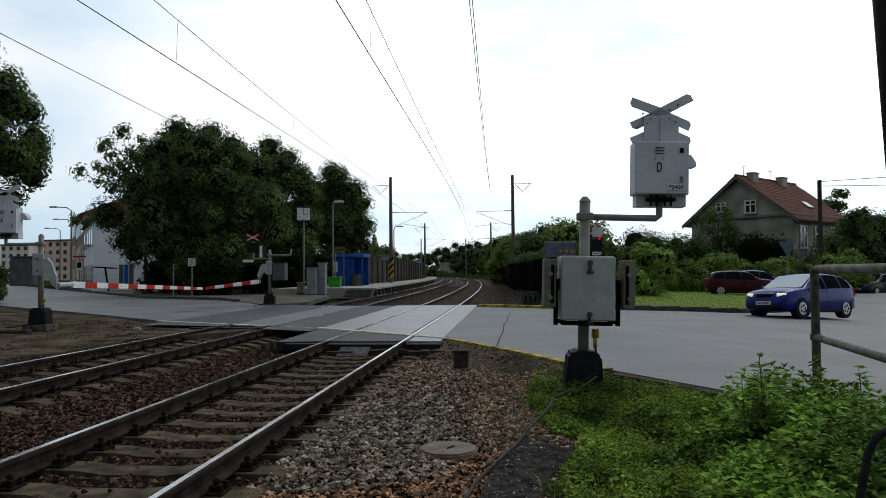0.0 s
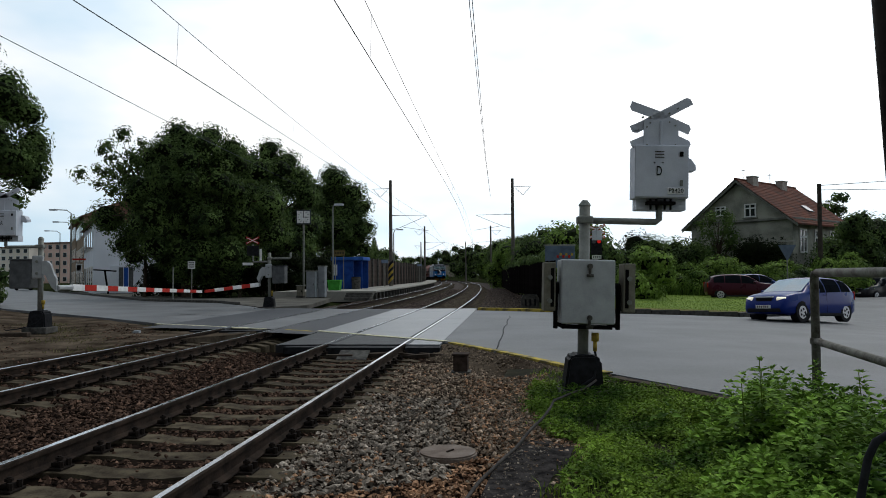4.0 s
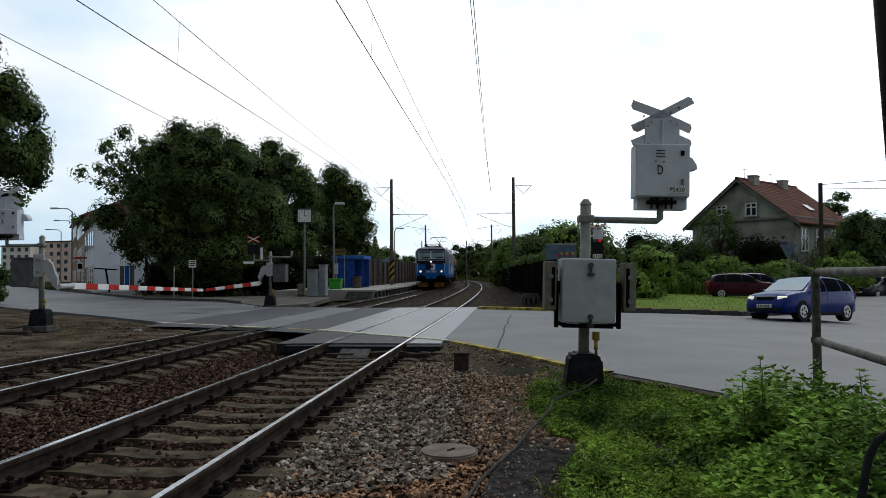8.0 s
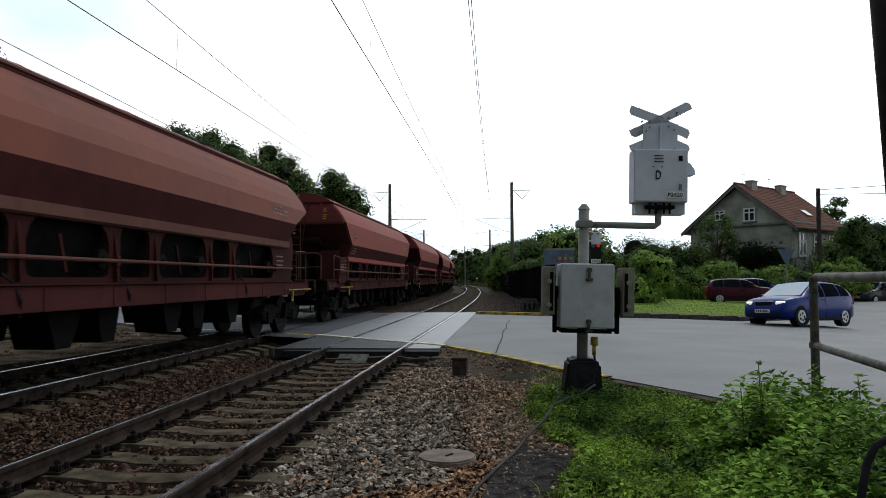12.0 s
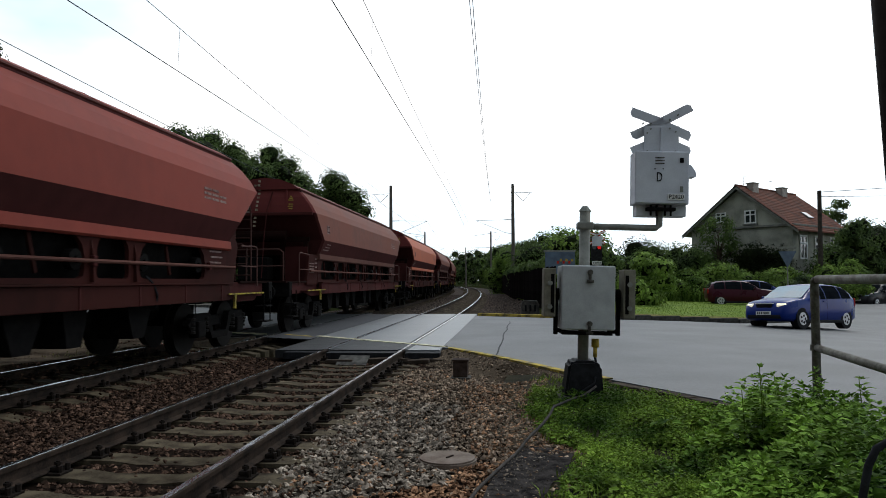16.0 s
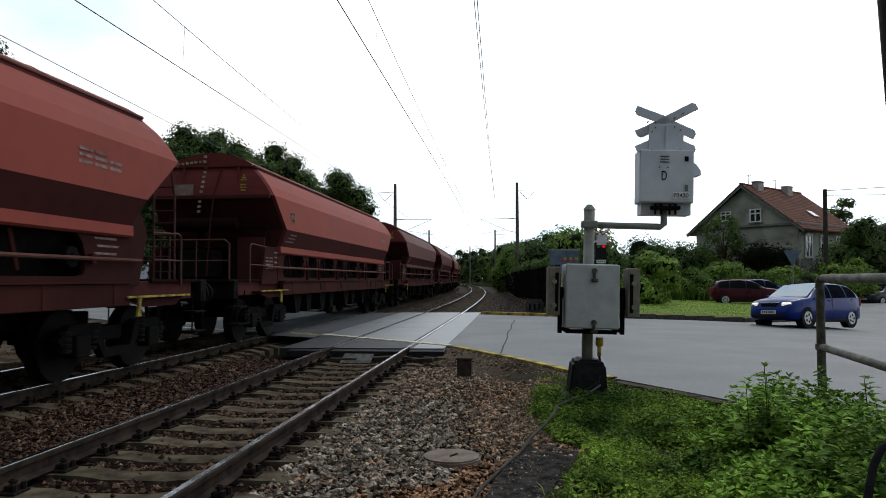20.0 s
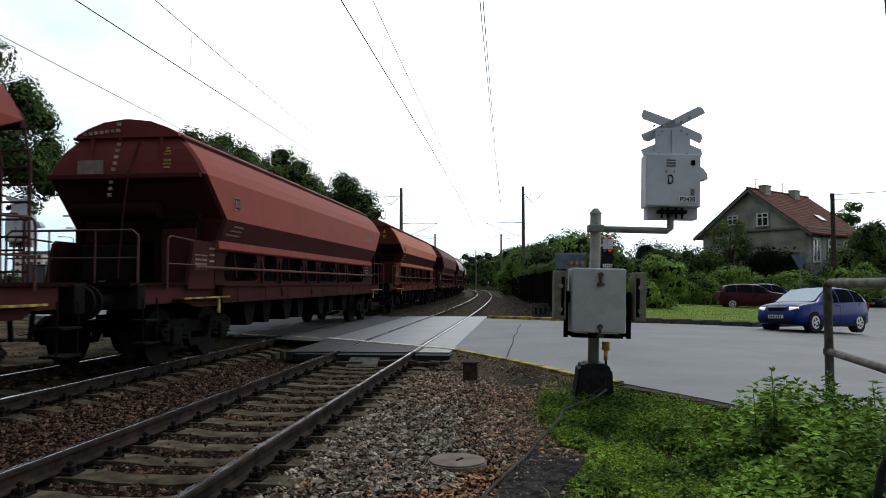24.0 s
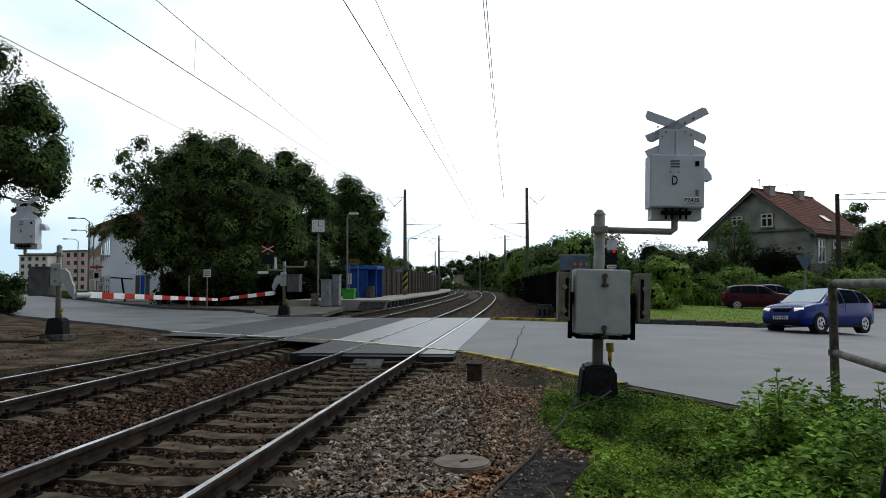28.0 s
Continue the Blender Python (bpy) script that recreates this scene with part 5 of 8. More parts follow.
town_block(-46.9, 92.6, -61, 18, 9, 8.2, 3, 6, M_FACADE, "ochre terraced town house along the street", 2.2, "town_house")
town_block(-55.8, 108.5, -61, 18, 9, 9.0, 3, 6, M_FACADE, "ochre terraced town house further along the street", 2.2, "town_house")
tagged(part("garden_wall", box(B(), (-24.5, 62.5, 1.2), (9.5, 0.3, 2.4), 0.02, pose(0, 0, 0, 0, 0, -4).to_3x3()), M_GREYWALL), "pale grey wall behind the trees", "wall")


# ---- cars ----
def paint(name, col):
    m = mat(name, col, tuple(c * 0.85 for c in col), 0.3, 2, bump=0, spec=0.15)
    m.node_tree.nodes["Principled BSDF"].inputs["Coat Weight"].default_value = 0.12
    m.node_tree.nodes["Principled BSDF"].inputs["Coat Roughness"].default_value = 0.06
    return m


def car(m, col, label, lit=False, K=None, group="cars"):
    """A small hatchback; y points forward, the nose at y = +half length."""
    t = thing("car", label, "car", m, group)
    body_m = paint("car_paint_" + label.split()[0], col)
    # stations along y: y, sill z, belt z, roof z, sill half width, belt half width, roof half width
    st = [(-1.97, 0.42, 0.80, 0.84, 0.62, 0.64, 0.58), (-1.90, 0.26, 0.92, 1.02, 0.76, 0.76, 0.64), (-1.70, 0.22, 0.97, 1.28, 0.81, 0.80, 0.60), (-1.45, 0.20, 0.97, 1.38, 0.825, 0.815, 0.58), (-1.05, 0.19, 0.96, 1.43, 0.83, 0.825, 0.59), (-0.50, 0.19, 0.94, 1.45, 0.83, 0.825, 0.60), (-0.05, 0.19, 0.925, 1.43, 0.83, 0.825, 0.60), (0.25, 0.19, 0.915, 1.37, 0.83, 0.82, 0.62), (0.62, 0.195, 0.90, 1.17, 0.83, 0.82, 0.66), (0.96, 0.20, 0.885, 0.965, 0.825, 0.81, 0.70), (1.38, 0.21, 0.84, 0.925, 0.815, 0.785, 0.68), (1.70, 0.23, 0.77, 0.86, 0.775, 0.745, 0.64), (1.88, 0.25, 0.66, 0.78, 0.715, 0.70, 0.60), (1.95, 0.28, 0.54, 0.66, 0.65, 0.65, 0.56), (1.99, 0.34, 0.46, 0.52, 0.60, 0.60, 0.52)]
    bm = B()
    rings = []
    for y, zs, zb, zr, ws, wb, wr in st:
        zm = zs + (zb - zs) * 0.5
        half = [(ws * 0.9, zs), (ws, zs + 0.07), (max(ws, wb) + 0.012, zm), (wb, zb), ((wb + wr) / 2 + 0.03, (zb + zr) / 2), (wr, zr - 0.03), (wr * 0.75, zr), (0, zr + 0.015)]
        full = half + [(-x, z) for x, z in half[-2::-1]]
        rings.append([bm.verts.new((x, y, z)) for x, z in full])
    for a, b in zip(rings, rings[1:]):
        for k in range(len(a) - 1):
            bm.faces.new((a[k], a[k + 1], b[k + 1], b[k]))
        bm.faces.new((a[-1], a[0], b[0], b[-1]))
    bm.faces.new(rings[0])
    bm.faces.new(rings[-1][::-1])
    part("body", bm, body_m, t, "", True)

    def row(i, k):
        y, zs, zb, zr, ws, wb, wr = i
        return {"b": (wb, zb), "m": ((wb + wr) / 2 + 0.03, (zb + zr) / 2), "r": (wr, zr - 0.03)}[k]

    def lerp(y):
        for a, b in zip(st, st[1:]):
            if a[0] <= y <= b[0]:
                f = (y - a[0]) / (b[0] - a[0])
                return tuple(p + (q - p) * f for p, q in zip(a, b))
        return st[0]
    for sx in (-1, 1):
        for y0, y1, n in ((-1.62, -1.04, "rear_window"), (-0.99, -0.16, "side_window"), (-0.11, 0.66, "door_window")):
            bm = B()
            cols = []
            for i in range(5):
                y = y0 + (y1 - y0) * i / 4
                s = lerp(y)
                pts = []
                for f in (0.02, 0.5, 0.95):
                    (xb, zb), (xm, zm), (xr, zr) = row(s, "b"), row(s, "m"), row(s, "r")
                    x, z = (xb + (xm - xb) * f * 2, zb + (zm - zb) * f * 2) if f <= 0.5 else (xm + (xr - xm) * (f * 2 - 1), zm + (zr - zm) * (f * 2 - 1))
                    pts.append(bm.verts.new((sx * (x + 0.006), y, z)))
                cols.append(pts)
            for a, b in zip(cols, cols[1:]):
                for k in range(2):
                    bm.faces.new((a[k], a[k + 1], b[k + 1], b[k]))
            part(n, bm, M_SMOKE, t)
        part("sill", box(B(), (sx * 0.80, 0, 0.22), (0.1, 2.2, 0.1), 0.03), M_BLACK, t)
        part("side_mirror", box(B(), (sx * 0.93, 0.55, 0.98), (0.17, 0.1, 0.12), 0.03), body_m, t)
        part("door_seam", box(B(), (sx * 0.838, -0.16, 0.62), (0.004, 0.012, 0.66)), M_BLACK, t)
        part("door_handle", box(B(), (sx * 0.842, -0.02, 0.86), (0.02, 0.16, 0.03), 0.006), body_m, t)
        hl = B()
        box(hl, (sx * 0.545, 1.85, 0.70), (0.29, 0.12, 0.14), 0.035, pose(0, 0, 0, -28, 0, -sx * 24).to_3x3())
        part("headlight", hl, mat("lit_headlight", (1.0, 0.93, 0.72), (0.9, 0.85, 0.7), 0.15, 5, bump=0, emit=0.4) if lit else M_CABGLASS, t, "lit headlight" if lit else "headlight")
        part("tail_light", box(B(), (sx * 0.70, -1.94, 0.86), (0.14, 0.06, 0.28), 0.02), M_RED, t)
        for wy in (1.2, -1.26):
            wheel = part("wheel", tube(B(), [(sx * 0.66, wy, 0.30), (sx * 0.835, wy, 0.30)], 0.305, 20), M_BLACK, t, "black tyre with an alloy rim")
            part("rim", tube(B(), [(sx * 0.80, wy, 0.30), (sx * 0.842, wy, 0.30)], 0.205, 16), mat("alloy_rim", (0.6, 0.6, 0.62), (0.45, 0.45, 0.47), 0.4, 4, metal=0.4, bump=0), wheel)
            sp = B()
            for k in range(5):
                a = k * math.tau / 5
                box(sp, (sx * 0.846, wy + math.cos(a + 0.6) * 0.11, 0.29 + math.sin(a + 0.6) * 0.11), (0.006, 0.07, 0.07), 0, Matrix.Rotation(a, 3, "X"))
            pieces("rim_opening", sp, M_BLACK, wheel)
            part("wheel_arch", tube(B(), [(sx * 0.60, wy, 0.31), (sx * 0.832, wy, 0.31)], 0.335, 20), M_BLACK, t)
    ws = B()
    v = []
    for y in (0.22, 0.6, 0.98):
        s = lerp(y)
        v.append([ws.verts.new((x * (s[6] - 0.03), y + 0.012, s[3] + 0.012 + (0.012 if x == 0 else 0))) for x in (-1, -0.5, 0, 0.5, 1)])
    for a, b in zip(v, v[1:]):
        for k in range(4):
            ws.faces.new((a[k], a[k + 1], b[k + 1], b[k]))
    part("windscreen", ws, M_WINDSCREEN if lit else M_SMOKE, t)
    rw = B()
    v = []
    for y in (-1.90, -1.80, -1.69):
        s = lerp(y)
        v.append([rw.verts.new((x * (s[6] - 0.05), y - 0.012, s[3] + 0.012)) for x in (-1, -0.5, 0, 0.5, 1)])
    for a, b in zip(v, v[1:]):
        for k in range(4):
            rw.faces.new((a[k], a[k + 1], b[k + 1], b[k]))
    part("rear_screen", rw, M_GLASS, t)
    part("grille", box(B(), (0, 1.945, 0.70), (0.54, 0.07, 0.13), 0.025, pose(0, 0, 0, -20).to_3x3()), M_BLACK, t, "black radiator grille")
    gr = B()
    box(gr, (0, 1.93, 0.775), (0.62, 0.09, 0.035), 0.008)
    part("grille_bar", gr, M_SIGNBACK, t, "chrome grille bar")
    part("bumper", box(B(), (0, 1.93, 0.36), (1.18, 0.14, 0.13), 0.04), M_BLACK, t)
    pl = part("number_plate", box(B(), (0, 2.0, 0.47), (0.52, 0.02, 0.11), 0.004), M_WHITE, t, "white number plate")
    bars = B()
    for k in range(6):
        box(bars, (-0.17 + 0.068 * k + (0.02 if k > 2 else 0), 2.012, 0.47), (0.04, 0.004, 0.07))
    part("plate_bars", bars, M_LETTER, pl)
    return t


blue_car = car(pose(11.9, 24.15, road_z(11.6, 23.5) - 0.03, 2.0, 2.0, 122), (0.002, 0.017, 0.155), "blue hatchback waiting at the crossing with its lights on", True)
car(pose(17.3, 42.0, -0.22, 0, 0, 258), (0.05, 0.005, 0.014), "red hatchback parked on the grass beside the hedge")
car(pose(19.8, 45.5, -0.22, 0, 0, 264), (0.02, 0.04, 0.14), "navy car parked behind the red hatchback")
car(pose(28.0, 47.0, -0.5, 0, 0, 120), (0.012, 0.012, 0.014), "black car parked by the wooden fence")
grey_car = car(pose(-43.0, 71.0, 0.0, 0, 0, 35), (0.10, 0.11, 0.115), "grey car driving away up the street")


# ---- the train ----
M_BLUE = mat("loco_blue", (0.006, 0.12, 0.40), (0.005, 0.085, 0.29), 0.4, 1.5, bump=0.02, spec=0.12)
M_NAVY = mat("loco_navy", (0.02, 0.023, 0.04), (0.012, 0.014, 0.024), 0.4, 2, bump=0.03)
M_SLATE = mat("loco_slate", (0.085, 0.092, 0.12), (0.05, 0.054, 0.072), 0.42, 1.2, bump=0.03, spec=0.2)
M_ROOFGREY = mat("loco_roof_grey", (0.24, 0.25, 0.27), (0.13, 0.135, 0.145), 0.5, 2, bump=0.05)
# windscreen base is pale teal: its reflection is put into the colour
M_SCREEN = glass("loco_windscreen", (0.13, 0.19, 0.20), 0.1)
M_LAMP = mat("lit_train_lamp", (1.0, 0.97, 0.85), (1.0, 0.97, 0.85), 0.2, 5, bump=0, emit=1.6)


def bogie(parent, y, r, base, side_frame):
    """Two wheelsets in a bogie frame, with springs and axle boxes."""
    bg = part("bogie", box(box(B(), (0, y, r + 0.12), (2.0, 0.5, 0.2), 0.02), (0, y, r + 0.3), (0.8, 0.8, 0.2), 0.02), M_DARK, parent, "dark cast bogie frame")
    for sx in (-1, 1):
        fr = B()
        prism(fr, [(y - base / 2 - 0.45, r + 0.1), (y - base / 2 - 0.2, r + 0.28), (y - 0.45, r + 0.28), (y - 0.3, r - 0.08), (y + 0.3, r - 0.08), (y + 0.45, r + 0.28), (y + base / 2 + 0.2, r + 0.28), (y + base / 2 + 0.45, r + 0.1), (y + base / 2 + 0.3, r - 0.05), (y + 0.55, r + 0.08), (y + 0.35, r - 0.2), (y - 0.35, r - 0.2), (y - 0.55, r + 0.08), (y - base / 2 - 0.3, r - 0.05)], sx * 0.98, sx * 1.1, "x")
        part("side_frame", fr, side_frame, bg)
        for dy in (-base / 2, base / 2):
            w = B()
            tube(w, [(sx * 0.68, y + dy, r), (sx * 0.82, y + dy, r)], r, 24)
            tube(w, [(sx * 0.655, y + dy, r), (sx * 0.685, y + dy, r)], r + 0.03, 24)
            part("wheel", w, M_WHEEL, bg, "worn steel wheel")
            part("axle_box", box(B(), (sx * 1.06, y + dy, r), (0.2, 0.32, 0.3), 0.04), M_DARK, bg)
            for k in (-0.28, 0.28):
                sp = B()
                for q in range(4):
                    tube(sp, [(sx * 1.06, y + dy + k, r - 0.06 + q * 0.075), (sx * 1.06, y + dy + k, r - 0.02 + q * 0.075)], 0.085, 10)
                part("spring", sp, M_WHEEL, bg)
    return bg


def buffers(parent, y, way, r=0.23):
    for sx in (-1, 1):
        b = B()
        tube(b, [(sx * 0.875, y, 1.06), (sx * 0.875, y + way * 0.5, 1.06)], 0.1, 12)
        tube(b, [(sx * 0.875, y + way * 0.5, 1.06), (sx * 0.875, y + way * 0.55, 1.06)], r, 16)
        part("buffer", b, M_DARK, parent, "round steel buffer")
    part("coupling", tube(tube(B(), [(0, y, 1.03), (0, y + way * 0.4, 1.0)], 0.07, 8), [(0, y + way * 0.36, 1.0), (0, y + way * 0.42, 0.55)], 0.035, 6), M_DARK, parent)


def locomotive():
    t = thing("locomotive", "blue four-axle electric locomotive with lit headlights", "locomotive")
    HL, FW = 7.95, 0.87

    def shell(prof, y_nose):
        """prof: (half width, z, how far the nose leans back there)."""
        bm = B()
        ys = [-HL, -HL + 0.75, HL - 0.75, HL]
        rings = []
        for i, y in enumerate(ys):
            end = i in (0, 3)
            sg = -1 if i < 2 else 1
            full = [(w, z, b) for w, z, b in prof] + [(-w, z, b) for w, z, b in prof[::-1] if w > 1e-6]
            rings.append([bm.verts.new((w * (FW if end else 1), sg * (HL - b) if end else y, z)) for w, z, b in full])
        for a, b in zip(rings, rings[1:]):
            for k in range(len(a)):
                j = (k + 1) % len(a)
                bm.faces.new((a[k], a[j], b[j], b[k]))
        bm.faces.new(rings[0])
        bm.faces.new(rings[-1][::-1])
        return bm
    body = part("body_lower", shell([(1.40, 0.98, 0.05), (1.46, 1.12, 0.0), (1.47, 2.30, 0.0)], 0), M_BLUE, t, "bright blue lower body")
    up = part("body_upper", shell([(1.472, 2.30, 0.0), (1.47, 2.62, 0.02), (1.46, 3.42, 0.28), (1.37, 3.56, 0.33)], 0), M_SLATE, t, "dark slate upper body")
    part("roof", shell([(1.37, 3.56, 0.34), (1.14, 3.72, 0.55), (0.8, 3.79, 0.70), (0.0, 3.83, 0.75)], 0), M_ROOFGREY, t, "grey roof")
    nose = B()
    # navy face of each cab, 6 mm proud
    for sg in (-1, 1):
        v = [nose.verts.new((x, sg * (HL - b + 0.006), z)) for x, z, b in ((-1.275, 2.21, 0), (1.275, 2.21, 0), (1.275, 2.62, 0.02), (1.265, 3.42, 0.28), (1.19, 3.56, 0.33), (-1.19, 3.56, 0.33), (-1.265, 3.42, 0.28), (-1.275, 2.62, 0.02))]
        nose.faces.new((v[0], v[1], v[2], v[7]))
        nose.faces.new((v[7], v[2], v[3], v[6]))
        nose.faces.new((v[6], v[3], v[4], v[5]))
    pieces("cab_face", nose, M_NAVY, t, "dark navy cab face")
    part("cab_brow", box(B(), (0, -HL + 0.36, 3.57), (2.5, 0.10, 0.07), 0.03), M_NAVY, t)
    part("cab_brow", box(B(), (0, HL - 0.36, 3.57), (2.5, 0.10, 0.07), 0.03), M_NAVY, t)
    for sg in (-1, 1):
        lean = pose(0, 0, 0, sg * 18.6).to_3x3()
        for sx in (-1, 1):
            cy, cz = sg * (HL - 0.165 + 0.02), 3.06
            fr = B()
            for dx, dz, sxx, szz in ((0, 0.38, 1.16, 0.035), (0, -0.38, 1.16, 0.035), (-0.56, 0, 0.035, 0.80), (0.56, 0, 0.035, 0.80)):
                box(fr, Vector((sx * 0.62 + dx, cy, cz)) + lean @ Vector((0, 0, dz)), (sxx, 0.05, szz), 0.01, lean)
            win = part("windscreen", box(B(), (sx * 0.62, cy, cz), (1.10, 0.03, 0.74), 0.004, lean), M_SCREEN, t, "cab windscreen")
            part("window_frame", fr, M_SIGNBACK, win, "aluminium window frame")
            out = lean @ Vector((0, sg * 0.035, 0))
            for a0, b0, a1, b1, r in ((0.30, -0.40, -0.12, 0.10, 0.012), (-0.02, 0.17, -0.24, -0.02, 0.016), (0.20, -0.30, -0.30, -0.12, 0.010)):
                p0, p1 = (Vector((sx * 0.62 - sg * a, cy, cz)) + lean @ Vector((0, 0, b)) + out for a, b in ((a0, b0), (a1, b1)))
                part("wiper", tube(B(), [p0, p1], r, 5), M_BLACK, win)
            part("sun_blind", box(B(), Vector((sx * 0.62, cy, cz)) + lean @ Vector((0, sg * 0.017, 0.29)), (1.06, 0.006, 0.14), 0.001, lean), mat("dim_cab_shade", (0.03, 0.05, 0.055), (0.02, 0.03, 0.035), 0.5, 3), win)
            # plate on the pane's lower part: the cab's dimness put into colour
            part("cab_interior", box(B(), Vector((sx * 0.62 + 0.12, cy, cz)) + lean @ Vector((0, sg * 0.017, -0.26)), (0.72, 0.006, 0.16), 0.001, lean), MATS["dim_cab_shade"], win, "dark plate on the pane, drawn for the dim cab behind")
            lb = part("headlight_rim", tube(B(), [(sx * 0.95, sg * (HL - 0.05), 1.57), (sx * 0.95, sg * (HL + 0.05), 1.57)], 0.105, 18), M_STEEL, t)
            part("headlight", tube(B(), [(sx * 0.95, sg * (HL + 0.03), 1.57), (sx * 0.95, sg * (HL + 0.062), 1.57)], 0.078, 18), M_LAMP if sg < 0 else M_CABGLASS, lb, "lit round headlight" if sg < 0 else "")
            part("marker_light", tube(B(), [(sx * 0.66, sg * (HL - 0.05), 1.57), (sx * 0.66, sg * (HL + 0.05), 1.57)], 0.10, 14), M_BLACK, t)
            part("marker_ring", tube(B(), [(sx * 0.66, sg * (HL + 0.045), 1.57), (sx * 0.66, sg * (HL + 0.056), 1.57)], 0.058, 14), M_CABGLASS, t)
            pl = B()
            prism(pl, [(sx * 0.28, 0.16), (sx * 1.2, 0.16), (sx * 1.16, 0.58), (sx * 0.30, 0.58)], sg * (HL - 0.25), sg * (HL - 0.05))
            part("plough", pl, mat("ochre_plough", (0.26, 0.12, 0.02), (0.09, 0.045, 0.012), 0.7, 5, bump=0.1), t, "ochre yellow rail guard")
            part("corner_step", box(B(), (sx * 1.22, sg * (HL - 0.3), 0.52), (0.3, 0.35, 0.08), 0.01), M_DARK, t)
        part("light_housing", box(B(), (0, sg * (HL - 0.01), 2.45), (0.52, 0.06, 0.22), 0.05), M_BLACK, t, "dark oval lamp housing")
        part("top_light", tube(B(), [(0, sg * (HL - 0.06), 2.45), (0, sg * (HL + 0.03), 2.45)], 0.08, 16), M_LAMP if sg < 0 else M_CABGLASS, t, "lit top headlight" if sg < 0 else "")
        lg = B()
        # plain two-tone maker's shape on the nose
        box(lg, (-0.26, sg * (HL + 0.012), 1.99), (0.5, 0.01, 0.55))
        part("emblem_dark", lg, M_NAVY, t, "dark square emblem")
        lg = B()
        for cx, cz, w, h in ((0.17, 2.20, 0.34, 0.12), (0.27, 1.99, 0.18, 0.52), (0.12, 1.79, 0.3, 0.12)):
            box(lg, (-cx * sg, sg * (HL + 0.013 + 0.002 * cz), cz), (w, 0.01, h))
        part("emblem_light", lg, M_WHITE, t, "white angular emblem")
        nb = part("number_board", box(B(), (0, sg * (HL + 0.01), 1.56), (0.92, 0.016, 0.24), 0.004), M_BLUE, t, "blue board with a pale edge and bars")
        bars = B()
        for k in range(7):
            box(bars, (-0.36 + 0.12 * k, sg * (HL + 0.022), 1.56), (0.07, 0.005, 0.12))
        for dz in (-0.112, 0.112):
            box(bars, (0, sg * (HL + 0.022), 1.56 + dz), (0.92, 0.005, 0.016))
        for dx in (-0.452, 0.452):
            box(bars, (dx, sg * (HL + 0.022), 1.56), (0.016, 0.005, 0.208))
        pieces("number_bar", bars, M_SIGNBACK, nb)
        rail = B()
        box(rail, (0, sg * (HL + 0.02), 2.57), (2.4, 0.05, 0.03), 0.006)
        part("gutter_strip", rail, M_SIGNBACK, t)
        hr = B()
        for sx in (-1, 1):
            tube(hr, [(sx * 1.1, sg * (HL + 0.0), 2.28), (sx * 1.22, sg * (HL + 0.06), 2.26), (sx * 1.23, sg * (HL + 0.06), 1.55), (sx * 1.2, sg * HL, 1.46)], 0.018, 6)
        part("handrail", hr, M_SIGNBACK, t)
        part("buffer_beam", box(B(), (0, sg * (HL - 0.15), 0.96), (2.6, 0.40, 0.42), 0.03), M_DARK, t)
        part("chin", prism(B(), [(-0.62, 1.34), (0.62, 1.34), (0.42, 0.92), (-0.42, 0.92)], sg * (HL - 0.1), sg * (HL + 0.1)), M_BLUE, t, "blue tapered chin over the coupling")
        buffers(t, sg * (HL - 0.12), sg, 0.22)
        hose = B()
        for hx in (-0.45, -0.25, 0.3, 0.5):
            tube(hose, [(hx, sg * (HL + 0.02), 0.95), (hx + 0.05, sg * (HL + 0.18), 0.75), (hx + 0.15, sg * (HL + 0.1), 0.5), (hx + 0.3, sg * (HL + 0.02), 0.7)], 0.022, 6)
        part("brake_hoses", hose, M_BLACK, t)
    # sides: ribs, doors, windows, grilles
    for sx in (-1, 1):
        for k in range(17):
            z = 1.30 + k * 0.125
            if abs(z - 2.30) < 0.03:
                continue
            part("side_rib", prism(B(), [(sx * 1.468, z - 0.035), (sx * 1.495, z), (sx * 1.468, z + 0.05)], -5.35, 5.35), M_BLUE if z < 2.3 else M_SLATE, t)
            if z < 2.25:
                part("side_rib", prism(B(), [(sx * 1.468, z - 0.035), (sx * 1.492, z), (sx * 1.468, z + 0.05)], -7.0, -6.45), M_BLUE, t)
        for sg in (-1, 1):
            d = part("cab_door", box(B(), (sx * 1.475, sg * 5.95, 2.25), (0.03, 0.72, 2.3), 0.006), M_NAVY, t, "dark cab door")
            part("door_panel", box(B(), (sx * 1.493, sg * 5.95, 1.72), (0.008, 0.62, 1.1), 0.002), M_BLUE, d, "blue lower door panel")
            part("door_window", box(B(), (sx * 1.493, sg * 5.95, 2.95), (0.01, 0.46, 0.75), 0.003), M_SMOKE, d)
            rails = B()
            for dy in (-0.45, 0.45):
                tube(rails, [(sx * 1.47, sg * 5.95 + dy, 1.3), (sx * 1.53, sg * 5.95 + dy, 1.35), (sx * 1.53, sg * 5.95 + dy, 3.2), (sx * 1.47, sg * 5.95 + dy, 3.25)], 0.017, 6)
            part("door_rails", rails, M_SIGNBACK, d)
            part("door_step", box(box(B(), (sx * 1.4, sg * 5.95, 0.95), (0.16, 0.5, 0.04), 0.006), (sx * 1.4, sg * 5.95, 0.55), (0.16, 0.45, 0.04), 0.006), M_DARK, t)
            sw = part("cab_side_window", box(B(), (sx * 1.47, sg * 6.85, 3.0), (0.03, 0.55, 0.72), 0.006), M_SMOKE, t)
            fr = B()
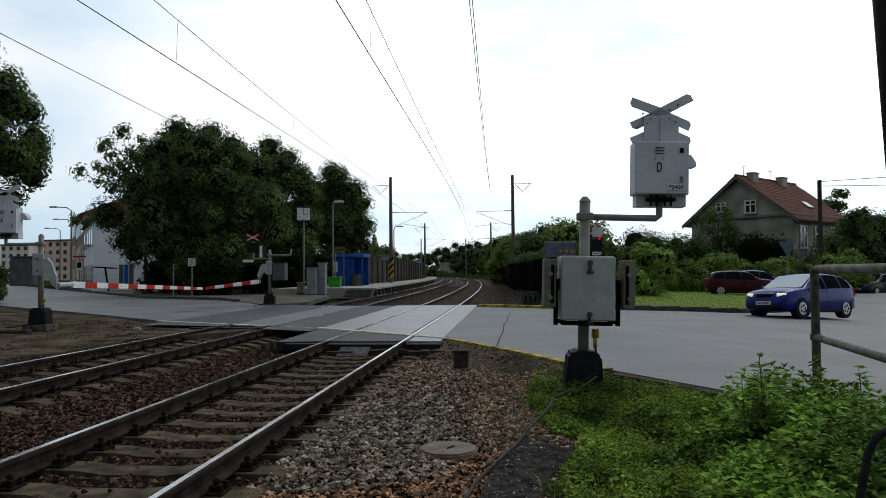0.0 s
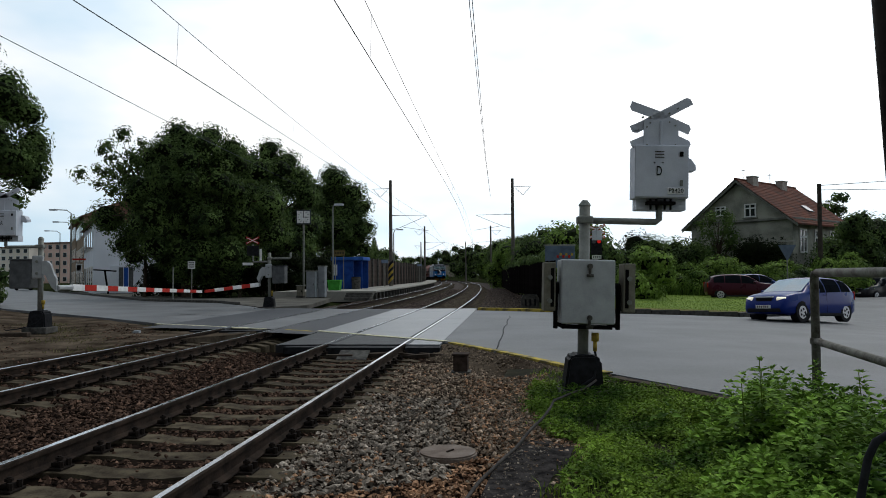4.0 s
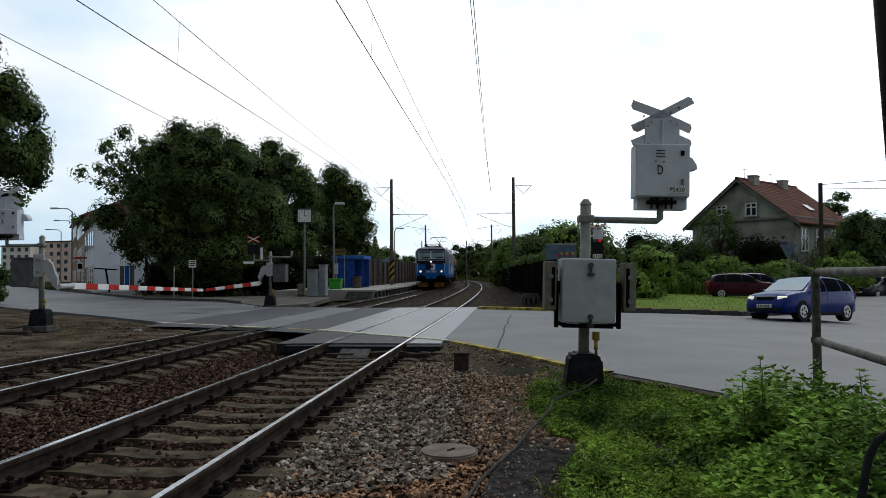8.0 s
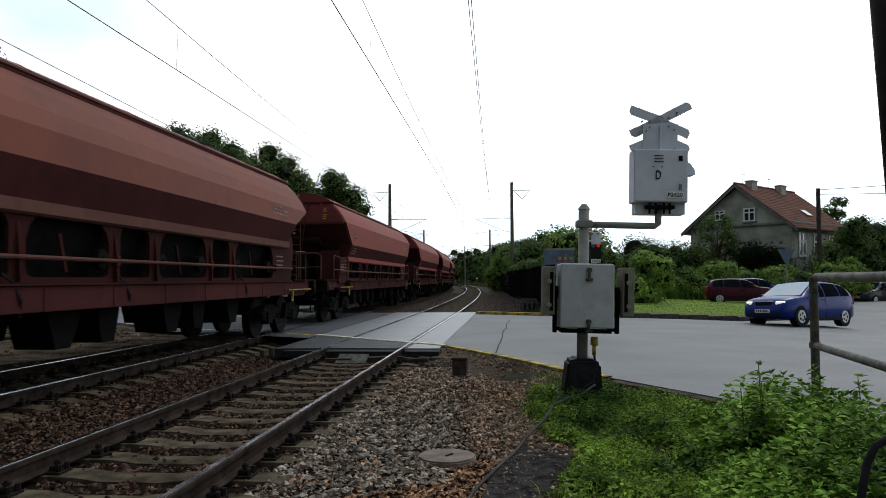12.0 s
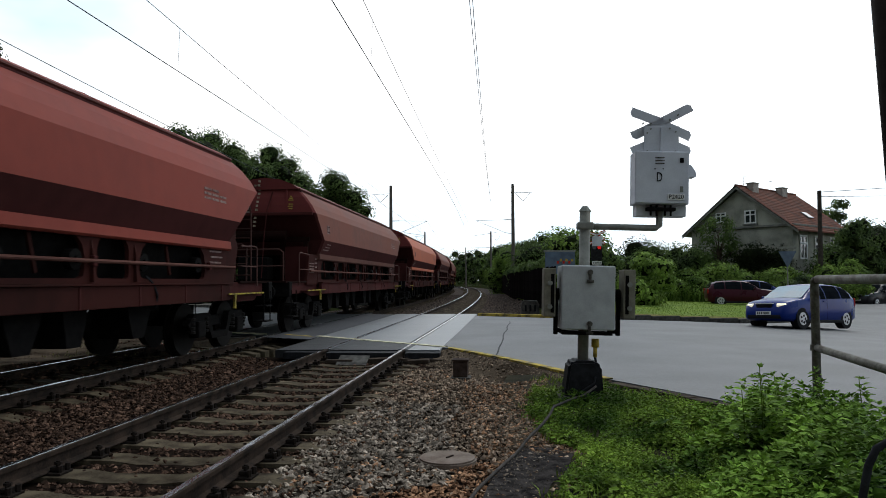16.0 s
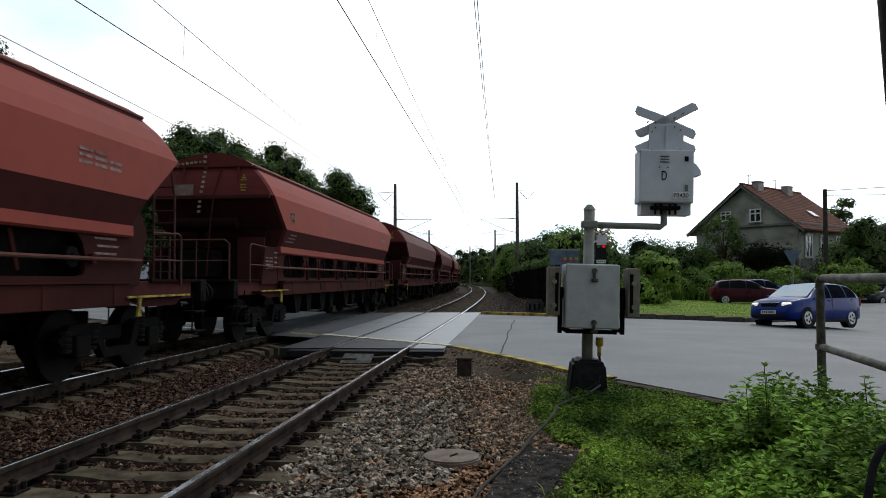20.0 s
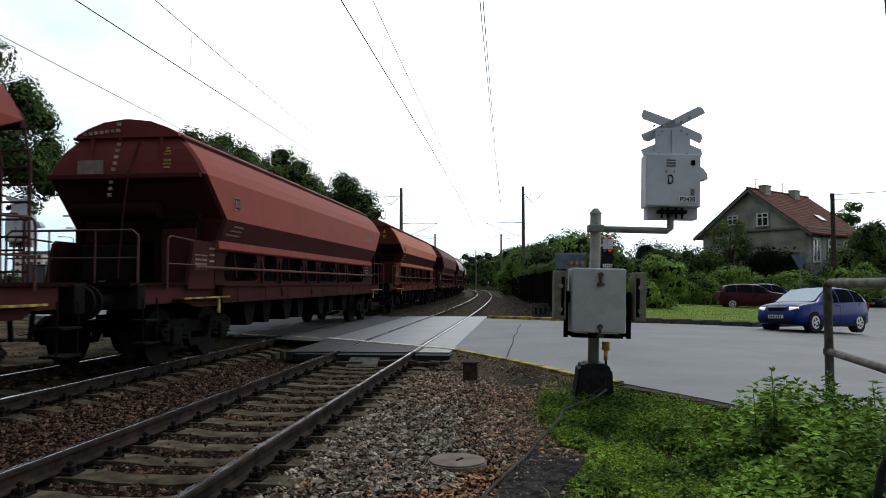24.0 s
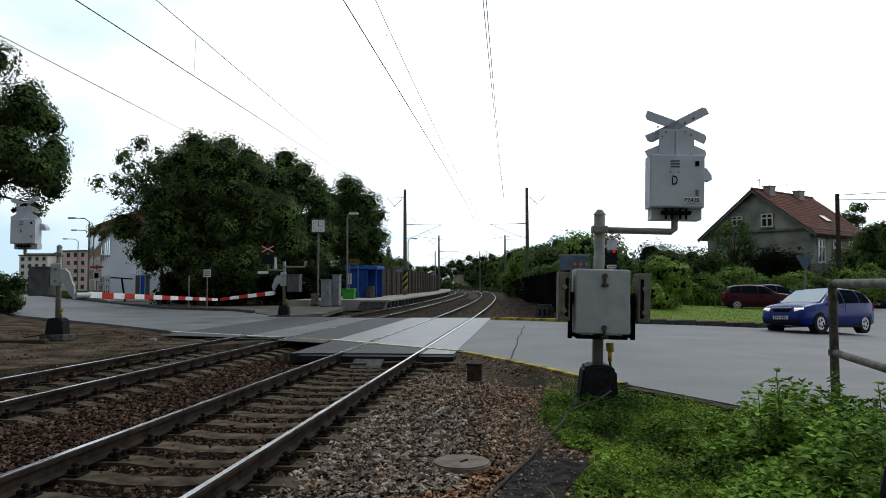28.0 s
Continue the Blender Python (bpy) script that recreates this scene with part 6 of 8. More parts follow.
            for dy, dz, sy, sz in ((0, 0.38, 0.62, 0.04), (0, -0.38, 0.62, 0.04), (-0.29, 0, 0.04, 0.8), (0.29, 0, 0.04, 0.8)):
                box(fr, (sx * 1.475, sg * 6.85 + dy, 3.0 + dz), (0.04, sy, sz), 0.004)
            part("window_frame", fr, M_SIGNBACK, sw)
        for y, z, w, h, mt, nm in ((-4.3, 2.86, 0.85, 0.78, M_PALEGLASS, "engine_window"), (-0.8, 3.0, 1.0, 0.34, M_BLACK, "open_vent"), (-0.8, 2.62, 1.0, 0.34, M_PALEGLASS, "engine_window"), (2.3, 3.0, 0.85, 0.3, M_PALEGLASS, "engine_window"), (2.3, 2.62, 0.85, 0.32, M_BLACK, "air_grille"), (4.6, 2.82, 0.8, 0.75, M_PALEGLASS, "engine_window")):
            wv = part(nm, box(B(), (sx * 1.485, y, z), (0.05, w, h), 0.02), mt, t)
            fr = B()
            for dy, dz, sy, sz in ((0, h / 2, w + 0.06, 0.04), (0, -h / 2, w + 0.06, 0.04), (-w / 2, 0, 0.04, h), (w / 2, 0, 0.04, h)):
                box(fr, (sx * 1.50, y + dy, z + dz), (0.04, sy, sz), 0.006)
            part("window_frame", fr, M_SIGNBACK, wv)
        lg = B()
        for cy, cz, w, h in ((0.35, 2.32, 0.5, 0.16), (0.52, 1.95, 0.28, 0.75), (0.25, 1.64, 0.6, 0.2)):
            box(lg, (sx * 1.502, cy - 0.6, cz), (0.006, w, h))
        for k, (hh, zz) in enumerate(((0.52, 1.98), (0.4, 1.9), (0.4, 1.9), (0.5, 1.82), (0.4, 1.9))):
            box(lg, (sx * 1.502, 0.75 + 0.38 * k, zz), (0.006, 0.27, hh))
        pieces("lettering_bar", lg, M_WHITE, t, "white bar of emblem and lettering")
        part("emblem_dark", box(B(), (sx * 1.501, -1.15, 1.98), (0.006, 0.5, 0.8)), M_NAVY, t)
        sm = B()
        for k in range(18):
            box(sm, (sx * 1.462, 1.6 + 0.17 * k, 1.19), (0.006, 0.1, 0.09))
        pieces("number_bar", sm, M_WHITE, t)
        part("red_plate", box(B(), (sx * 1.462, 0.2, 1.17), (0.006, 0.3, 0.1)), M_RED, t)
        # tilted intake windows in pale frames along the roof's edge
        tip = Matrix.Rotation(-sx * 0.75, 3, "Y")
        for y in (-2.3, -0.6, 1.1, 2.8):
            rw = part("roof_window", box(B(), (sx * 1.22, y, 3.70), (0.03, 1.5, 0.52), 0.008, tip), M_BLACK, t, "dark roof-edge air intake")
            fr = B()
            for dy, dz, sy, sz in ((0, 0.26, 1.6, 0.05), (0, -0.26, 1.6, 0.05), (-0.78, 0, 0.06, 0.56), (0.78, 0, 0.06, 0.56)):
                box(fr, Vector((sx * 1.22, y + dy, 3.70)) + tip @ Vector((sx * 0.012, 0, dz)), (0.04, sy, sz), 0.006, tip)
            part("window_frame", fr, M_SIGNBACK, rw, "pale metal frame")
        bx = B()
        for y, w, h in ((-1.6, 1.4, 0.5), (0.4, 1.8, 0.6), (2.1, 1.1, 0.5)):
            box(bx, (sx * 1.15, y, 0.78), (0.5, w, h), 0.04)
        for y in (-6.9, 6.9, -3.1, 3.1):
            tube(bx, [(sx * 1.2, y - 0.4, 0.8), (sx * 1.2, y + 0.4, 0.8)], 0.15, 10)
        pieces("equipment_box", bx, M_DARK, t)
    part("underframe", box(B(), (0, 0, 0.95), (2.5, 15.0, 0.25), 0.03), M_DARK, t)
    bogie(t, -4.15, 0.62, 3.2, M_DARK)
    bogie(t, 4.15, 0.62, 3.2, M_DARK)
    gear = B()
    for y in (-5.2, -4.0, -2.6, -1.0, 0.8, 2.2, 3.4, 4.8):
        for sx in (-0.6, 0.6):
            tube(gear, [(sx, y, 3.78), (sx, y, 4.05)], 0.07, 8, 0.04)
    tube(gear, [(0.6, -5.2, 4.07), (0.6, 4.8, 4.07)], 0.03, 6)
    tube(gear, [(-0.6, -5.2, 4.07), (-0.6, 4.8, 4.07)], 0.03, 6)
    box(gear, (0, 0, 3.90), (1.0, 2.6, 0.22), 0.04)
    part("roof_gear", gear, M_DARK, t, "insulators and bus bars on the roof")
    for sg in (-1, 1):
        pg = B()
        y0 = sg * 4.6
        box(pg, (0, y0, 3.90), (1.3, 1.5, 0.10), 0.02)
        if sg > 0:
            knee = (0, y0 + 1.25, 4.75)
            for sx in (-0.3, 0.3):
                tube(pg, [(sx, y0 - 0.3, 3.95), knee], 0.035, 6)
                tube(pg, [knee, (sx * 1.4, y0 - 0.1, 5.28)], 0.022, 6)
            for dy in (-0.2, 0.2):
                tube(pg, [(-0.95, y0 - 0.1 + dy, 5.08), (-0.72, y0 - 0.1 + dy, 5.27), (-0.5, y0 - 0.1 + dy, 5.30), (0.5, y0 - 0.1 + dy, 5.30), (0.72, y0 - 0.1 + dy, 5.27), (0.95, y0 - 0.1 + dy, 5.08)], 0.025, 6)
        else:
            for sx in (-0.4, 0.4):
                tube(pg, [(sx, y0 - 0.8, 3.95), (0, y0 + 1.0, 4.12)], 0.03, 6)
            for dy in (-0.2, 0.2):
                tube(pg, [(-0.9, y0 + dy, 4.02), (-0.6, y0 + dy, 4.18), (0.6, y0 + dy, 4.18), (0.9, y0 + dy, 4.02)], 0.025, 6)
        part("pantograph", pg, M_DARK, t, "raised pantograph" if sg > 0 else "folded pantograph")
    return t


WAGON_L = 19.26


def hopper_paint(name, base, dark, rough=0.55, gloss=0.03, mix=(0.22, 0.62), stretch=(1, 0.8, 0.7)):
    return mat(name, base, dark, rough, 0.42, spec=gloss, bump=0.03, fine=5, mix=mix, vary=0.10, stretch=stretch)


M_OXIDE = hopper_paint("red_oxide", (0.205, 0.045, 0.033), (0.140, 0.034, 0.026))
M_ORANGE = hopper_paint("orange_oxide", (0.37, 0.105, 0.058), (0.25, 0.072, 0.044))
M_BROWN = hopper_paint("dusty_brown", (0.150, 0.050, 0.034), (0.085, 0.031, 0.024))
M_DKBROWN = hopper_paint("dark_brown", (0.100, 0.032, 0.026), (0.052, 0.020, 0.017))
M_FLANGE = hopper_paint("flange_brown", (0.100, 0.045, 0.036), (0.05, 0.023, 0.019), 0.7, 0.02)
# reds of skirt, sole bar, underside, end gear: grime and shade put into them
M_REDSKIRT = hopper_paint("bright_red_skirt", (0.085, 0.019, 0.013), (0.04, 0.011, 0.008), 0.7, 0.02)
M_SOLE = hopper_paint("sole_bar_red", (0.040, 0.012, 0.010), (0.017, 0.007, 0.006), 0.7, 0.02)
M_GRIMESHADE = hopper_paint("grime_shade_red", (0.058, 0.017, 0.016), (0.026, 0.009, 0.008), 0.7, 0.02)
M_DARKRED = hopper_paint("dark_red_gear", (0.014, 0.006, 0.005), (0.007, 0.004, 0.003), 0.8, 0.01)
# end walls: the bin's paint with their shaded side put into the colour
M_ENDSHADE = hopper_paint("shaded_end_wall", (0.125, 0.030, 0.028), (0.075, 0.021, 0.020), 0.6, 0.03)
M_CHALK = hopper_paint("chalky_red", (0.43, 0.36, 0.36), (0.17, 0.115, 0.11), 0.5, 0.06, (0.30, 0.60), (1, 3.2, 0.4))
M_STAINED = hopper_paint("soot_stained_orange", (0.225, 0.058, 0.042), (0.06, 0.026, 0.021), mix=(0.42, 0.53))
M_PATCHY = hopper_paint("patchy_brown", (0.150, 0.054, 0.037), (0.215, 0.048, 0.029), mix=(0.42, 0.50))
M_RAILING = hopper_paint("faded_railing", (0.085, 0.042, 0.036), (0.03, 0.016, 0.014), 0.7, 0.03)


def hopper_wagon(low, wid, fold):
    """low: the height of the flange's upper edge; wid: of the widest line; fold: of the fold above it."""
    fl = low - 0.16
    mark = (wid + fold) / 2
    t = thing("hopper_wagon", "red-brown four-axle hopper wagon with a rounded roof", "freight wagon", group="hopper wagons of the train")
    H = WAGON_L / 2
    # the bin, from the bottom up: height, half width, leading end, trailing end; the bin reaches further at its trailing end
    sl = [(low, 1.30, -6.34, 6.55), (wid, 1.47, -6.42, 6.72), (fold, 1.43, -7.16, 7.72), (fold * 0.66 + 3.80 * 0.34, 1.305, -7.15, 7.68), (fold * 0.33 + 3.80 * 0.67, 1.145, -7.12, 7.60), (3.80, 0.93, -7.04, 7.44)]
    bm = B()
    rings = []
    for z, w, y0, y1 in sl:
        c = 0.06
        rings.append([bm.verts.new(p) for p in ((w, y0 + c, z), (w, y1 - c, z), (w - c, y1, z), (-w + c, y1, z), (-w, y1 - c, z), (-w, y0 + c, z), (-w + c, y0, z), (w - c, y0, z))])
    for a, b in zip(rings, rings[1:]):
        for k in range(8):
            bm.faces.new((a[k], a[(k + 1) % 8], b[(k + 1) % 8], b[k]))
    bm.faces.new(rings[0])
    bm.faces.new(rings[-1][::-1])
    me_bin = mesh_of(bm, "bin")
    for _ in range(3):
        me_bin.materials.append(M_OXIDE)
    # slot 0: undersides with painted-in shade, 1: sides, 2: ends painted darker
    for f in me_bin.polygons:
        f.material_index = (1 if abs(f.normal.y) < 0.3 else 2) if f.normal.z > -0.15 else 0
    part("bin", me_bin, M_OXIDE, t, "painted steel hopper bin")
    prof = [(0.94, 3.80), (0.90, 3.86), (0.72, 3.96), (0.42, 4.07), (0, 4.12), (-0.42, 4.07), (-0.72, 3.96), (-0.90, 3.86), (-0.94, 3.80)]
    me_roof = mesh_of(prism(B(), prof, -7.12, 7.42), "roof")
    for _ in range(2):
        me_roof.materials.append(M_GRIMESHADE)
    # the roof's end faces get the darker colour with shade painted in
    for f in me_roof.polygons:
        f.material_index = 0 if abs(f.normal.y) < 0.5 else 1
    part("roof", me_roof, M_OXIDE, t, "rounded swivelling roof")
    for sx in (-1, 1):
        part("roof_edge", tube(B(), [(sx * 0.965, -7.1, 3.80), (sx * 0.965, 7.4, 3.80)], 0.032, 6), M_DKBROWN, t, "rounded lip along the roof")
        part("roof_gutter", box(B(), (sx * 0.985, 0.15, 3.745), (0.03, 14.4, 0.03), 0.004), M_GRIMESHADE, t)
    # welded seams and small lifting lugs along the roof's edge
    for y in (-4.7, -2.3, 0.2, 2.7, 5.2):
        part("roof_seam", prism(B(), [(x * 1.004, z + 0.006) for x, z in prof[1:-1]] + [(x, z - 0.02) for x, z in prof[-2:0:-1]], y - 0.025, y + 0.025), M_OXIDE, t)
    for sx in (-1, 1):
        x0, x1 = 1.215, 1.275
        sk = B()

        def panel(y0, y1, z0, z1):
            box(sk, (sx * (x0 + x1) / 2, (y0 + y1) / 2, (z0 + z1) / 2), (x1 - x0, y1 - y0, z1 - z0))
        # pierced skirt: wide and narrow openings by turns, cut off at their upper corners
        gaps = ((-6.02, -4.32), (-3.98, -3.18), (-2.90, -1.22), (-0.94, -0.12), (0.20, 1.90), (2.17, 2.96), (3.26, 5.50))
        edge = -6.40
        for y0, y1 in gaps:
            panel(edge, y0, 1.36, fl)
            wide = y1 - y0 > 1
            r = 0.24 if wide else 0.13
            for cy, sy in ((y0, 1), (y1, -1)):
                prism(sk, [(cy, fl), (cy + sy * r * 0.8, fl), (cy + sy * r * 0.25, fl - r * 0.45), (cy, fl - r * 1.1)], sx * x0, sx * x1, "x")
                prism(sk, [(cy, 1.36), (cy + sy * r * 0.5, 1.36), (cy + sy * r * 0.13, 1.36 + r * 0.13), (cy, 1.36 + r * 0.5)], sx * x0, sx * x1, "x")
            edge = y1
        panel(edge, 6.45, 1.36, fl)
        panel(-6.40, 6.45, 1.29, 1.36)
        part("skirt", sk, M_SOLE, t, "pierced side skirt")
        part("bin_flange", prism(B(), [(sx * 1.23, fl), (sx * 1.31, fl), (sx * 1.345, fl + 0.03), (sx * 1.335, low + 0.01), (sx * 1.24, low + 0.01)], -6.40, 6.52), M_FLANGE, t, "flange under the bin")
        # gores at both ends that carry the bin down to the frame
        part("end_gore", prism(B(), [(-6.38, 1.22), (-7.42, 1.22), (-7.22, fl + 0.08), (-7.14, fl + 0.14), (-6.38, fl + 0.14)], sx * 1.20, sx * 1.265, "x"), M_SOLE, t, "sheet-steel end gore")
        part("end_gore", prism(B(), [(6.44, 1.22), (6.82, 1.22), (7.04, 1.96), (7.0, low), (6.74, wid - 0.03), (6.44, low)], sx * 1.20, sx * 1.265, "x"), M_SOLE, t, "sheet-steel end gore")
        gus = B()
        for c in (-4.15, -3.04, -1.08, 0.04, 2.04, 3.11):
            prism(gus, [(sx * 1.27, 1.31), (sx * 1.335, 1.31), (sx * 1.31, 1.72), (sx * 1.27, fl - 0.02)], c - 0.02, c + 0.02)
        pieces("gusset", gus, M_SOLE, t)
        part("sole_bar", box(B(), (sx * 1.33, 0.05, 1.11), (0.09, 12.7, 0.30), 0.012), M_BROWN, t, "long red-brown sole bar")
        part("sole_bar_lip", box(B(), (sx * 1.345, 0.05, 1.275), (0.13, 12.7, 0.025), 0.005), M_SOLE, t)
        part("frame_bar", box(B(), (sx * 1.12, 0, 1.15), (0.16, 17.3, 0.30), 0.015), M_GRIMESHADE, t, "dark red frame bar")
        bx = B()
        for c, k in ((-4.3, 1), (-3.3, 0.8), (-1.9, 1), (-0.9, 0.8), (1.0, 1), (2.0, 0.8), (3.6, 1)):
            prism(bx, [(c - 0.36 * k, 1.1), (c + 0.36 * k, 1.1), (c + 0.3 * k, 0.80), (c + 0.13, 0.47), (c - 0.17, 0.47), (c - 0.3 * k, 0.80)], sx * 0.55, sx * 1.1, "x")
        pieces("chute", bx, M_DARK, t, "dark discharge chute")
        if sx < 0:
            continue
        rib = B()
        for c in np.arange(-5.6, 6.2, 1.45):
            box(rib, (sx * 1.38, float(c), 1.11), (0.012, 0.035, 0.28))
        part("bar_ribs", rib, M_GRIMESHADE, t)
        hose = B()
        for c in (-3.3, -1.05, 3.4):
            tube(hose, [(sx * 1.29, c, 1.40), (sx * 1.35, c + 0.1, 1.30), (sx * 1.40, c + 0.16, 1.12), (sx * 1.33, c + 0.24, 0.92)], 0.018, 5)
        pieces("hose", hose, M_BLACK, t)
        # discharge gear: bright shafts, hand wheels and levers in the openings
        part("shaft", tube(B(), [(sx * 1.33, -7.3, 1.585), (sx * 1.33, 6.75, 1.585)], 0.027, 8), M_FLANGE, t, "long worn discharge shaft")
        for c in (-4.15, -1.08, 2.04, 5.6):
            part("shaft_bearing", box(B(), (sx * 1.31, c, 1.585), (0.07, 0.09, 0.14), 0.015), M_GRIMESHADE, t)
        for c in (-4.4, -1.35, 0.3, 1.72, 3.4, 5.25):
            w = B()
            tube(w, [(sx * 1.16, c, 1.60), (sx * 1.27, c, 1.60)], 0.135, 14)
            tube(w, [(sx * 1.27, c, 1.60), (sx * 1.31, c, 1.60)], 0.05, 8)
            part("hand_wheel", w, M_DARK, t, "dark hand wheel")
        for c in (-5.3, -2.1, 1.0, 4.3):
            part("lever", box(B(), (sx * 1.18, c, 1.66), (0.04, 0.06, 0.50), 0.01, Matrix.Rotation(0.3, 3, "X")), M_SOLE, t)
        # stencilled grids and lines that cannot be read
        lt = B()
        for k in range(5):
            for q in range(4):
                box(lt, (sx * 1.267, -7.14 + 0.095 * k, 1.79 - 0.075 * q), (0.006, 0.07, 0.04 if q else 0.025))
        for q in range(4):
            box(lt, (sx * 1.267, -6.52, 1.92 - 0.11 * q), (0.006, 0.2, 0.035))
        for q in range(3):
            box(lt, (sx * 1.277, 5.95 + 0.05 * (q % 2), 1.86 - 0.1 * q), (0.006, 0.5, 0.03))
        part("lettering_bars", lt, mat("faded_stencil", (0.26, 0.19, 0.17), (0.11, 0.06, 0.055), 0.7, 7, bump=0), t, "faded white stencilled bars")
        lt = B()
        tilt = Matrix.Rotation(sx * math.atan2(0.17, wid - low), 3, "Y")
        for q in range(3):
            box(lt, (sx * (1.306 + 0.17 * (0.35 + 0.2 * q)), -5.85 + 0.06 * q, low - 0.004 + (wid - low) * (0.35 + 0.2 * q)), (0.006, 0.62 - 0.1 * q, 0.03), 0, tilt)
        part("slope_bars", lt, MATS["faded_stencil"], t, "faded stencilled lines below the bin")
        face = Matrix.Rotation(sx * -0.06, 3, "Y")
        part("panel_label", box(B(), (sx * 1.4575, -5.88, mark - 0.03), (0.010, 0.30, 0.24), 0.002, face), MATS["faded_stencil"], t, "pale framed panel label")
        part("label_field", box(B(), (sx * 1.4615, -5.88, mark - 0.03), (0.008, 0.25, 0.19), 0.001, face), M_SOLE, t)
        for q in (-0.055, 0.055):
            part("label_bar", box(B(), (sx * 1.4655, -5.88 + q, mark - 0.03), (0.008, 0.07, 0.13), 0.001, face), MATS["faded_stencil"], t)
        fl = B()
        for q in range(4):
            for k in range(3 if q else 2):
                box(fl, (sx * 1.4525, 5.2 + 0.33 * k, mark + 0.12 - 0.08 * q), (0.006, 0.28, 0.04), 0, face)
        part("stencil_block", fl, MATS["faded_stencil"], t, "faded block of stencilled lines")
        # yellow-edged steps with their hanging brackets
        yel = mat("dull_yellow", (0.40, 0.30, 0.05), (0.10, 0.075, 0.025), 0.7, 9, bump=0.1)
        for y0, y1, yb in ((-7.82, -6.06, -6.48), (6.28, 8.15, 6.62)):
            part("step_plate", box(B(), (sx * 1.30, (y0 + y1) / 2, 1.065), (0.2, y1 - y0, 0.02), 0.003), M_GRIMESHADE, t, "steel step along the frame")
            part("yellow_edge", box(B(), (sx * 1.405, (y0 + y1) / 2, 1.075), (0.02, y1 - y0, 0.03), 0.004), yel, t, "yellow-painted step edge")
            part("yellow_bracket", prism(B(), [(yb - 0.06, 1.06), (yb + 0.06, 1.06), (yb + 0.03, 0.98), (yb + 0.05, 0.80), (yb - 0.05, 0.80), (yb - 0.03, 0.98)], sx * 1.37, sx * 1.40, "x"), yel, t, "dull yellow bracket")
            part("step_web", prism(B(), [(y0, 1.05), (y1, 1.05), (y1 - 0.25, 0.92), (y0 + 0.7, 0.92)], sx * 1.25, sx * 1.29, "x"), M_GRIMESHADE, t)
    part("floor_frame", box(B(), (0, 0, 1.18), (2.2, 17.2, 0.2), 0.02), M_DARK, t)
    # near-black: shade behind the skirt openings is put into this colour
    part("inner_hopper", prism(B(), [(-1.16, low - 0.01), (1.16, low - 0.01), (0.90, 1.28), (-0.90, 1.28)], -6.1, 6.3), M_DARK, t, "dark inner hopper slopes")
    part("air_tank", tube(B(), [(0.3, 4.35, 0.85), (0.3, 5.35, 0.85)], 0.22, 12), M_DARK, t)
    stripe = mat("worn_stripe_paint", (0.40, 0.36, 0.28), (0.16, 0.12, 0.08), 0.7, 9, bump=0.1)
    for sg, end, mid, top in ((-1, 6.42, 7.16, 7.04), (1, 6.72, 7.72, 7.44)):
        part("end_slope", prism(B(), [(sg * end, 2.04), (sg * (end - 0.7), 1.28), (sg * (end - 0.8), 1.28), (sg * (end - 0.1), 2.04)], -1.1, 1.1, "x"), M_DARKRED, t)
        # ledge across the end where the upper wall meets the sloping one
        part("end_ledge", box(B(), (0, sg * (mid + 0.045), fold - 0.03), (2.72, 0.11, 0.09), 0.02), M_GRIMESHADE, t, "ledge across the end wall")
        for px in (-0.62, 0.62):
            part("end_rib", box(B(), (px, sg * ((mid + top) / 2 + 0.02), 3.48), (0.05, 0.06, 0.62), 0.01), M_GRIMESHADE, t)
        ps = B()
        for sx in (-1.05, 1.05, -0.4, 0.4):
            box(ps, (sx, sg * (end + 0.32), 1.85), (0.12, 0.12, 1.2), 0.01)
        box(ps, (0, sg * (end + 0.32), 2.46), (2.3, 0.12, 0.12), 0.01)
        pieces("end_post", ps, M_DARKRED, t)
        part("end_sheet", box(B(), (0.80, sg * (end + 0.40), 1.78), (0.62, 0.04, 0.95), 0.01), M_GRIMESHADE, t)
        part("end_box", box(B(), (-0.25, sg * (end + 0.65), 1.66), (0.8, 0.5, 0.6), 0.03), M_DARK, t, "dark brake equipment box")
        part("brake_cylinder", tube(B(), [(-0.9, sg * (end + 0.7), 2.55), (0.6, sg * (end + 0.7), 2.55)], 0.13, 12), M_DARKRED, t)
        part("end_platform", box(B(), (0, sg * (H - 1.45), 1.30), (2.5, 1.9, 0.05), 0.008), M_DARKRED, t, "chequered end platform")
        for sx in (-1, 1):
            part("platform_railing", tube(B(), [(sx * 1.27, sg * (H - 2.42), 2.02), (sx * 1.27, sg * (H - 1.62), 2.05), (sx * 1.27, sg * (H - 1.54), 2.02), (sx * 1.27, sg * (H - 1.51), 1.94), (sx * 1.27, sg * (H - 1.51), 1.22)], 0.017, 6), M_RAILING, t, "tubular side railing")
            part("platform_railing", tube(B(), [(sx * 1.27, sg * (H - 1.51), 1.62), (sx * 1.27, sg * (H - 2.4), 1.62)], 0.013, 6), M_RAILING, t)
        part("end_railing", tube(B(), [(-1.2, sg * (H - 1.25), 1.30), (-1.2, sg * (H - 1.25), 2.05), (-1.12, sg * (H - 1.25), 2.12), (0.84, sg * (H - 1.25), 2.12), (0.94, sg * (H - 1.25), 2.04), (0.94, sg * (H - 1.25), 1.30)], 0.019, 6), M_RAILING, t, "tubular end railing")
        for px in (-0.5, 0.25):
            part("rail_post", tube(B(), [(px, sg * (H - 1.25), 1.30), (px, sg * (H - 1.25), 2.12)], 0.014, 6), M_RAILING, t)
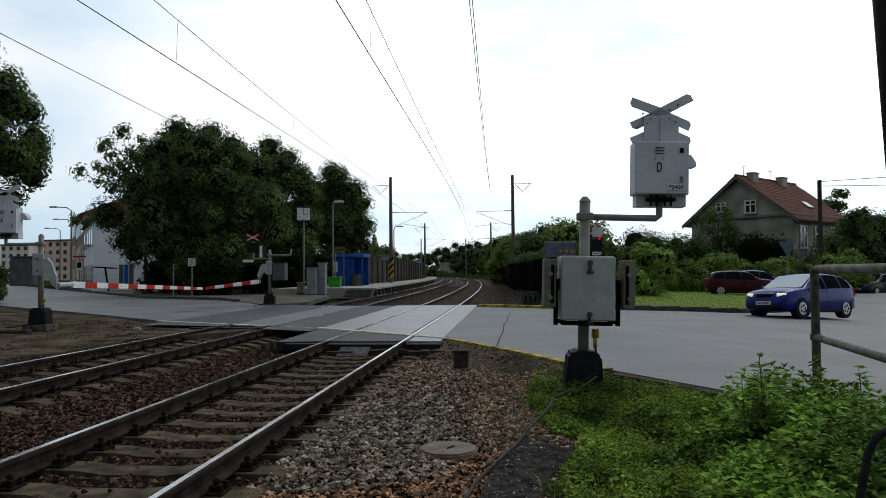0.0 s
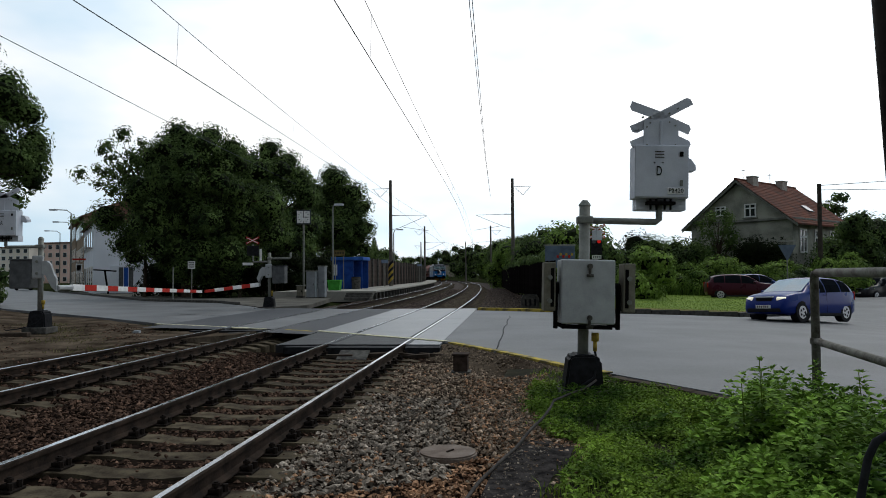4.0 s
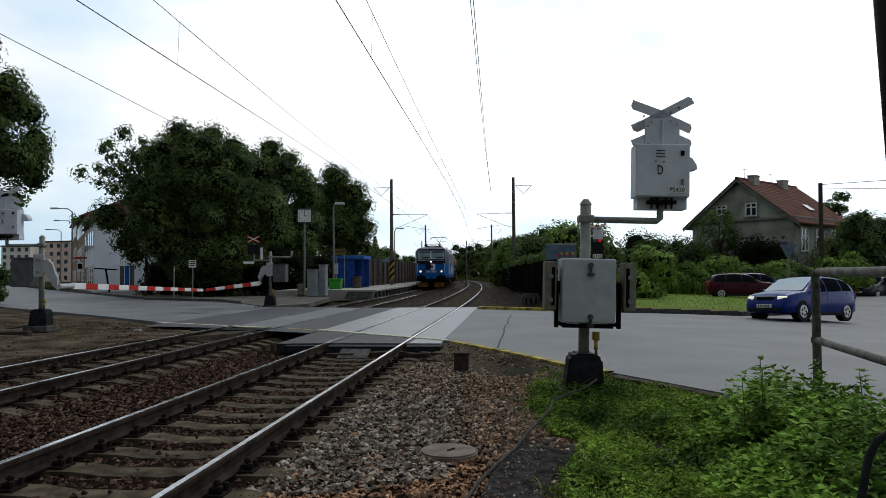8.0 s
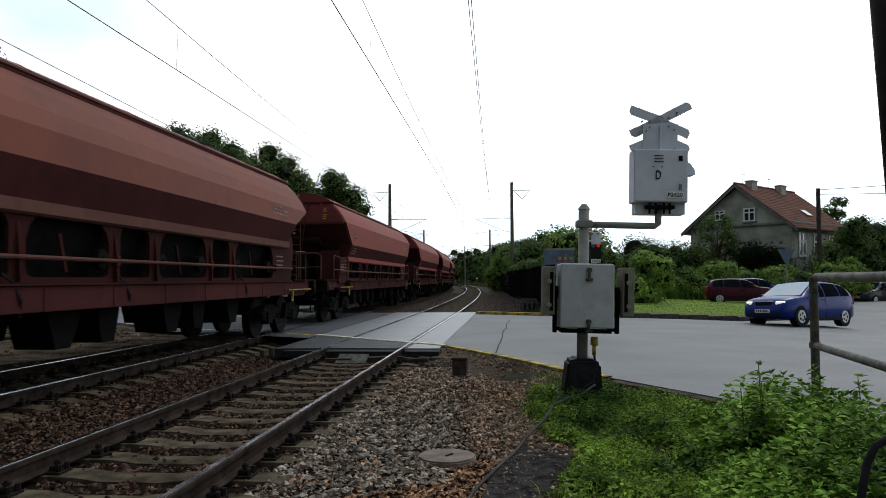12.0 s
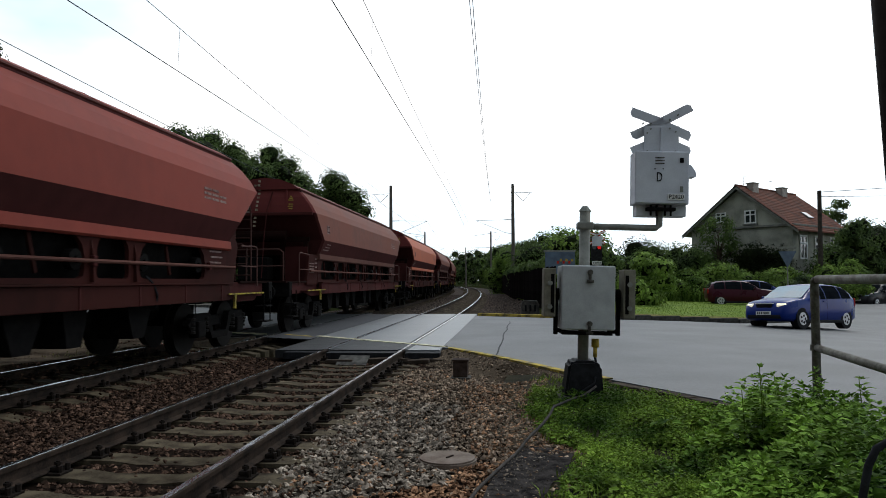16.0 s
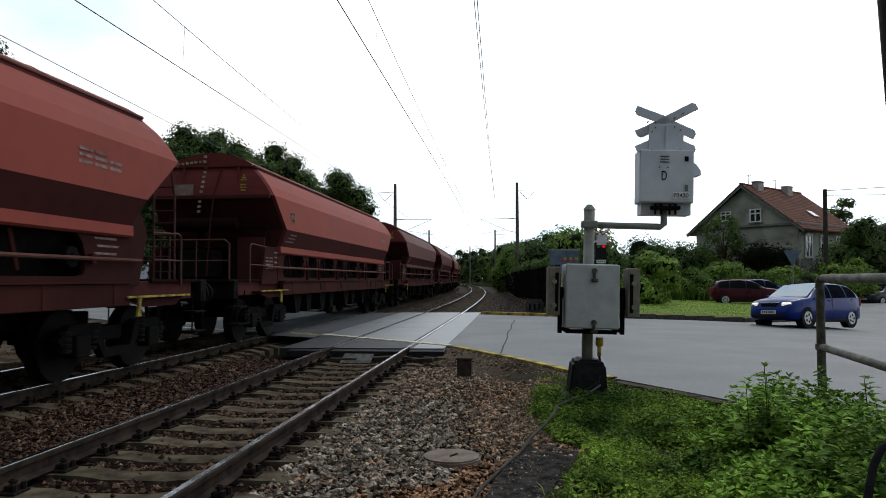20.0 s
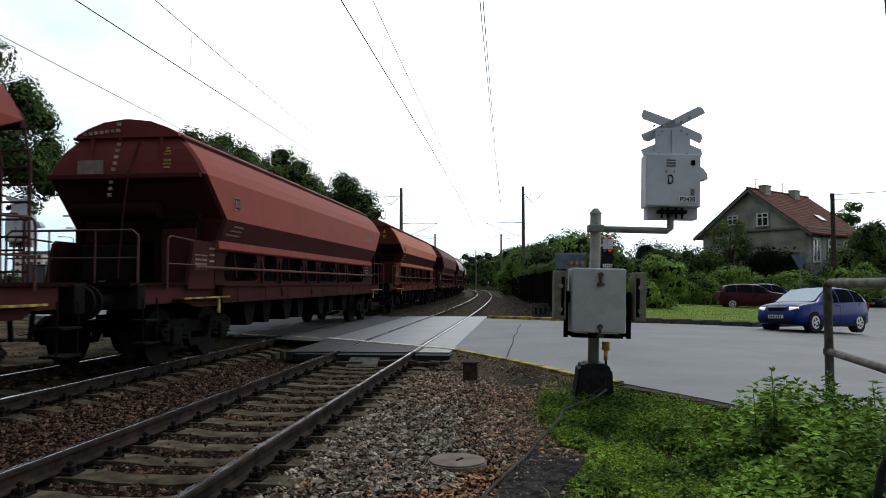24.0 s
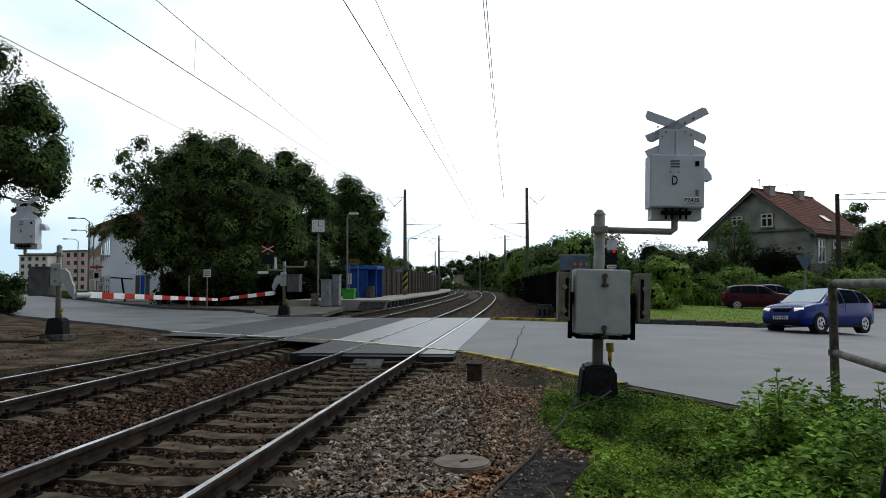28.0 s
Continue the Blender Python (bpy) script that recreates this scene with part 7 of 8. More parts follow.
        part("rail_bar", tube(B(), [(-1.2, sg * (H - 1.25), 1.7), (0.94, sg * (H - 1.25), 1.7)], 0.013, 6), M_RAILING, t)
        if sg > 0:
            ld = B()
            for dx in (0.72, 1.08):
                tube(ld, [(dx, 8.28, 1.30), (dx, 8.26, 2.7), (dx, 8.1, 3.2), (dx * 0.85, 7.55, 3.75)], 0.02, 6)
            for k in range(8):
                tube(ld, [(0.72, 8.275, 1.45 + 0.2 * k), (1.08, 8.275, 1.45 + 0.2 * k)], 0.014, 5)
            part("ladder", ld, M_RAILING, t, "slender upright end ladder")
        part("vent_pipe", tube(B(), [(0.22, sg * (top + 0.05), 3.74), (0.12, sg * (mid + 0.10), 3.2), (0.05, sg * (mid + 0.14), 2.4), (0.0, sg * (end + 0.9), 1.4)], 0.016, 6), M_GRIMESHADE, t)
        yb = B()
        for k in range(12):
            z = 4.02 - 0.11 * k
            yy = top + (mid - top) * min(1, (3.80 - z) / 0.68) if z < 3.80 else top + 0.1
            box(yb, (-0.12 - 0.012 * k, sg * (max(yy, 0) + 0.035), z), (0.065, 0.02, 0.055))
        for k in range(6):
            box(yb, (-0.75 + 0.1 * k, sg * (top + 0.10), 3.87 + 0.008 * k), (0.055, 0.02, 0.05))
        part("warning_stripe", yb, stripe, t, "worn warning dashes on the end")
        part("end_plate", box(B(), (-0.62, sg * (mid + 0.015), 3.28), (0.46, 0.02, 0.26), 0.003), mat("dusty_plate", (0.24, 0.19, 0.15), (0.15, 0.11, 0.09), 0.7, 6), t, "blank dusty plate")
        em = B()
        for z, w in ((3.60, 0.04), (3.55, 0.09), (3.50, 0.13), (3.39, 0.12), (3.33, 0.14), (3.27, 0.10)):
            box(em, (0.74, sg * (mid + 0.02 - (z - 3.12) * 0.13), z), (w, 0.02, 0.03))
        part("end_marks", em, M_YELLOW_PAINT, t, "small yellow warning mark")
        part("end_beam", box(B(), (0, sg * (H - 0.72), 1.12), (2.6, 0.22, 0.36), 0.02), M_DARK, t)
        buffers(t, sg * (H - 0.6), sg)
        for sx in (-1, 1):
            st = B()
            for z in (0.45, 0.78):
                box(st, (sx * 1.22, sg * (H - 0.95), z), (0.28, 0.4, 0.03), 0.004)
            for dy in (-0.2, 0.2):
                tube(st, [(sx * 1.3, sg * (H - 0.95) + dy, 0.44), (sx * 1.3, sg * (H - 0.95) + dy, 1.1)], 0.014, 5)
            part("step", st, M_DARK, t)
        bogie(t, sg * 6.6, 0.46, 1.8, M_DARK)
    return t


loco = locomotive()
MAKES = [hopper_wagon(2.06, 2.45, 3.15), hopper_wagon(2.22, 2.66, 3.05)]
DEEP = (1, 5, 9, 16, 18, 20)  # the wagons of the second make
# paint of each wagon from the front: body colour, roof colour
PAINTS = [M_STAINED, M_BROWN, M_OXIDE, M_OXIDE, M_STAINED, M_OXIDE, M_OXIDE, M_BROWN, M_ORANGE, M_BROWN, M_PATCHY, M_OXIDE, M_OXIDE, M_DKBROWN, M_DKBROWN, M_BROWN, M_OXIDE, M_OXIDE, M_ORANGE, M_DKBROWN, M_CHALK, M_CHALK]
NAMES = {"red_oxide": "red-brown", "dusty_brown": "dusty brown", "orange_oxide": "bright orange-red", "dark_brown": "dark brown", "soot_stained_orange": "soot-stained orange-red", "patchy_brown": "patchy brown and red", "chalky_red": "chalk-dusted red"}
train = [(loco, 8.4)]
for i, pm in enumerate(PAINTS):
    make = MAKES[1 if i in DEEP else 0]
    w = make if i < 2 else copy_thing(make, Matrix.Identity(4))
    w["label"] = NAMES[pm.name] + " four-axle hopper wagon with a rounded roof"
    for o in w.children:
        kind = o.name.split(".")[0]
        slots = {"bin": [M_GRIMESHADE, pm, M_ENDSHADE], "roof": [pm, M_ENDSHADE], "end_rib": [M_ENDSHADE], "skirt": [M_SOLE], "gusset": [M_SOLE], "end_gore": [M_SOLE], "warning_stripe": [MATS["worn_stripe_paint"]], "roof_seam": [pm], "bin_flange": [M_FLANGE if pm in (M_DKBROWN, M_BROWN) else pm], "sole_bar": [M_GRIMESHADE if pm in (M_DKBROWN, M_BROWN) else M_SOLE]}.get(kind, [])
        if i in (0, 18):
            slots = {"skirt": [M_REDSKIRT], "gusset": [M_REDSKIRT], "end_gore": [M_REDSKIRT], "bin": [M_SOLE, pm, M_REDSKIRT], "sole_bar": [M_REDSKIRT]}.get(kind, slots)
        if pm is M_CHALK:
            slots = {"skirt": [M_SOLE], "gusset": [M_SOLE], "bin_flange": [M_SOLE], "warning_stripe": [M_YELLOW_PAINT]}.get(kind, slots)
        for k, q in enumerate(slots):
            o.material_slots[k].link = "OBJECT"
            o.material_slots[k].material = q
    if i == len(PAINTS) - 1:
        for nm, x0, z0, x1, z1 in (("hazard_bar", -1.36, 3.06, -0.28, 3.06), ("hazard_bar", -0.16, 4.02, -0.16, 2.86), ("hazard_bar", -0.1, 3.93, 0.42, 3.97)):
            ln = math.hypot(x1 - x0, z1 - z0)
            turn = Matrix.Rotation(-math.atan2(z1 - z0, x1 - x0), 3, "Y")
            hb = part(nm, box(B(), ((x0 + x1) / 2, -7.255, (z0 + z1) / 2), (ln, 0.02, 0.12), 0.002, turn), M_BLACK, w, "black bar with yellow diagonal stripes")
            n = int(ln / 0.15)
            for k in range(n):
                f = (k + 0.5) / n
                st = prism(B(), [(-0.06, -0.056), (0.005, -0.056), (0.06, 0.056), (-0.005, 0.056)], -0.004, 0.004)
                bmesh.ops.transform(st, matrix=Matrix.Translation((x0 + (x1 - x0) * f, -7.268, z0 + (z1 - z0) * f)) @ turn.to_4x4(), verts=st.verts)
                part("stripe", st, M_YELLOW_PAINT, hb)
    train.append((w, 16.8 + WAGON_L * (i + 0.5)))


# ---- platform, fence, station things ----
pf = thing("platform", "low concrete station platform beside the far track", "platform", kind="structure")
bm = B()
for s0 in np.arange(45.0, 150.0, 3.0):
    a = [beside(s, -TRACK_GAP + o, z) for s in (s0, s0 + 3.0) for o, z in ((-1.66, 0.36), (-8.2, 0.36), (-1.66, 0.26), (-1.95, 0.26), (-1.95, -0.3))]
    v = [bm.verts.new(p) for p in a]
    bm.faces.new((v[0], v[5], v[6], v[1]))
    bm.faces.new((v[0], v[2], v[7], v[5]))
    bm.faces.new((v[2], v[3], v[8], v[7]))
    bm.faces.new((v[3], v[4], v[9], v[8]))
a = [bm.verts.new(beside(45.0, -TRACK_GAP + o, z)) for o, z in ((-1.66, 0.36), (-8.2, 0.36), (-8.2, -0.3), (-1.95, -0.3))]
bm.faces.new(a)
part("deck", bm, mat("platform_concrete", (0.34, 0.32, 0.28), (0.22, 0.205, 0.18), 0.9, 1.0, bump=0.2), pf)
me_sup = mesh_of(box(B(), (0, 0, -0.02), (0.2, 0.35, 0.5), 0.02), "edge_support")
me_sup.materials.append(M_KERB)
for s in np.arange(46.0, 110, 1.6):
    ob = new("edge_support", me_sup)
    ob.parent = pf
    ob.matrix_local = on_line(s, -TRACK_GAP - 1.86, 0.0)
for k in range(3):
    part("platform_step", box(B(), beside(44.6 - 0.35 * k, -TRACK_GAP - 2.6, 0.2 - 0.13 * k), (1.6, 0.36, 0.14), 0.01, on_line(33).to_3x3()), M_KERB, pf)
M_PANEL = mat("brown_fence_panel", (0.115, 0.088, 0.076), (0.06, 0.045, 0.04), 0.85, 3, bump=0.25, vary=0.2, spec=0.02)
M_FENCE = mat("dark_fence_wood", (0.015, 0.012, 0.012), (0.007, 0.006, 0.006), 0.9, 4, bump=0.3, vary=0.3, spec=0.0)
fn = thing("platform_fence", "tall brown plank fence behind the platform", "fence", kind="structure")
me_pl = mesh_of(box(B(), (0, 0, 1.25), (0.04, 0.27, 2.5), 0.006), "plank")
me_pl.materials.append(M_PANEL)
me_po = mesh_of(box(B(), (0, 0, 1.3), (0.14, 0.14, 2.6), 0.01), "fence_post")
me_po.materials.append(M_KERB)
for i, s in enumerate(np.arange(58, 134, 0.29)):
    off = -8.95 + 1.35 * min(1.0, (s - 58) / 48)
    ob = new("plank", me_pl)
    ob.parent = fn
    ob.matrix_local = on_line(s, off, 0.3 + random.uniform(-0.03, 0.03))
    if i % 9 == 0:
        ob = new("fence_post", me_po)
        ob.parent = fn
        ob.matrix_local = on_line(s, off + 0.1, 0.3)
rf = thing("line_fence", "dark overgrown board fence along the railway", "fence", kind="structure")
me_pl2 = mesh_of(box(B(), (0, 0, 0.95), (0.05, 0.55, 1.9), 0.006), "board")
me_pl2.materials.append(M_FENCE)
for s in np.arange(28.6, 120, 0.57):
    ob = new("board", me_pl2)
    ob.parent = rf
    ob.matrix_local = on_line(s, 4.5 - 1.3 * min(1, max(0, (s - 29) / 28)), random.uniform(-0.08, 0.02))
iv = thing("fence_creeper", "green creeper hanging over the dark fence", "climbing plant")
_l = []
for s in np.arange(34, 100, 1.6):
    p = beside(float(s), 4.9 - 1.3 * min(1, max(0, (float(s) - 29) / 28)))
    _l.append(((p.x, p.y, 1.98 + random.uniform(-0.1, 0.2)), random.uniform(0.3, 0.5)))
leaves("foliage", _l, 7000, 0.12, M_LEAF, iv, 300)


def cabinet(x, y, z, w, d, h, turn, material, label):
    t = thing("trackside_cabinet", label, "equipment cabinet", pose(x, y, z, 0, 0, turn), "trackside cabinets")
    part("body", box(B(), (0, 0, h / 2), (w, d, h), 0.015), material, t)
    part("roof_lid", box(B(), (0, 0, h + 0.03), (w + 0.08, d + 0.08, 0.06), 0.01), M_STEEL, t)
    part("door", box(B(), (0, -d / 2 - 0.008, h / 2 + 0.05), (w - 0.08, 0.016, h - 0.2), 0.004), material, t)
    part("handle", box(B(), (w * 0.3, -d / 2 - 0.03, h * 0.5), (0.03, 0.03, 0.14), 0.006), M_DARK, t)
    part("plinth", box(B(), (0, 0, -0.05), (w + 0.04, d + 0.04, 0.12), 0.01), M_KERB, t)


M_CABIN = mat("pale_grey_cabinet", (0.26, 0.27, 0.28), (0.18, 0.19, 0.2), 0.55, 3, bump=0.05)
cabinet(-7.95, 44.0, 0.05, 0.55, 0.5, 1.55, -8, M_CABIN, "pale grey steel cabinet beside the clock")
cabinet(-7.38, 44.4, 0.05, 0.42, 0.5, 1.85, -8, M_CABIN, "tall narrow grey steel cabinet")
cabinet(-8.75, 44.55, 0.12, 0.42, 0.3, 0.6, -8, M_BEIGE, "small beige junction box on the clock post")


def station_clock(x, y, z):
    t = thing("station_clock", "square white-faced station clock on a tall pole", "clock", pose(x, y, z, 0, 0, 6))
    part("pole", tube(B(), [(0, 0, 0), (0, 0, 4.5)], 0.06, 12), M_STEEL, t)
    c = part("case", box(B(), (0, 0, 4.95), (0.92, 0.22, 0.9), 0.04), mat("dark_clock_case", (0.05, 0.06, 0.06), (0.03, 0.035, 0.035), 0.5, 4), t, "dark square clock case")
    f = part("face", box(B(), (0, -0.115, 4.95), (0.78, 0.012, 0.76), 0.004), M_WHITE, c, "white clock face")
    tk = B()
    for k in range(12):
        a = k * math.tau / 12
        box(tk, (math.sin(a) * 0.31, -0.124, 4.95 + math.cos(a) * 0.31), (0.03, 0.004, 0.09), 0, Matrix.Rotation(a, 3, "Y"))
    part("hour_marks", tk, M_LETTER, f)
    for ln, a, w in ((0.26, 92, 0.045), (0.33, 2, 0.03)):
        b = B()
        box(b, (0, -0.131, 4.95 + 0), (w, 0.004, ln * 1.1))
        bmesh.ops.transform(b, matrix=Matrix.Translation((0, 0, 4.95)) @ Matrix.Rotation(radians(a), 4, "Y") @ Matrix.Translation((0, 0, ln * 0.45 - 4.95)), verts=b.verts)
        part("pointer", b, M_LETTER, f)


station_clock(-8.65, 45.0, 0.05)
sh = thing("waiting_shelter", "blue waiting shelter on the platform", "shelter", pose(-7.0, 54.6, 0.36, 0, 0, -6) @ Matrix.Diagonal((0.78, 1.0, 0.88, 1.0)))
M_SHELTER = mat("shelter_blue", (0.02, 0.07, 0.30), (0.015, 0.045, 0.2), 0.5, 2, bump=0.04)
part("roof", box(B(), (0.1, 0, 2.55), (3.1, 2.6, 0.28), 0.04), mat("shelter_roof_blue", (0.04, 0.13, 0.42), (0.03, 0.09, 0.3), 0.5, 2), sh)
part("side_wall", box(B(), (-0.4, -1.1, 1.22), (1.9, 0.08, 2.42), 0.01), M_SHELTER, sh)
part("back_wall", box(B(), (-1.35, 0.0, 1.22), (0.08, 2.2, 2.42), 0.01), M_SHELTER, sh)
part("far_wall", box(B(), (0.1, 1.1, 1.22), (2.8, 0.08, 2.42), 0.01), M_SHELTER, sh)
for px in (0.62, 1.45):
    part("column", box(B(), (px, -1.1, 1.22), (0.12, 0.12, 2.42), 0.01), M_SHELTER, sh)
part("bench", box(B(), (-1.0, 0.2, 0.45), (0.45, 1.6, 0.06), 0.01), M_BARK, sh)
part("notice_board", box(B(), (-1.1, -1.17, 1.6), (0.45, 0.04, 0.9), 0.01), M_SIGNBACK, sh, "grey notice board")
lb = thing("litter_bin", "grey concrete litter bin before the shelter", "bin", pose(-6.35, 53.0, 0.36))
part("drum", tube(B(), [(0, 0, 0), (0, 0, 0.85)], 0.32, 16, 0.34), M_KERB, lb)
part("liner", tube(B(), [(0, 0, 0.84), (0, 0, 0.9)], 0.27, 14), M_BLACK, lb)
gb = thing("waste_container", "green plastic wheeled waste container", "bin", pose(-7.25, 48.6, 0.02, 0, 0, -6) @ Matrix.Diagonal((0.8, 0.8, 0.95, 1.0)))
M_GREENP = mat("green_plastic", (0.06, 0.30, 0.045), (0.04, 0.2, 0.03), 0.45, 3, bump=0.03)
part("body", prism(B(), [(-0.42, 0.12), (0.42, 0.12), (0.52, 0.98), (-0.52, 0.98)], -0.38, 0.38), M_GREENP, gb)
part("lid", box(B(), (0, 0, 1.04), (1.1, 0.86, 0.12), 0.04), M_GREENP, gb)
for sx in (-0.35, 0.35):
    part("wheel", tube(B(), [(sx - 0.03, 0.3, 0.1), (sx + 0.03, 0.3, 0.1)], 0.1, 12), M_BLACK, gb)


def street_lamp(x, y, z, h, reach, label, turn=0):
    t = thing("street_lamp", label, "street lamp", pose(x, y, z, 0, 0, turn), "street lamps")
    part("pole", tube(B(), [(0, 0, 0), (0, 0, h * 0.5), (0, 0, h - 0.3), (reach * 0.3, 0, h), (reach, 0, h + 0.05)], 0.075, 10, 0.04), M_STEEL, t)
    part("lamp_head", box(B(), (reach + (0.25 if reach > 0 else -0.25), 0, h + 0.05), (0.7, 0.28, 0.16), 0.06), M_SIGNBACK, t, "grey lamp head")


street_lamp(-7.9, 52.0, 0.1, 6.3, 0.2, "platform lamp on a tall grey pole")
ss = thing("station_sign", "brown station name board on two thin posts", "sign", pose(-7.75, 51.8, 2.75))
for _k in (0.05, 0.65):
    part("post", tube(B(), [(_k, 0.04, -2.8), (_k, 0.04, 0.4)], 0.03, 8), M_STEEL, ss)
part("board", box(B(), (0.35, 0, 0.22), (0.78, 0.04, 0.42), 0.006), mat("brown_board", (0.15, 0.115, 0.05), (0.1, 0.075, 0.035), 0.6, 4), ss)
for _k in range(4):
    part("letter_bar", box(B(), (0.08 + 0.18 * _k, -0.023, 0.22), (0.11, 0.006, 0.1)), M_LETTER, ss)
for _q, _o, _h, _n in ((63.0, -7.6, 2.3, "thin steel post with a grey-blue plate before the fence"), (92.0, -6.9, 2.4, "thin steel post with a grey-blue plate before the fence"), (96.0, -6.9, 4.6, "tall thin steel post before the fence")):
    _p = beside(_q, _o)
    _t = thing("platform_post", _n, "post", pose(_p.x, _p.y, 0.36))
    part("pole", tube(B(), [(0, 0, 0), (0, 0, _h)], 0.04, 8), M_STEEL, _t)
    if _h < 4:
        part("plate", box(B(), (0.02, -0.05, _h - 0.1), (0.6, 0.03, 0.3), 0.004), mat("grey_blue_plate", (0.2, 0.26, 0.34), (0.14, 0.18, 0.25), 0.5, 4), _t)
street_lamp(-5.6, 83.0, 0.36, 6.2, 0.5, "platform lamp before the fence")
street_lamp(-34.2, 66.5, 0.0, 7.6, -1.4, "curved street lamp beside the road")
street_lamp(-44.2, 86.0, 0.0, 8.0, -1.6, "curved street lamp beside the road")
street_lamp(-54.0, 102.0, 0.0, 8.0, -1.6, "curved street lamp beside the road")


# ---- overhead line ----
M_POLE = mat("weathered_mast", (0.15, 0.135, 0.115), (0.09, 0.08, 0.07), 0.85, 4, bump=0.2)
M_WIRE = mat("copper_wire", (0.09, 0.10, 0.11), (0.05, 0.06, 0.065), 0.6, 2, metal=0.4, bump=0)


def mast(s, off, toward, z0, label, stripes=False, h=10.2):
    p = beside(s, off)
    t = thing("catenary_mast", label, "catenary mast", pose(p.x, p.y, z0, 0, 0, -math.degrees(line(s)[2])), "catenary masts")
    H = h - z0
    part("mast", tube(B(), [(0, 0, -0.2), (0, 0, H)], 0.2, 12, 0.13), M_POLE, t)
    ta = B()
    tube(ta, [(0, 0, H - 0.75), (toward * -1.75, 0, H - 0.8)], 0.022, 6)
    part("feeder_arm", ta, M_DARK, t)
    ins = B()
    for q in (-0.25, -1.6):
        tube(ins, [(toward * q, 0, H - 0.85), (toward * -0.95, 0, H - 1.55)], 0.024, 6)
    part("insulator", ins, M_DARK, t, "V-shaped insulators")
    ca = B()
    reach = toward * 3.4
    tube(ca, [(toward * 0.1, 0, 6.9 - z0), (toward * 0.8, 0, 6.9 - z0)], 0.035, 8)
    tube(ca, [(toward * 0.8, 0, 6.9 - z0), (reach, 0, 6.85 - z0)], 0.018, 6)
    tube(ca, [(toward * 0.15, 0, 5.6 - z0), (toward * 0.8, 0, 5.75 - z0), (reach, 0, 6.85 - z0)], 0.018, 6)
    tube(ca, [(toward * 1.2, 0, 5.8 - z0), (reach * 1.05, 0, 5.45 - z0)], 0.014, 6)
    part("cantilever", ca, M_DARK, t)
    if stripes:
        # slanted bands round the foot
        for k in range(6):
            band = tube(B(), [(0, 0, 0.42 + 0.3 * k), (0, 0, 0.72 + 0.3 * k)], 0.235, 12)
            for v in band.verts:
                v.co.z += v.co.x * 1.1
            part("hazard_band", band, M_BLACK if k % 2 else M_YELLOW_PAINT, t)
    return t


mast(67.0, -TRACK_GAP - 3.75, 1, 0.36, "weathered catenary mast with a striped foot on the platform", True)
mast(67.0, 3.75, -1, -0.2, "weathered catenary mast beside the line")
mast(122.0, -TRACK_GAP - 3.6, 1, 0.3, "weathered distant catenary mast along the line", False, 9.6)
mast(122.0, 3.7, -1, -0.2, "weathered distant catenary mast along the line", False, 9.6)
mast(180.0, -TRACK_GAP - 3.6, 1, 0.0, "weathered distant catenary mast along the line", False, 9.6)
mast(180.0, 3.7, -1, -0.2, "weathered distant catenary mast along the line", False, 9.6)


def wire(name, pts, r, label):
    bm = B()
    tube(bm, pts, r, 6)
    return tagged(part(name, bm, M_WIRE), label, "overhead wire")


for off, nm in ((-TRACK_GAP, "far"), (-0.09, "near")):
    for (sa, za), (sb, zb) in (((-2.0, 0.28), (67.0, -0.72)), ((67.0, -0.72), (122.0, 0.1)), ((122, 0.1), (180, -0.6))):
        con = [beside(sa + (sb - sa) * i / 12, off + 0.32 + (za + (zb - za) * i / 12), 5.32) for i in range(13)]
        mes = [beside(sa + (sb - sa) * i / 16, off + 0.35 + (za + (zb - za) * i / 16), 6.85 - 1.03 * 4 * (i / 16) * (1 - i / 16)) for i in range(17)]
        wire("contact_wire", con, 0.0085, "thin contact wire over the %s track" % nm)
        wire("messenger_wire", mes, 0.0065, "sagging messenger wire over the %s track" % nm)
        dr = B()
        for k in range(1, 9):
            f = k / 9
            top = mes[0].lerp(mes[-1], f)
            i = f * 16
            a = mes[int(i)].lerp(mes[min(16, int(i) + 1)], i - int(i))
            i = f * 12
            b = con[int(i)].lerp(con[min(12, int(i) + 1)], i - int(i))
            tube(dr, [a, b], 0.0035, 4)
        tagged(part("dropper", dr, M_WIRE), "droppers between the overhead wires", "overhead wire", kind="stuff")
for dx in (-0.04, 0.04):
    wire("feeder_wire", [(-0.7 + dx, -2.0, 8.9), (0.84 + dx, 19.5, 8.6), (2.6 + dx * 0.5, 43, 8.45), (4.45, 66.5, 8.55)], 0.011, "feeder wire beside the near track")
wire("feeder_wire", [(-14.4, 0, 8.9), (-13.4, 21.8, 8.7), (-12.97, 34.6, 8.7), (-11.4, 67, 8.8)], 0.013, "feeder wire on the far side of the line")
# wooden pole and wires by the house
wp = thing("wooden_pole", "dark wooden utility pole by the house", "utility pole", pose(25.6, 49.0, -0.5))
part("pole", tube(B(), [(0, 0, 0), (0.05, 0, 7.8)], 0.17, 10, 0.13), mat("old_pole_wood", (0.07, 0.058, 0.048), (0.035, 0.03, 0.025), 0.9, 5, bump=0.4), wp)
wire("service_wire", [(25.6, 49, 7.2), (40, 52, 8.3), (60, 56, 10.2)], 0.02, "thin service wire from the pole")
wire("service_wire", [(25.6, 49, 6.9), (40, 52, 7.3), (60, 56, 8.4)], 0.02, "thin service wire from the pole")


# ---- near right: railing, dark post, weeds ----
hr = thing("handrail", "grey painted tubular handrail with rust beside the road", "railing", pose(3.72, 7.25, -0.1))
M_HANDRAIL = mat("worn_rail_paint", (0.17, 0.165, 0.145), (0.06, 0.05, 0.042), 0.6, 9, bump=0.15)
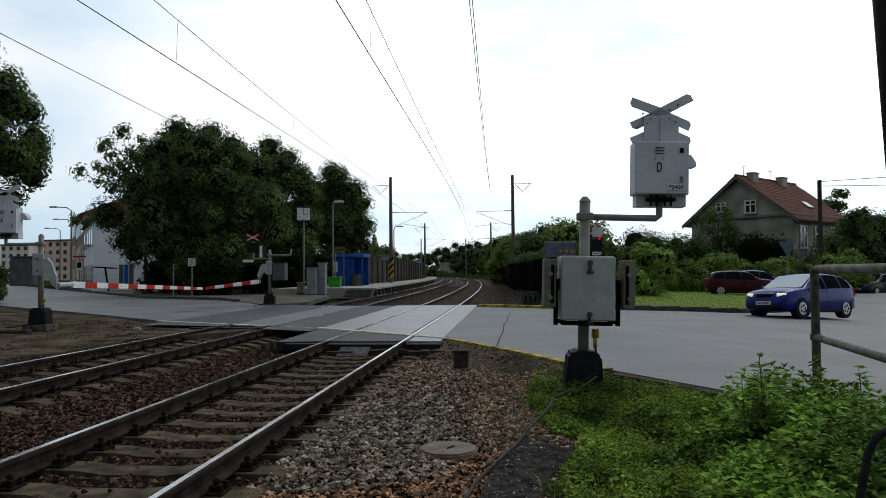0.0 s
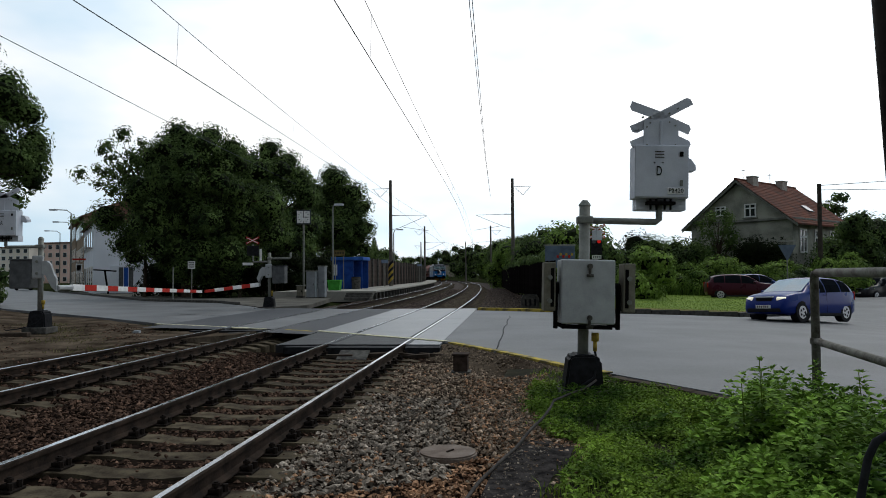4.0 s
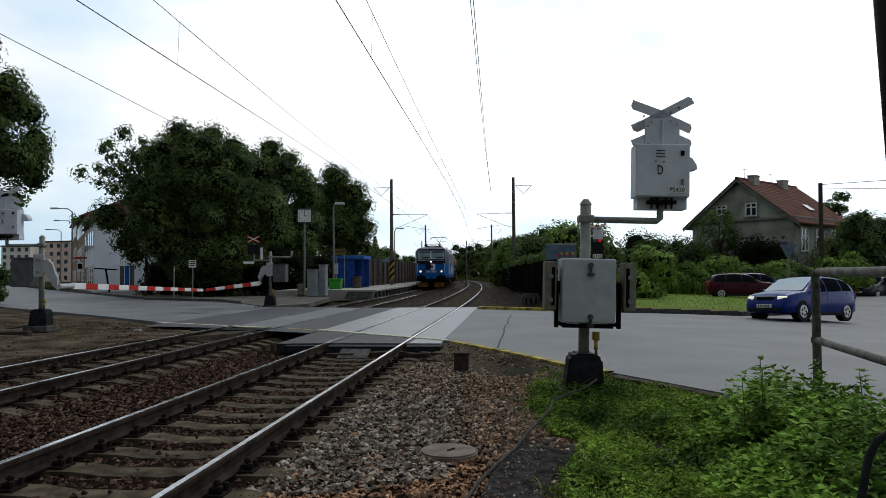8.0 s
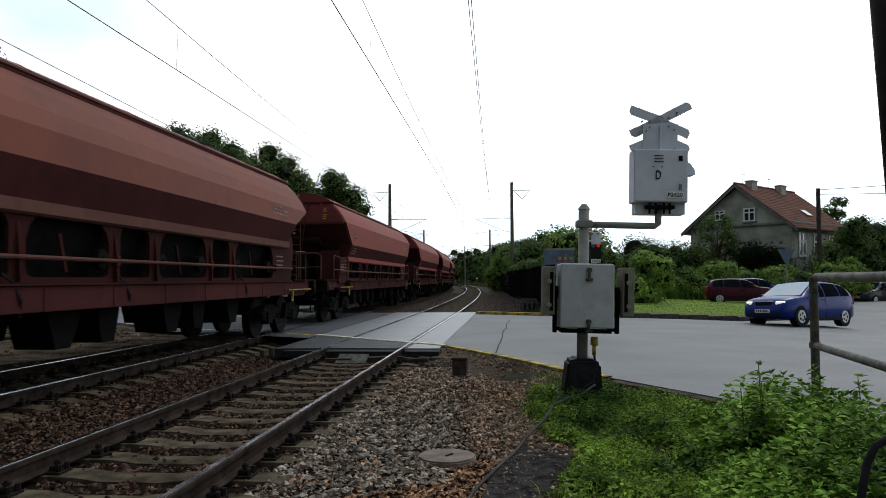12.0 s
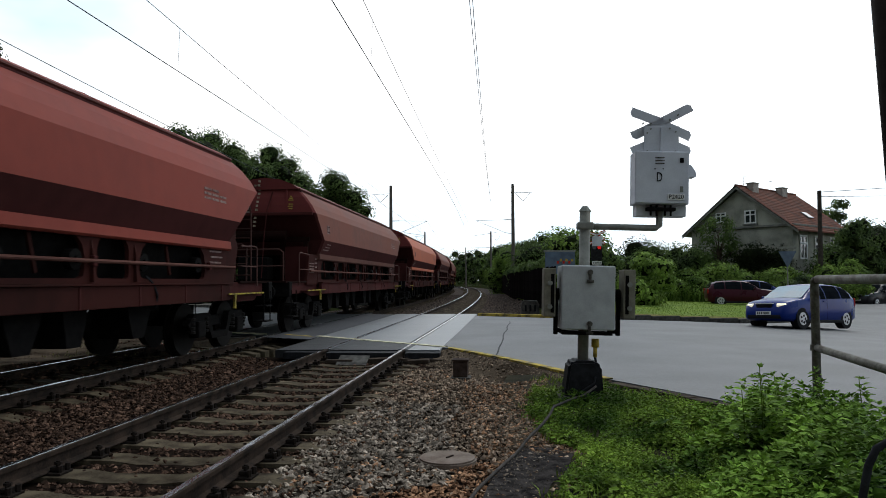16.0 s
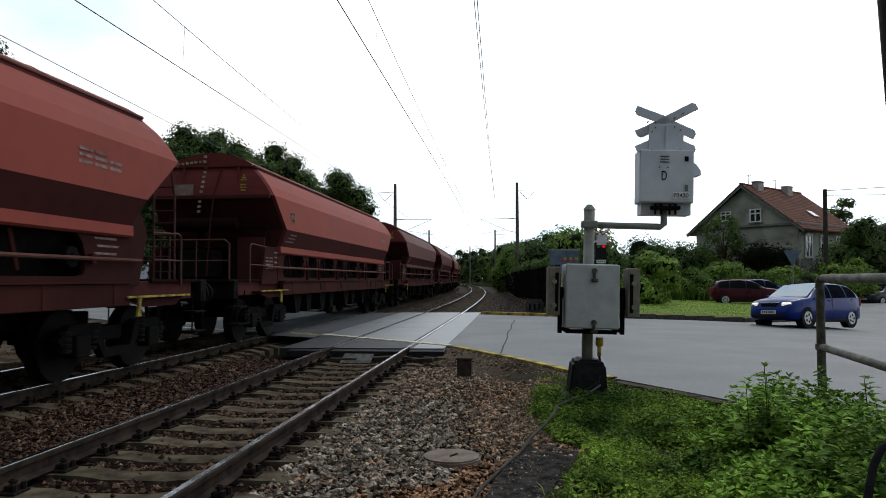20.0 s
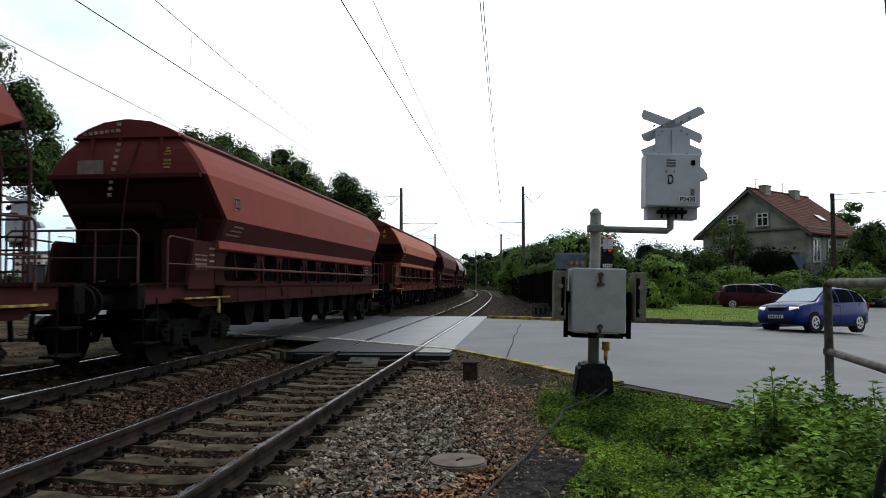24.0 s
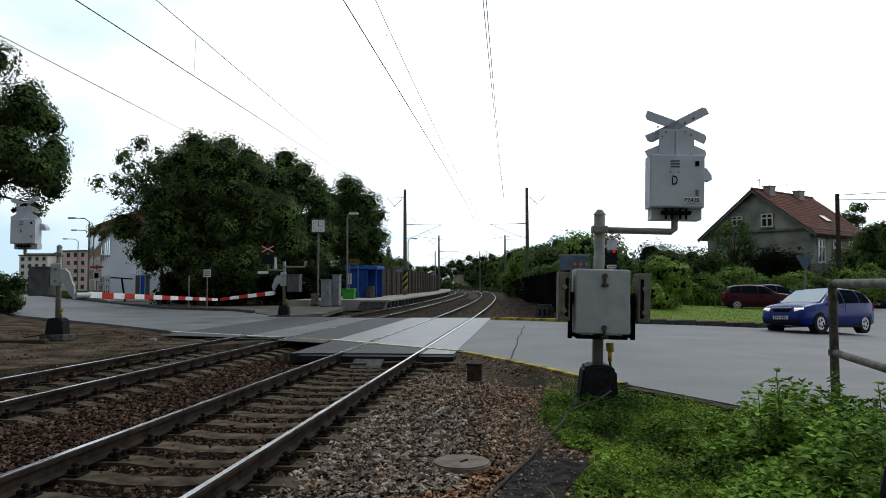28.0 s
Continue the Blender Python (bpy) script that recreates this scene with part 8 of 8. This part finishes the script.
part("post", tube(B(), [(0, 0, -0.1), (0, 0, 1.33), (-0.01, -0.035, 1.385), (-0.025, -0.12, 1.40)], 0.042, 12), M_HANDRAIL, hr, "", True)
part("top_rail", tube(B(), [(-0.025, -0.12, 1.40), (-0.55, -3.2, 1.40)], 0.042, 12), M_HANDRAIL, hr, "", True)
part("mid_rail", tube(B(), [(0.0, 0, 0.72), (-0.28, -1.6, 0.70), (-0.55, -3.2, 0.69)], 0.036, 12), M_HANDRAIL, hr, "", True)
part("post", tube(B(), [(-0.52, -3.0, -0.1), (-0.52, -3.0, 1.40)], 0.042, 12), M_HANDRAIL, hr, "", True)
part("clamp", tube(B(), [(0, 0, 0.69), (0, 0, 0.75)], 0.055, 12), M_HANDRAIL, hr)




# ---- near verge: weeds, grass, small track furniture ----
def blades(name, pts, heights, width, material, label, category, seed):
    """Bent grass blades, two quads and a tip each."""
    rng = np.random.default_rng(seed)
    n = len(pts)
    a = rng.uniform(0, math.tau, n)
    d = np.stack([np.cos(a), np.sin(a), np.zeros(n)], -1)
    w = np.stack([-np.sin(a), np.cos(a), np.zeros(n)], -1) * (width * rng.uniform(0.6, 1.3, n))[:, None]
    hgt = heights[:, None] * np.array([0, 0, 1.0])
    bend = d * (heights * rng.uniform(0.15, 0.9, n))[:, None]
    p = np.asarray(pts)
    v = np.stack([p - w, p + w, p + hgt * 0.55 + bend * 0.25 + w * 0.8, p + hgt * 0.55 + bend * 0.25 - w * 0.8, p + hgt * 0.92 + bend], 1)
    b = 5 * np.arange(n)[:, None]
    me = bpy.data.meshes.new(name)
    me.from_pydata(v.reshape(-1, 3).tolist(), [], (b + np.array([0, 1, 2, 3])).tolist() + (b + np.array([3, 2, 4])).tolist())
    return tagged(part(name, me, material), label, category, kind="stuff")


def plant_leaves(spots, seed, size=0.06, sway=0.12, gap=0.030):
    """Leaf blades of upright weeds: opposite pairs up each stem, each leaf folded and drooping. spots: x, y, z, height."""
    rng = np.random.default_rng(seed)
    P, A, N, S = [], [], [], []
    for x, y, z, h in spots:
        lean = rng.normal(size=2) * sway
        turn = rng.uniform(0, math.tau)
        k, zz = 0, 0.25 * h
        while zz < h:
            f = zz / h
            for q in (0, math.pi):
                ang = turn + q + k * math.pi / 2 + rng.normal() * 0.35
                out = np.array([math.cos(ang), math.sin(ang), 0.0])
                droop = rng.uniform(-0.55, 0.15)
                dirn = out + np.array([0, 0, droop + 0.55 * f * f])
                P.append((x + lean[0] * zz, y + lean[1] * zz, z + zz))
                A.append(dirn / np.linalg.norm(dirn))
                S.append(size * (1.2 - 0.6 * f ** 3) * rng.uniform(0.7, 1.3))
            k += 1
            zz += rng.uniform(0.75, 1.35) * gap
        for q in range(5):
            ang = turn + q * math.tau / 5
            dirn = np.array([math.cos(ang), math.sin(ang), rng.uniform(0.5, 1.6)])
            P.append((x + lean[0] * h, y + lean[1] * h, z + h))
            A.append(dirn / np.linalg.norm(dirn))
            S.append(size * rng.uniform(0.35, 0.6))
    P, A, S = np.array(P), np.array(A), np.array(S)[:, None]
    side = np.cross(A, np.array([0, 0, 1.0]) + rng.normal(size=A.shape) * 0.35)
    side /= np.linalg.norm(side, axis=1)[:, None]
    up = np.cross(side, A)
    st = P + A * S * 0.25
    v = np.stack([st, st + A * S * 0.4 + side * S * 0.42 + up * S * 0.12, st + A * S * 0.95 + side * S * 0.3 + up * S * 0.02, st + A * S * 1.5 - up * S * 0.3, st + A * S * 0.95 - side * S * 0.3 + up * S * 0.02, st + A * S * 0.4 - side * S * 0.42 + up * S * 0.12, st + A * S * 0.75 - up * S * 0.02], 1)
    b = 7 * np.arange(len(P))[:, None]
    f = np.concatenate([b + np.array(q) for q in ([0, 1, 6, 6], [1, 2, 6, 6], [2, 3, 6, 6], [3, 4, 6, 6], [4, 5, 6, 6], [5, 0, 6, 6])])[:, :3]
    me = bpy.data.meshes.new("weed_leaves")
    me.from_pydata(v.reshape(-1, 3).tolist(), [], f.tolist())
    return me


_rng = np.random.default_rng(77)
spots = []
while len(spots) < 900:
    x, y = _rng.uniform(1.3, 4.6), _rng.uniform(2.6, 7.1)
    edge = 3.0 + 0.25 * math.sin(y * 3) + 0.20 * (5.7 - y) * 1.2
    left = 0.30 * y + 0.30 + 0.12 * math.sin(y * 5)
    if x > 2.0 + 0.16 * (7 - y) + edge * 0.45 or x < left:
        continue
    d = min(1.0, (x - left) / 0.7) * max(0.25, 1 - abs(x - 2.7) / 1.6)
    hh = (0.13 + 0.36 * d) * _rng.uniform(0.6, 1.2)
    spots.append((x, y, verge_z(x, y), hh))
weeds = part("weeds", plant_leaves(spots, 5), M_NETTLE)
tagged(weeds, "dense patch of bright green nettles and weeds", "weeds", kind="stuff")
st = B()
for x, y, z, h in spots[::3]:
    tube(st, [(x, y, z), (x, y, z + h * 0.6)], 0.004, 4)
tagged(part("weed_stems", st, M_GRASS), "thin green stems of the weeds", "weeds", kind="stuff")
for i, (x, y, h) in enumerate(((2.42, 5.55, 0.78), (2.5, 5.7, 0.66), (2.30, 5.6, 0.62), (3.3, 6.45, 0.55), (3.55, 6.2, 0.5), (3.75, 6.0, 0.46), (2.0, 6.6, 0.3))):
    t = thing("nettle", "tall upright green nettle plant in the verge", "plant", pose(x, y, verge_z(x, y)), "tall nettles")
    part("stem", tube(B(), [(0, 0, 0), (0.01, 0.01, h * 0.6), (0.0, 0.02, h)], 0.006, 6, 0.003), M_GRASS, t)
    part("leaves", plant_leaves([(0, 0, 0, h), (0.05, 0.03, 0, h * 0.8), (-0.05, 0.04, 0, h * 0.7)], 400 + i, 0.062, 0.03, 0.035), M_NETTLE, t)
n = 44000
gx, gy = _rng.uniform(0.35, 4.2, n), 2.4 + 8.2 * _rng.random(n) ** 1.3
LEFT = ([2.4, 4.5, 5.0, 5.7, 6.3, 6.6, 7.7, 8.4, 9.5, 10.6], [0.25, 0.5, 0.65, 0.95, 1.12, 0.92, 0.78, 0.84, 1.1, 1.3])
RIGHT = ([2.4, 5.5, 7.7, 9.4, 10.6], [4.6, 3.4, 2.85, 2.0, 1.3])
ok = (gx > np.interp(gy, *LEFT) + 0.05 * np.sin(gy * 11) + np.abs(_rng.normal(size=n)) * 0.12) & (gx < np.interp(gy, *RIGHT)) & (np.sin(gx * 5 + 1) * np.cos(gy * 4.2) + np.sin(gx * 13) * np.sin(gy * 9) * 0.5 + _rng.normal(size=n) * 0.45 > -0.6)
_vy = 3.0 + 7.2 * _rng.random(7000)
_vx = 0.25 + (np.interp(_vy, *LEFT) + 0.25 - 0.25) * _rng.random(7000) ** 0.8
_vk = (_vy > 6.2) | (_rng.random(7000) < 0.12)
for nm, sel, mt in (("tan_gravel", _vk & (_rng.random(7000) < 0.6), MATS["mixed_gravel"]), ("rust_gravel", _vk & (_rng.random(7000) < 0.6), M_BALLAST_RED), ("brown_gravel", _vk & (_rng.random(7000) < 0.5), MATS["brown_clods"])):
    stones(nm, np.stack([_vx, _vy, [verge_z(a, b) + 0.004 for a, b in zip(_vx, _vy)]], -1)[sel], 0.008 + 0.026 * _rng.random(sel.sum()) ** 1.6, mt, "small tan and brown stones at the verge's edge")
gx, gy = gx[ok], gy[ok]
gz = np.array([verge_z(a, b) for a, b in zip(gx, gy)])
blades("verge_grass", np.stack([gx, gy, gz], -1), 0.02 + 0.08 * _rng.random(len(gx)) ** 2, 0.005, M_GRASS, "ragged green grass on the verge", "grass", 6)
n = 9000
gx, gy = _rng.uniform(0.8, 3.2, n), _rng.uniform(3.0, 9.2, n)
lowl = [(a, b, verge_z(a, b), 0.05 + 0.05 * math.sin(a * 7) ** 2 + 0.04 * q) for a, b, q in zip(gx, gy, _rng.random(n)) if np.interp(b, *LEFT) + 0.1 < a < np.interp(b, *RIGHT) - 0.1 and noise.noise(Vector((a * 2.6, b * 2.2, 0))) + 0.5 * q > 0.05][:4200]
tagged(part("clover", plant_leaves(lowl, 8, 0.033, 0.12, 0.034), M_CLOVER), "low leafy clover and herbs in the grass", "weeds", kind="stuff")
# the verge's grass goes on behind the standpoint
_hx, _hy = _rng.uniform(0.5, 6.5, 16000), _rng.uniform(-6.5, 2.8, 16000)
_hk = (_hx > 0.55) & (_hx < 4.7 + (2.6 - _hy) * 0.5)
_hz = np.array([verge_z(a, b) for a, b in zip(_hx, _hy)])
blades("verge_grass", np.stack([_hx, _hy, _hz], -1)[_hk], (0.03 + 0.1 * _rng.random(16000) ** 2)[_hk], 0.007, M_GRASS, "ragged green grass further along the verge", "grass", 16)
# dry grass and tufts on the dirt verge across the tracks
n = 15000
gx, gy = _rng.uniform(-14, -5.5, n), _rng.uniform(13.5, 22.5, n)
ok = (np.sin(gx * 1.7) * np.cos(gy * 1.3) + _rng.normal(size=n) * 0.4 > 0.2) & (gx < -5.9 - (gy - 14) * 0.18) & (gy < 20.8 + (-8.1 - gx) * 0.9)
_dx, _dy = _rng.uniform(-15, -5.6, 9000), _rng.uniform(9, 21.5, 9000)
_dk = (_dx < -5.9 - (_dy - 14) * 0.18 * (_dy > 14)) & (_dy < 20.3 + (-8.1 - _dx) * 0.8)
stones("verge_gravel", np.stack([_dx, _dy, -0.075 - 0.03 * np.sin(_dx * 1.7 + _dy)], -1)[_dk], 0.01 + 0.035 * _rng.random(_dk.sum()) ** 2.5, M_BALLAST, "scattered gravel on the dirt verge")
blades("dry_tufts", np.stack([gx, gy, np.full(n, -0.09)], -1)[ok], _rng.uniform(0.015, 0.06, ok.sum()), 0.011, M_DRYGRASS, "dry straw-coloured grass on the dirt verge", "grass", 9)
n = 26000
gx, gy = _rng.uniform(4.9, 22, n), _rng.uniform(26, 48, n)
gz = np.array([road_z(a, b) + 0.1 for a, b in zip(gx, gy)])
M_LAWNBLADE = leaf_mat("lawn_blades", (0.2, 0.27, 0.05), (0.11, 0.17, 0.03), 0.25)
blades("lawn_grass", np.stack([gx, gy, gz], -1)[gx < 11 + (gy - 26) * 0.5], _rng.uniform(0.015, 0.045, n)[gx < 11 + (gy - 26) * 0.5], 0.012, M_LAWNBLADE, "short green grass of the lawn", "grass", 10)
n = 5000
gx, gy = _rng.uniform(8, 26, n), _rng.uniform(46, 52, n)
blades("tall_grass", np.stack([gx, gy, np.full(n, -0.15)], -1), _rng.uniform(0.5, 1.3, n), 0.03, M_LEAF_L, "tall unmown grass before the hedge", "grass", 11)

mh = thing("manhole_cover", "round rusty grey steel cover in the gravel", "manhole cover", pose(0.03, 6.09, -0.185))
M_LID = mat("rusty_lid", (0.20, 0.16, 0.135), (0.11, 0.08, 0.063), 0.75, 6, bump=0.2)
part("rim", tube(B(), [(0, 0, -0.05), (0, 0, 0.012)], 0.245, 40), M_LID, mh)
part("lid", tube(B(), [(0, 0, 0.0), (0, 0, 0.026)], 0.232, 40), M_LID, mh, "flat steel lid")
part("grip", box(B(), (0.02, -0.01, 0.032), (0.10, 0.014, 0.012), 0.004, pose(0, 0, 0, 0, 0, 55).to_3x3()), M_RAILSIDE, mh)
jb = thing("track_box", "small rusty brown box beside the rail", "junction box", pose(0.27, 11.25, -0.2, 0, 0, -6))
M_RUSTBOX = mat("rusty_box", (0.06, 0.042, 0.034), (0.025, 0.018, 0.015), 0.85, 9, bump=0.3)
part("body", box(B(), (0, 0, 0.15), (0.22, 0.26, 0.24), 0.012), M_RUSTBOX, jb)
part("lid", box(B(), (0, 0, 0.285), (0.26, 0.3, 0.03), 0.008), M_RUSTBOX, jb)
part("foot", box(B(), (0, 0, 0.01), (0.3, 0.3, 0.04), 0.006), M_KERB, jb)
cb = part("ground_cable", tube(B(), [(1.80, 8.6, 0.05), (1.62, 8.4, -0.02), (1.42, 8.2, -0.04), (1.18, 7.8, -0.045), (1.08, 7.4, -0.05), (0.95, 7.0, -0.07), (0.78, 6.6, -0.10), (0.60, 6.1, -0.14), (0.45, 5.75, -0.155), (0.24, 5.2, -0.17), (0.12, 4.75, -0.175), (0.06, 4.3, -0.18), (0.0, 3.4, -0.18)], 0.014, 8), mat("dusty_cable", (0.075, 0.065, 0.058), (0.03, 0.026, 0.024), 0.7, 9, bump=0.1), None, "", True)
tagged(cb, "black rubber cable lying on the gravel", "cable")
tar = sheet("tar_patch", [(0.72, 6.5), (0.95, 6.45), (1.1, 6.2), (1.02, 5.9), (0.95, 5.6), (0.78, 5.3), (0.66, 4.9), (0.58, 4.4), (0.4, 3.6), (0.14, 3.6), (0.2, 4.7), (0.36, 5.5), (0.5, 5.9)], verge_z, mat("tarry_soil", (0.055, 0.048, 0.045), (0.012, 0.011, 0.011), 0.95, 11, bump=1.0, fine=55, spec=0.0), 0.012, 0, [("y", 3.8, 6.6, 0.4)])
_tr = np.random.default_rng(12)
_ty = _tr.uniform(3.7, 6.2, 500)
_tx = np.interp(_ty, [3.6, 4.7, 5.5, 6.3], [0.14, 0.2, 0.36, 0.6]) + _tr.uniform(0, 0.36, 500)
stones("loose_stones", np.stack([_tx, _ty, [verge_z(a, b) + 0.014 for a, b in zip(_tx, _ty)]], -1), 0.005 + 0.016 * _tr.random(500) ** 3, M_BALLAST_GREY, "scattered small stones on the tarry soil")
tagged(tar, "black tarry soil beside the cable", "ground", kind="structure")
pm = thing("near_mast", "dark brown leaning steel mast close by", "mast", pose(2.845, 4.2, -0.2, 0, -3.0, 0))
part("shaft", tube(B(), [(0, 0, 0), (0, 0, 6.5)], 0.13, 18, 0.12), mat("dark_mast_paint", (0.035, 0.028, 0.025), (0.018, 0.015, 0.014), 0.6, 5, bump=0.15), pm, "", True)
hp = part("bent_pipe", tube(B(), [(1.97, 3.5, -0.15), (1.985, 3.5, 0.2), (2.03, 3.5, 0.41), (2.07, 3.5, 0.49), (2.14, 3.5, 0.53), (2.5, 3.5, 0.54), (2.6, 3.5, 0.5), (2.66, 3.5, 0.3), (2.67, 3.5, -0.15)], 0.019, 10), M_BLACK, None, "", True)
tagged(hp, "black bent steel hoop in the weeds", "hoop")
plank = tagged(part("old_beam", box(B(), (-11.2, 17.2, -0.03), (2.6, 0.25, 0.1), 0.02, pose(0, 0, 0, 0, 0, 8).to_3x3()), mat("rotten_wood", (0.06, 0.045, 0.035), (0.03, 0.022, 0.017), 0.9, 6, bump=0.4)), "old dark timber beam lying beside the track", "beam")
tagged(part("white_stone", box(B(), (-7.6, 18.0, -0.04), (0.17, 0.13, 0.09), 0.03), M_CABIN), "pale painted marker stone beside the track", "stone")


tb = random.Random(8)
for _q, _o, _l in ((13.45, 0.98, 0.55), (13.35, 1.15, 0.4), (13.5, 0.2, 0.7), (13.3, -0.3, 0.5), (13.45, 1.45, 0.6)):
    _p = beside(_q, _o, -0.155)
    tagged(part("broken_timber", box(B(), _p, (_l, 0.13, 0.07), 0.012, on_line(_q).to_3x3() @ pose(0, 0, 0, tb.uniform(-6, 6), tb.uniform(-5, 5), tb.uniform(-12, 12)).to_3x3()), MATS["rotten_wood"]), "broken dark timber lying before the crossing edge", "timber", "timbers at the crossing")
mk = thing("concrete_marker", "squat weathered concrete marker block beside the yellow kerb", "marker block", pose(*beside(31.0, 3.6, -0.2)))
part("block", prism(B(), [(-0.38, 0), (0.38, 0), (0.38, 0.5), (0.28, 0.66), (-0.28, 0.66), (-0.38, 0.5)], -0.12, 0.12), M_KERB, mk)
for _k in range(3):
    part("dark_slot", box(B(), (-0.2 + 0.2 * _k, -0.124, 0.34), (0.08, 0.01, 0.26), 0.003), M_BLACK, mk)


def sign_post(x, y, z, h, boards, label, pole=M_STEEL):
    """boards: width, height, centre height, material, tilt."""
    t = thing("road_sign", label, "sign", pose(x, y, z))
    part("pole", tube(B(), [(0, 0, 0), (0, 0, h)], 0.035, 10), pole, t)
    for w, hh, zz, mt in boards:
        part("board", box(B(), (0, -0.05, zz), (w, 0.02, hh), 0.004), mt, t)
    return t


M_BLUEB = mat("blue_sign", (0.03, 0.10, 0.38), (0.02, 0.07, 0.3), 0.5, 4, bump=0)
gw = sign_post(19.2, 40.3, -0.3, 3.2, [], "triangular road sign seen from behind")
part("triangle", prism(B(), [(-0.5, 3.15), (0.5, 3.15), (0.04, 2.3), (-0.04, 2.3)], -0.05, -0.02), mat("blue_grey_sheet", (0.12, 0.15, 0.2), (0.08, 0.1, 0.14), 0.5, 4), gw, "grey back of a triangular sign")
part("name_plate", box(B(), (0, -0.035, 3.35), (1.0, 0.03, 0.12), 0.004), M_STEEL, gw)
ns = sign_post(-14.5, 41.8, 0.07, 2.1, [(0.42, 0.44, 1.95, M_WHITE)], "small white sign with dark unreadable lines")
for k in range(3):
    part("line_bar", box(B(), (0, -0.064, 2.08 - 0.12 * k), (0.32, 0.004, 0.05)), M_LETTER, ns)
tagged(part("thin_post", tube(B(), [(-15.5, 41.6, 0), (-15.5, 41.6, 1.9)], 0.04, 8), M_STEEL), "thin bare steel post on the verge", "post")
sign_post(-32.4, 64.5, 0.0, 3.2, [(0.55, 0.8, 2.2, M_WHITE), (0.4, 0.5, 2.25, M_BLUEB), (1.2, 0.16, 3.0, M_RED)], "blue and white street sign by the town house")
bs = thing("bus_stop_rack", "dark steel frame with grey and blue notice boards by the wall", "notice board", pose(-27.6, 60.4, 0.0))
part("roof", box(B(), (-0.6, 0, 1.95), (1.6, 0.8, 0.1), 0.01, pose(0, 0, 0, 0, 4, 0).to_3x3()), M_DARK, bs)
part("leg", tube(B(), [(-0.3, 0, 0), (-0.6, 0, 1.9)], 0.08, 8), M_DARK, bs)
for k in range(3):
    bd = part("board", box(B(), (0.75 + 0.42 * k, 0, 1.25), (0.36, 0.06, 1.9), 0.01), M_DARKGREY if k != 1 else M_BLUEB, bs, "grey and blue notice board")
bb = thing("advert_board", "grey board with orange and blue unreadable print", "billboard", pose(5.35, 33.0, 0.0))
part("panel", box(B(), (0, 0, 2.1), (1.35, 0.06, 1.0), 0.01), mat("board_grey_blue", (0.12, 0.16, 0.22), (0.08, 0.1, 0.14), 0.5, 3), bb)
part("frame", box(B(), (0, 0.02, 2.63), (1.45, 0.08, 0.08), 0.01), M_STEEL, bb)
for k in range(6):
    part("print_bar", box(B(), (-0.1 + 0.13 * k, -0.034, 2.12 + 0.1 * (k % 2)), (0.1, 0.006, 0.12)), M_YELLOW_PAINT if k % 2 else M_RED, bb)
for sx in (-0.6, 0.6):
    part("leg", box(B(), (sx, 0.04, 0.8), (0.08, 0.08, 1.6), 0.01), M_STEEL, bb)
wf = thing("wooden_fence", "grey weathered plank fence by the side road", "fence", pose(29.0, 46.0, -0.5, 0, 0, 12))
me_wf = mesh_of(box(B(), (0, 0, 0.75), (0.16, 0.03, 1.5), 0.005), "plank")
me_wf.materials.append(mat("weathered_planks", (0.16, 0.13, 0.11), (0.09, 0.075, 0.062), 0.9, 5, bump=0.3, vary=0.25))
for k in range(44):
    ob = new("plank", me_wf)
    ob.parent = wf
    ob.matrix_local = pose(k * 0.19, random.uniform(-0.01, 0.01), random.uniform(-0.04, 0.04))
for z in (0.35, 1.2):
    part("fence_rail", box(B(), (4.1, 0.05, z), (8.3, 0.06, 0.1), 0.01), M_FENCE, wf)

fh = thing("distant_house", "small far house with a dark roof at the bend", "house", pose(1.8, 300, 0.8, 0, 0, 12) @ Matrix.Diagonal((0.75, 0.75, 0.9, 1.0)))
part("wall", box(B(), (0, 0, 2.6), (7.5, 6, 5.2), 0.05), mat("sandy_plaster", (0.34, 0.30, 0.23), (0.24, 0.21, 0.16), 0.9, 0.6), fh)
part("roof", prism(B(), [(-4.1, 5.1), (4.1, 5.1), (0, 8.4)], -3.3, 3.3), mat("dark_slate_roof", (0.06, 0.055, 0.06), (0.035, 0.03, 0.035), 0.8, 2), fh)


def motions():
    """The train at 25 m/s; the grey car drives off up the street."""
    for ob, back in train:
        walk(ob, [(t, on_line(15.1 + 25.0 * (10.0 - t) + back, -TRACK_GAP)) for t in [i * 0.5 for i in range(57)]])
    walk(grey_car, [(0.0, pose(-43.2, 70.0, 0, 0, 0, 32)), (1.0, pose(-43.6, 72.2, 0, 0, 0, 32)), (2.0, pose(-44.6, 75.5, 0, 0, 0, 32)), (3.0, pose(-46.2, 79.6, 0, 0, 0, 32)), (4.0, pose(-49.2, 85.0, 0, 0, 0, 33)), (6.0, pose(-59, 100.5, 0, 0, 0, 34)), (12.0, pose(-100, 160, 0, 0, 0, 35)), (28.0, pose(-230, 346, 0, 0, 0, 35))])


motions()
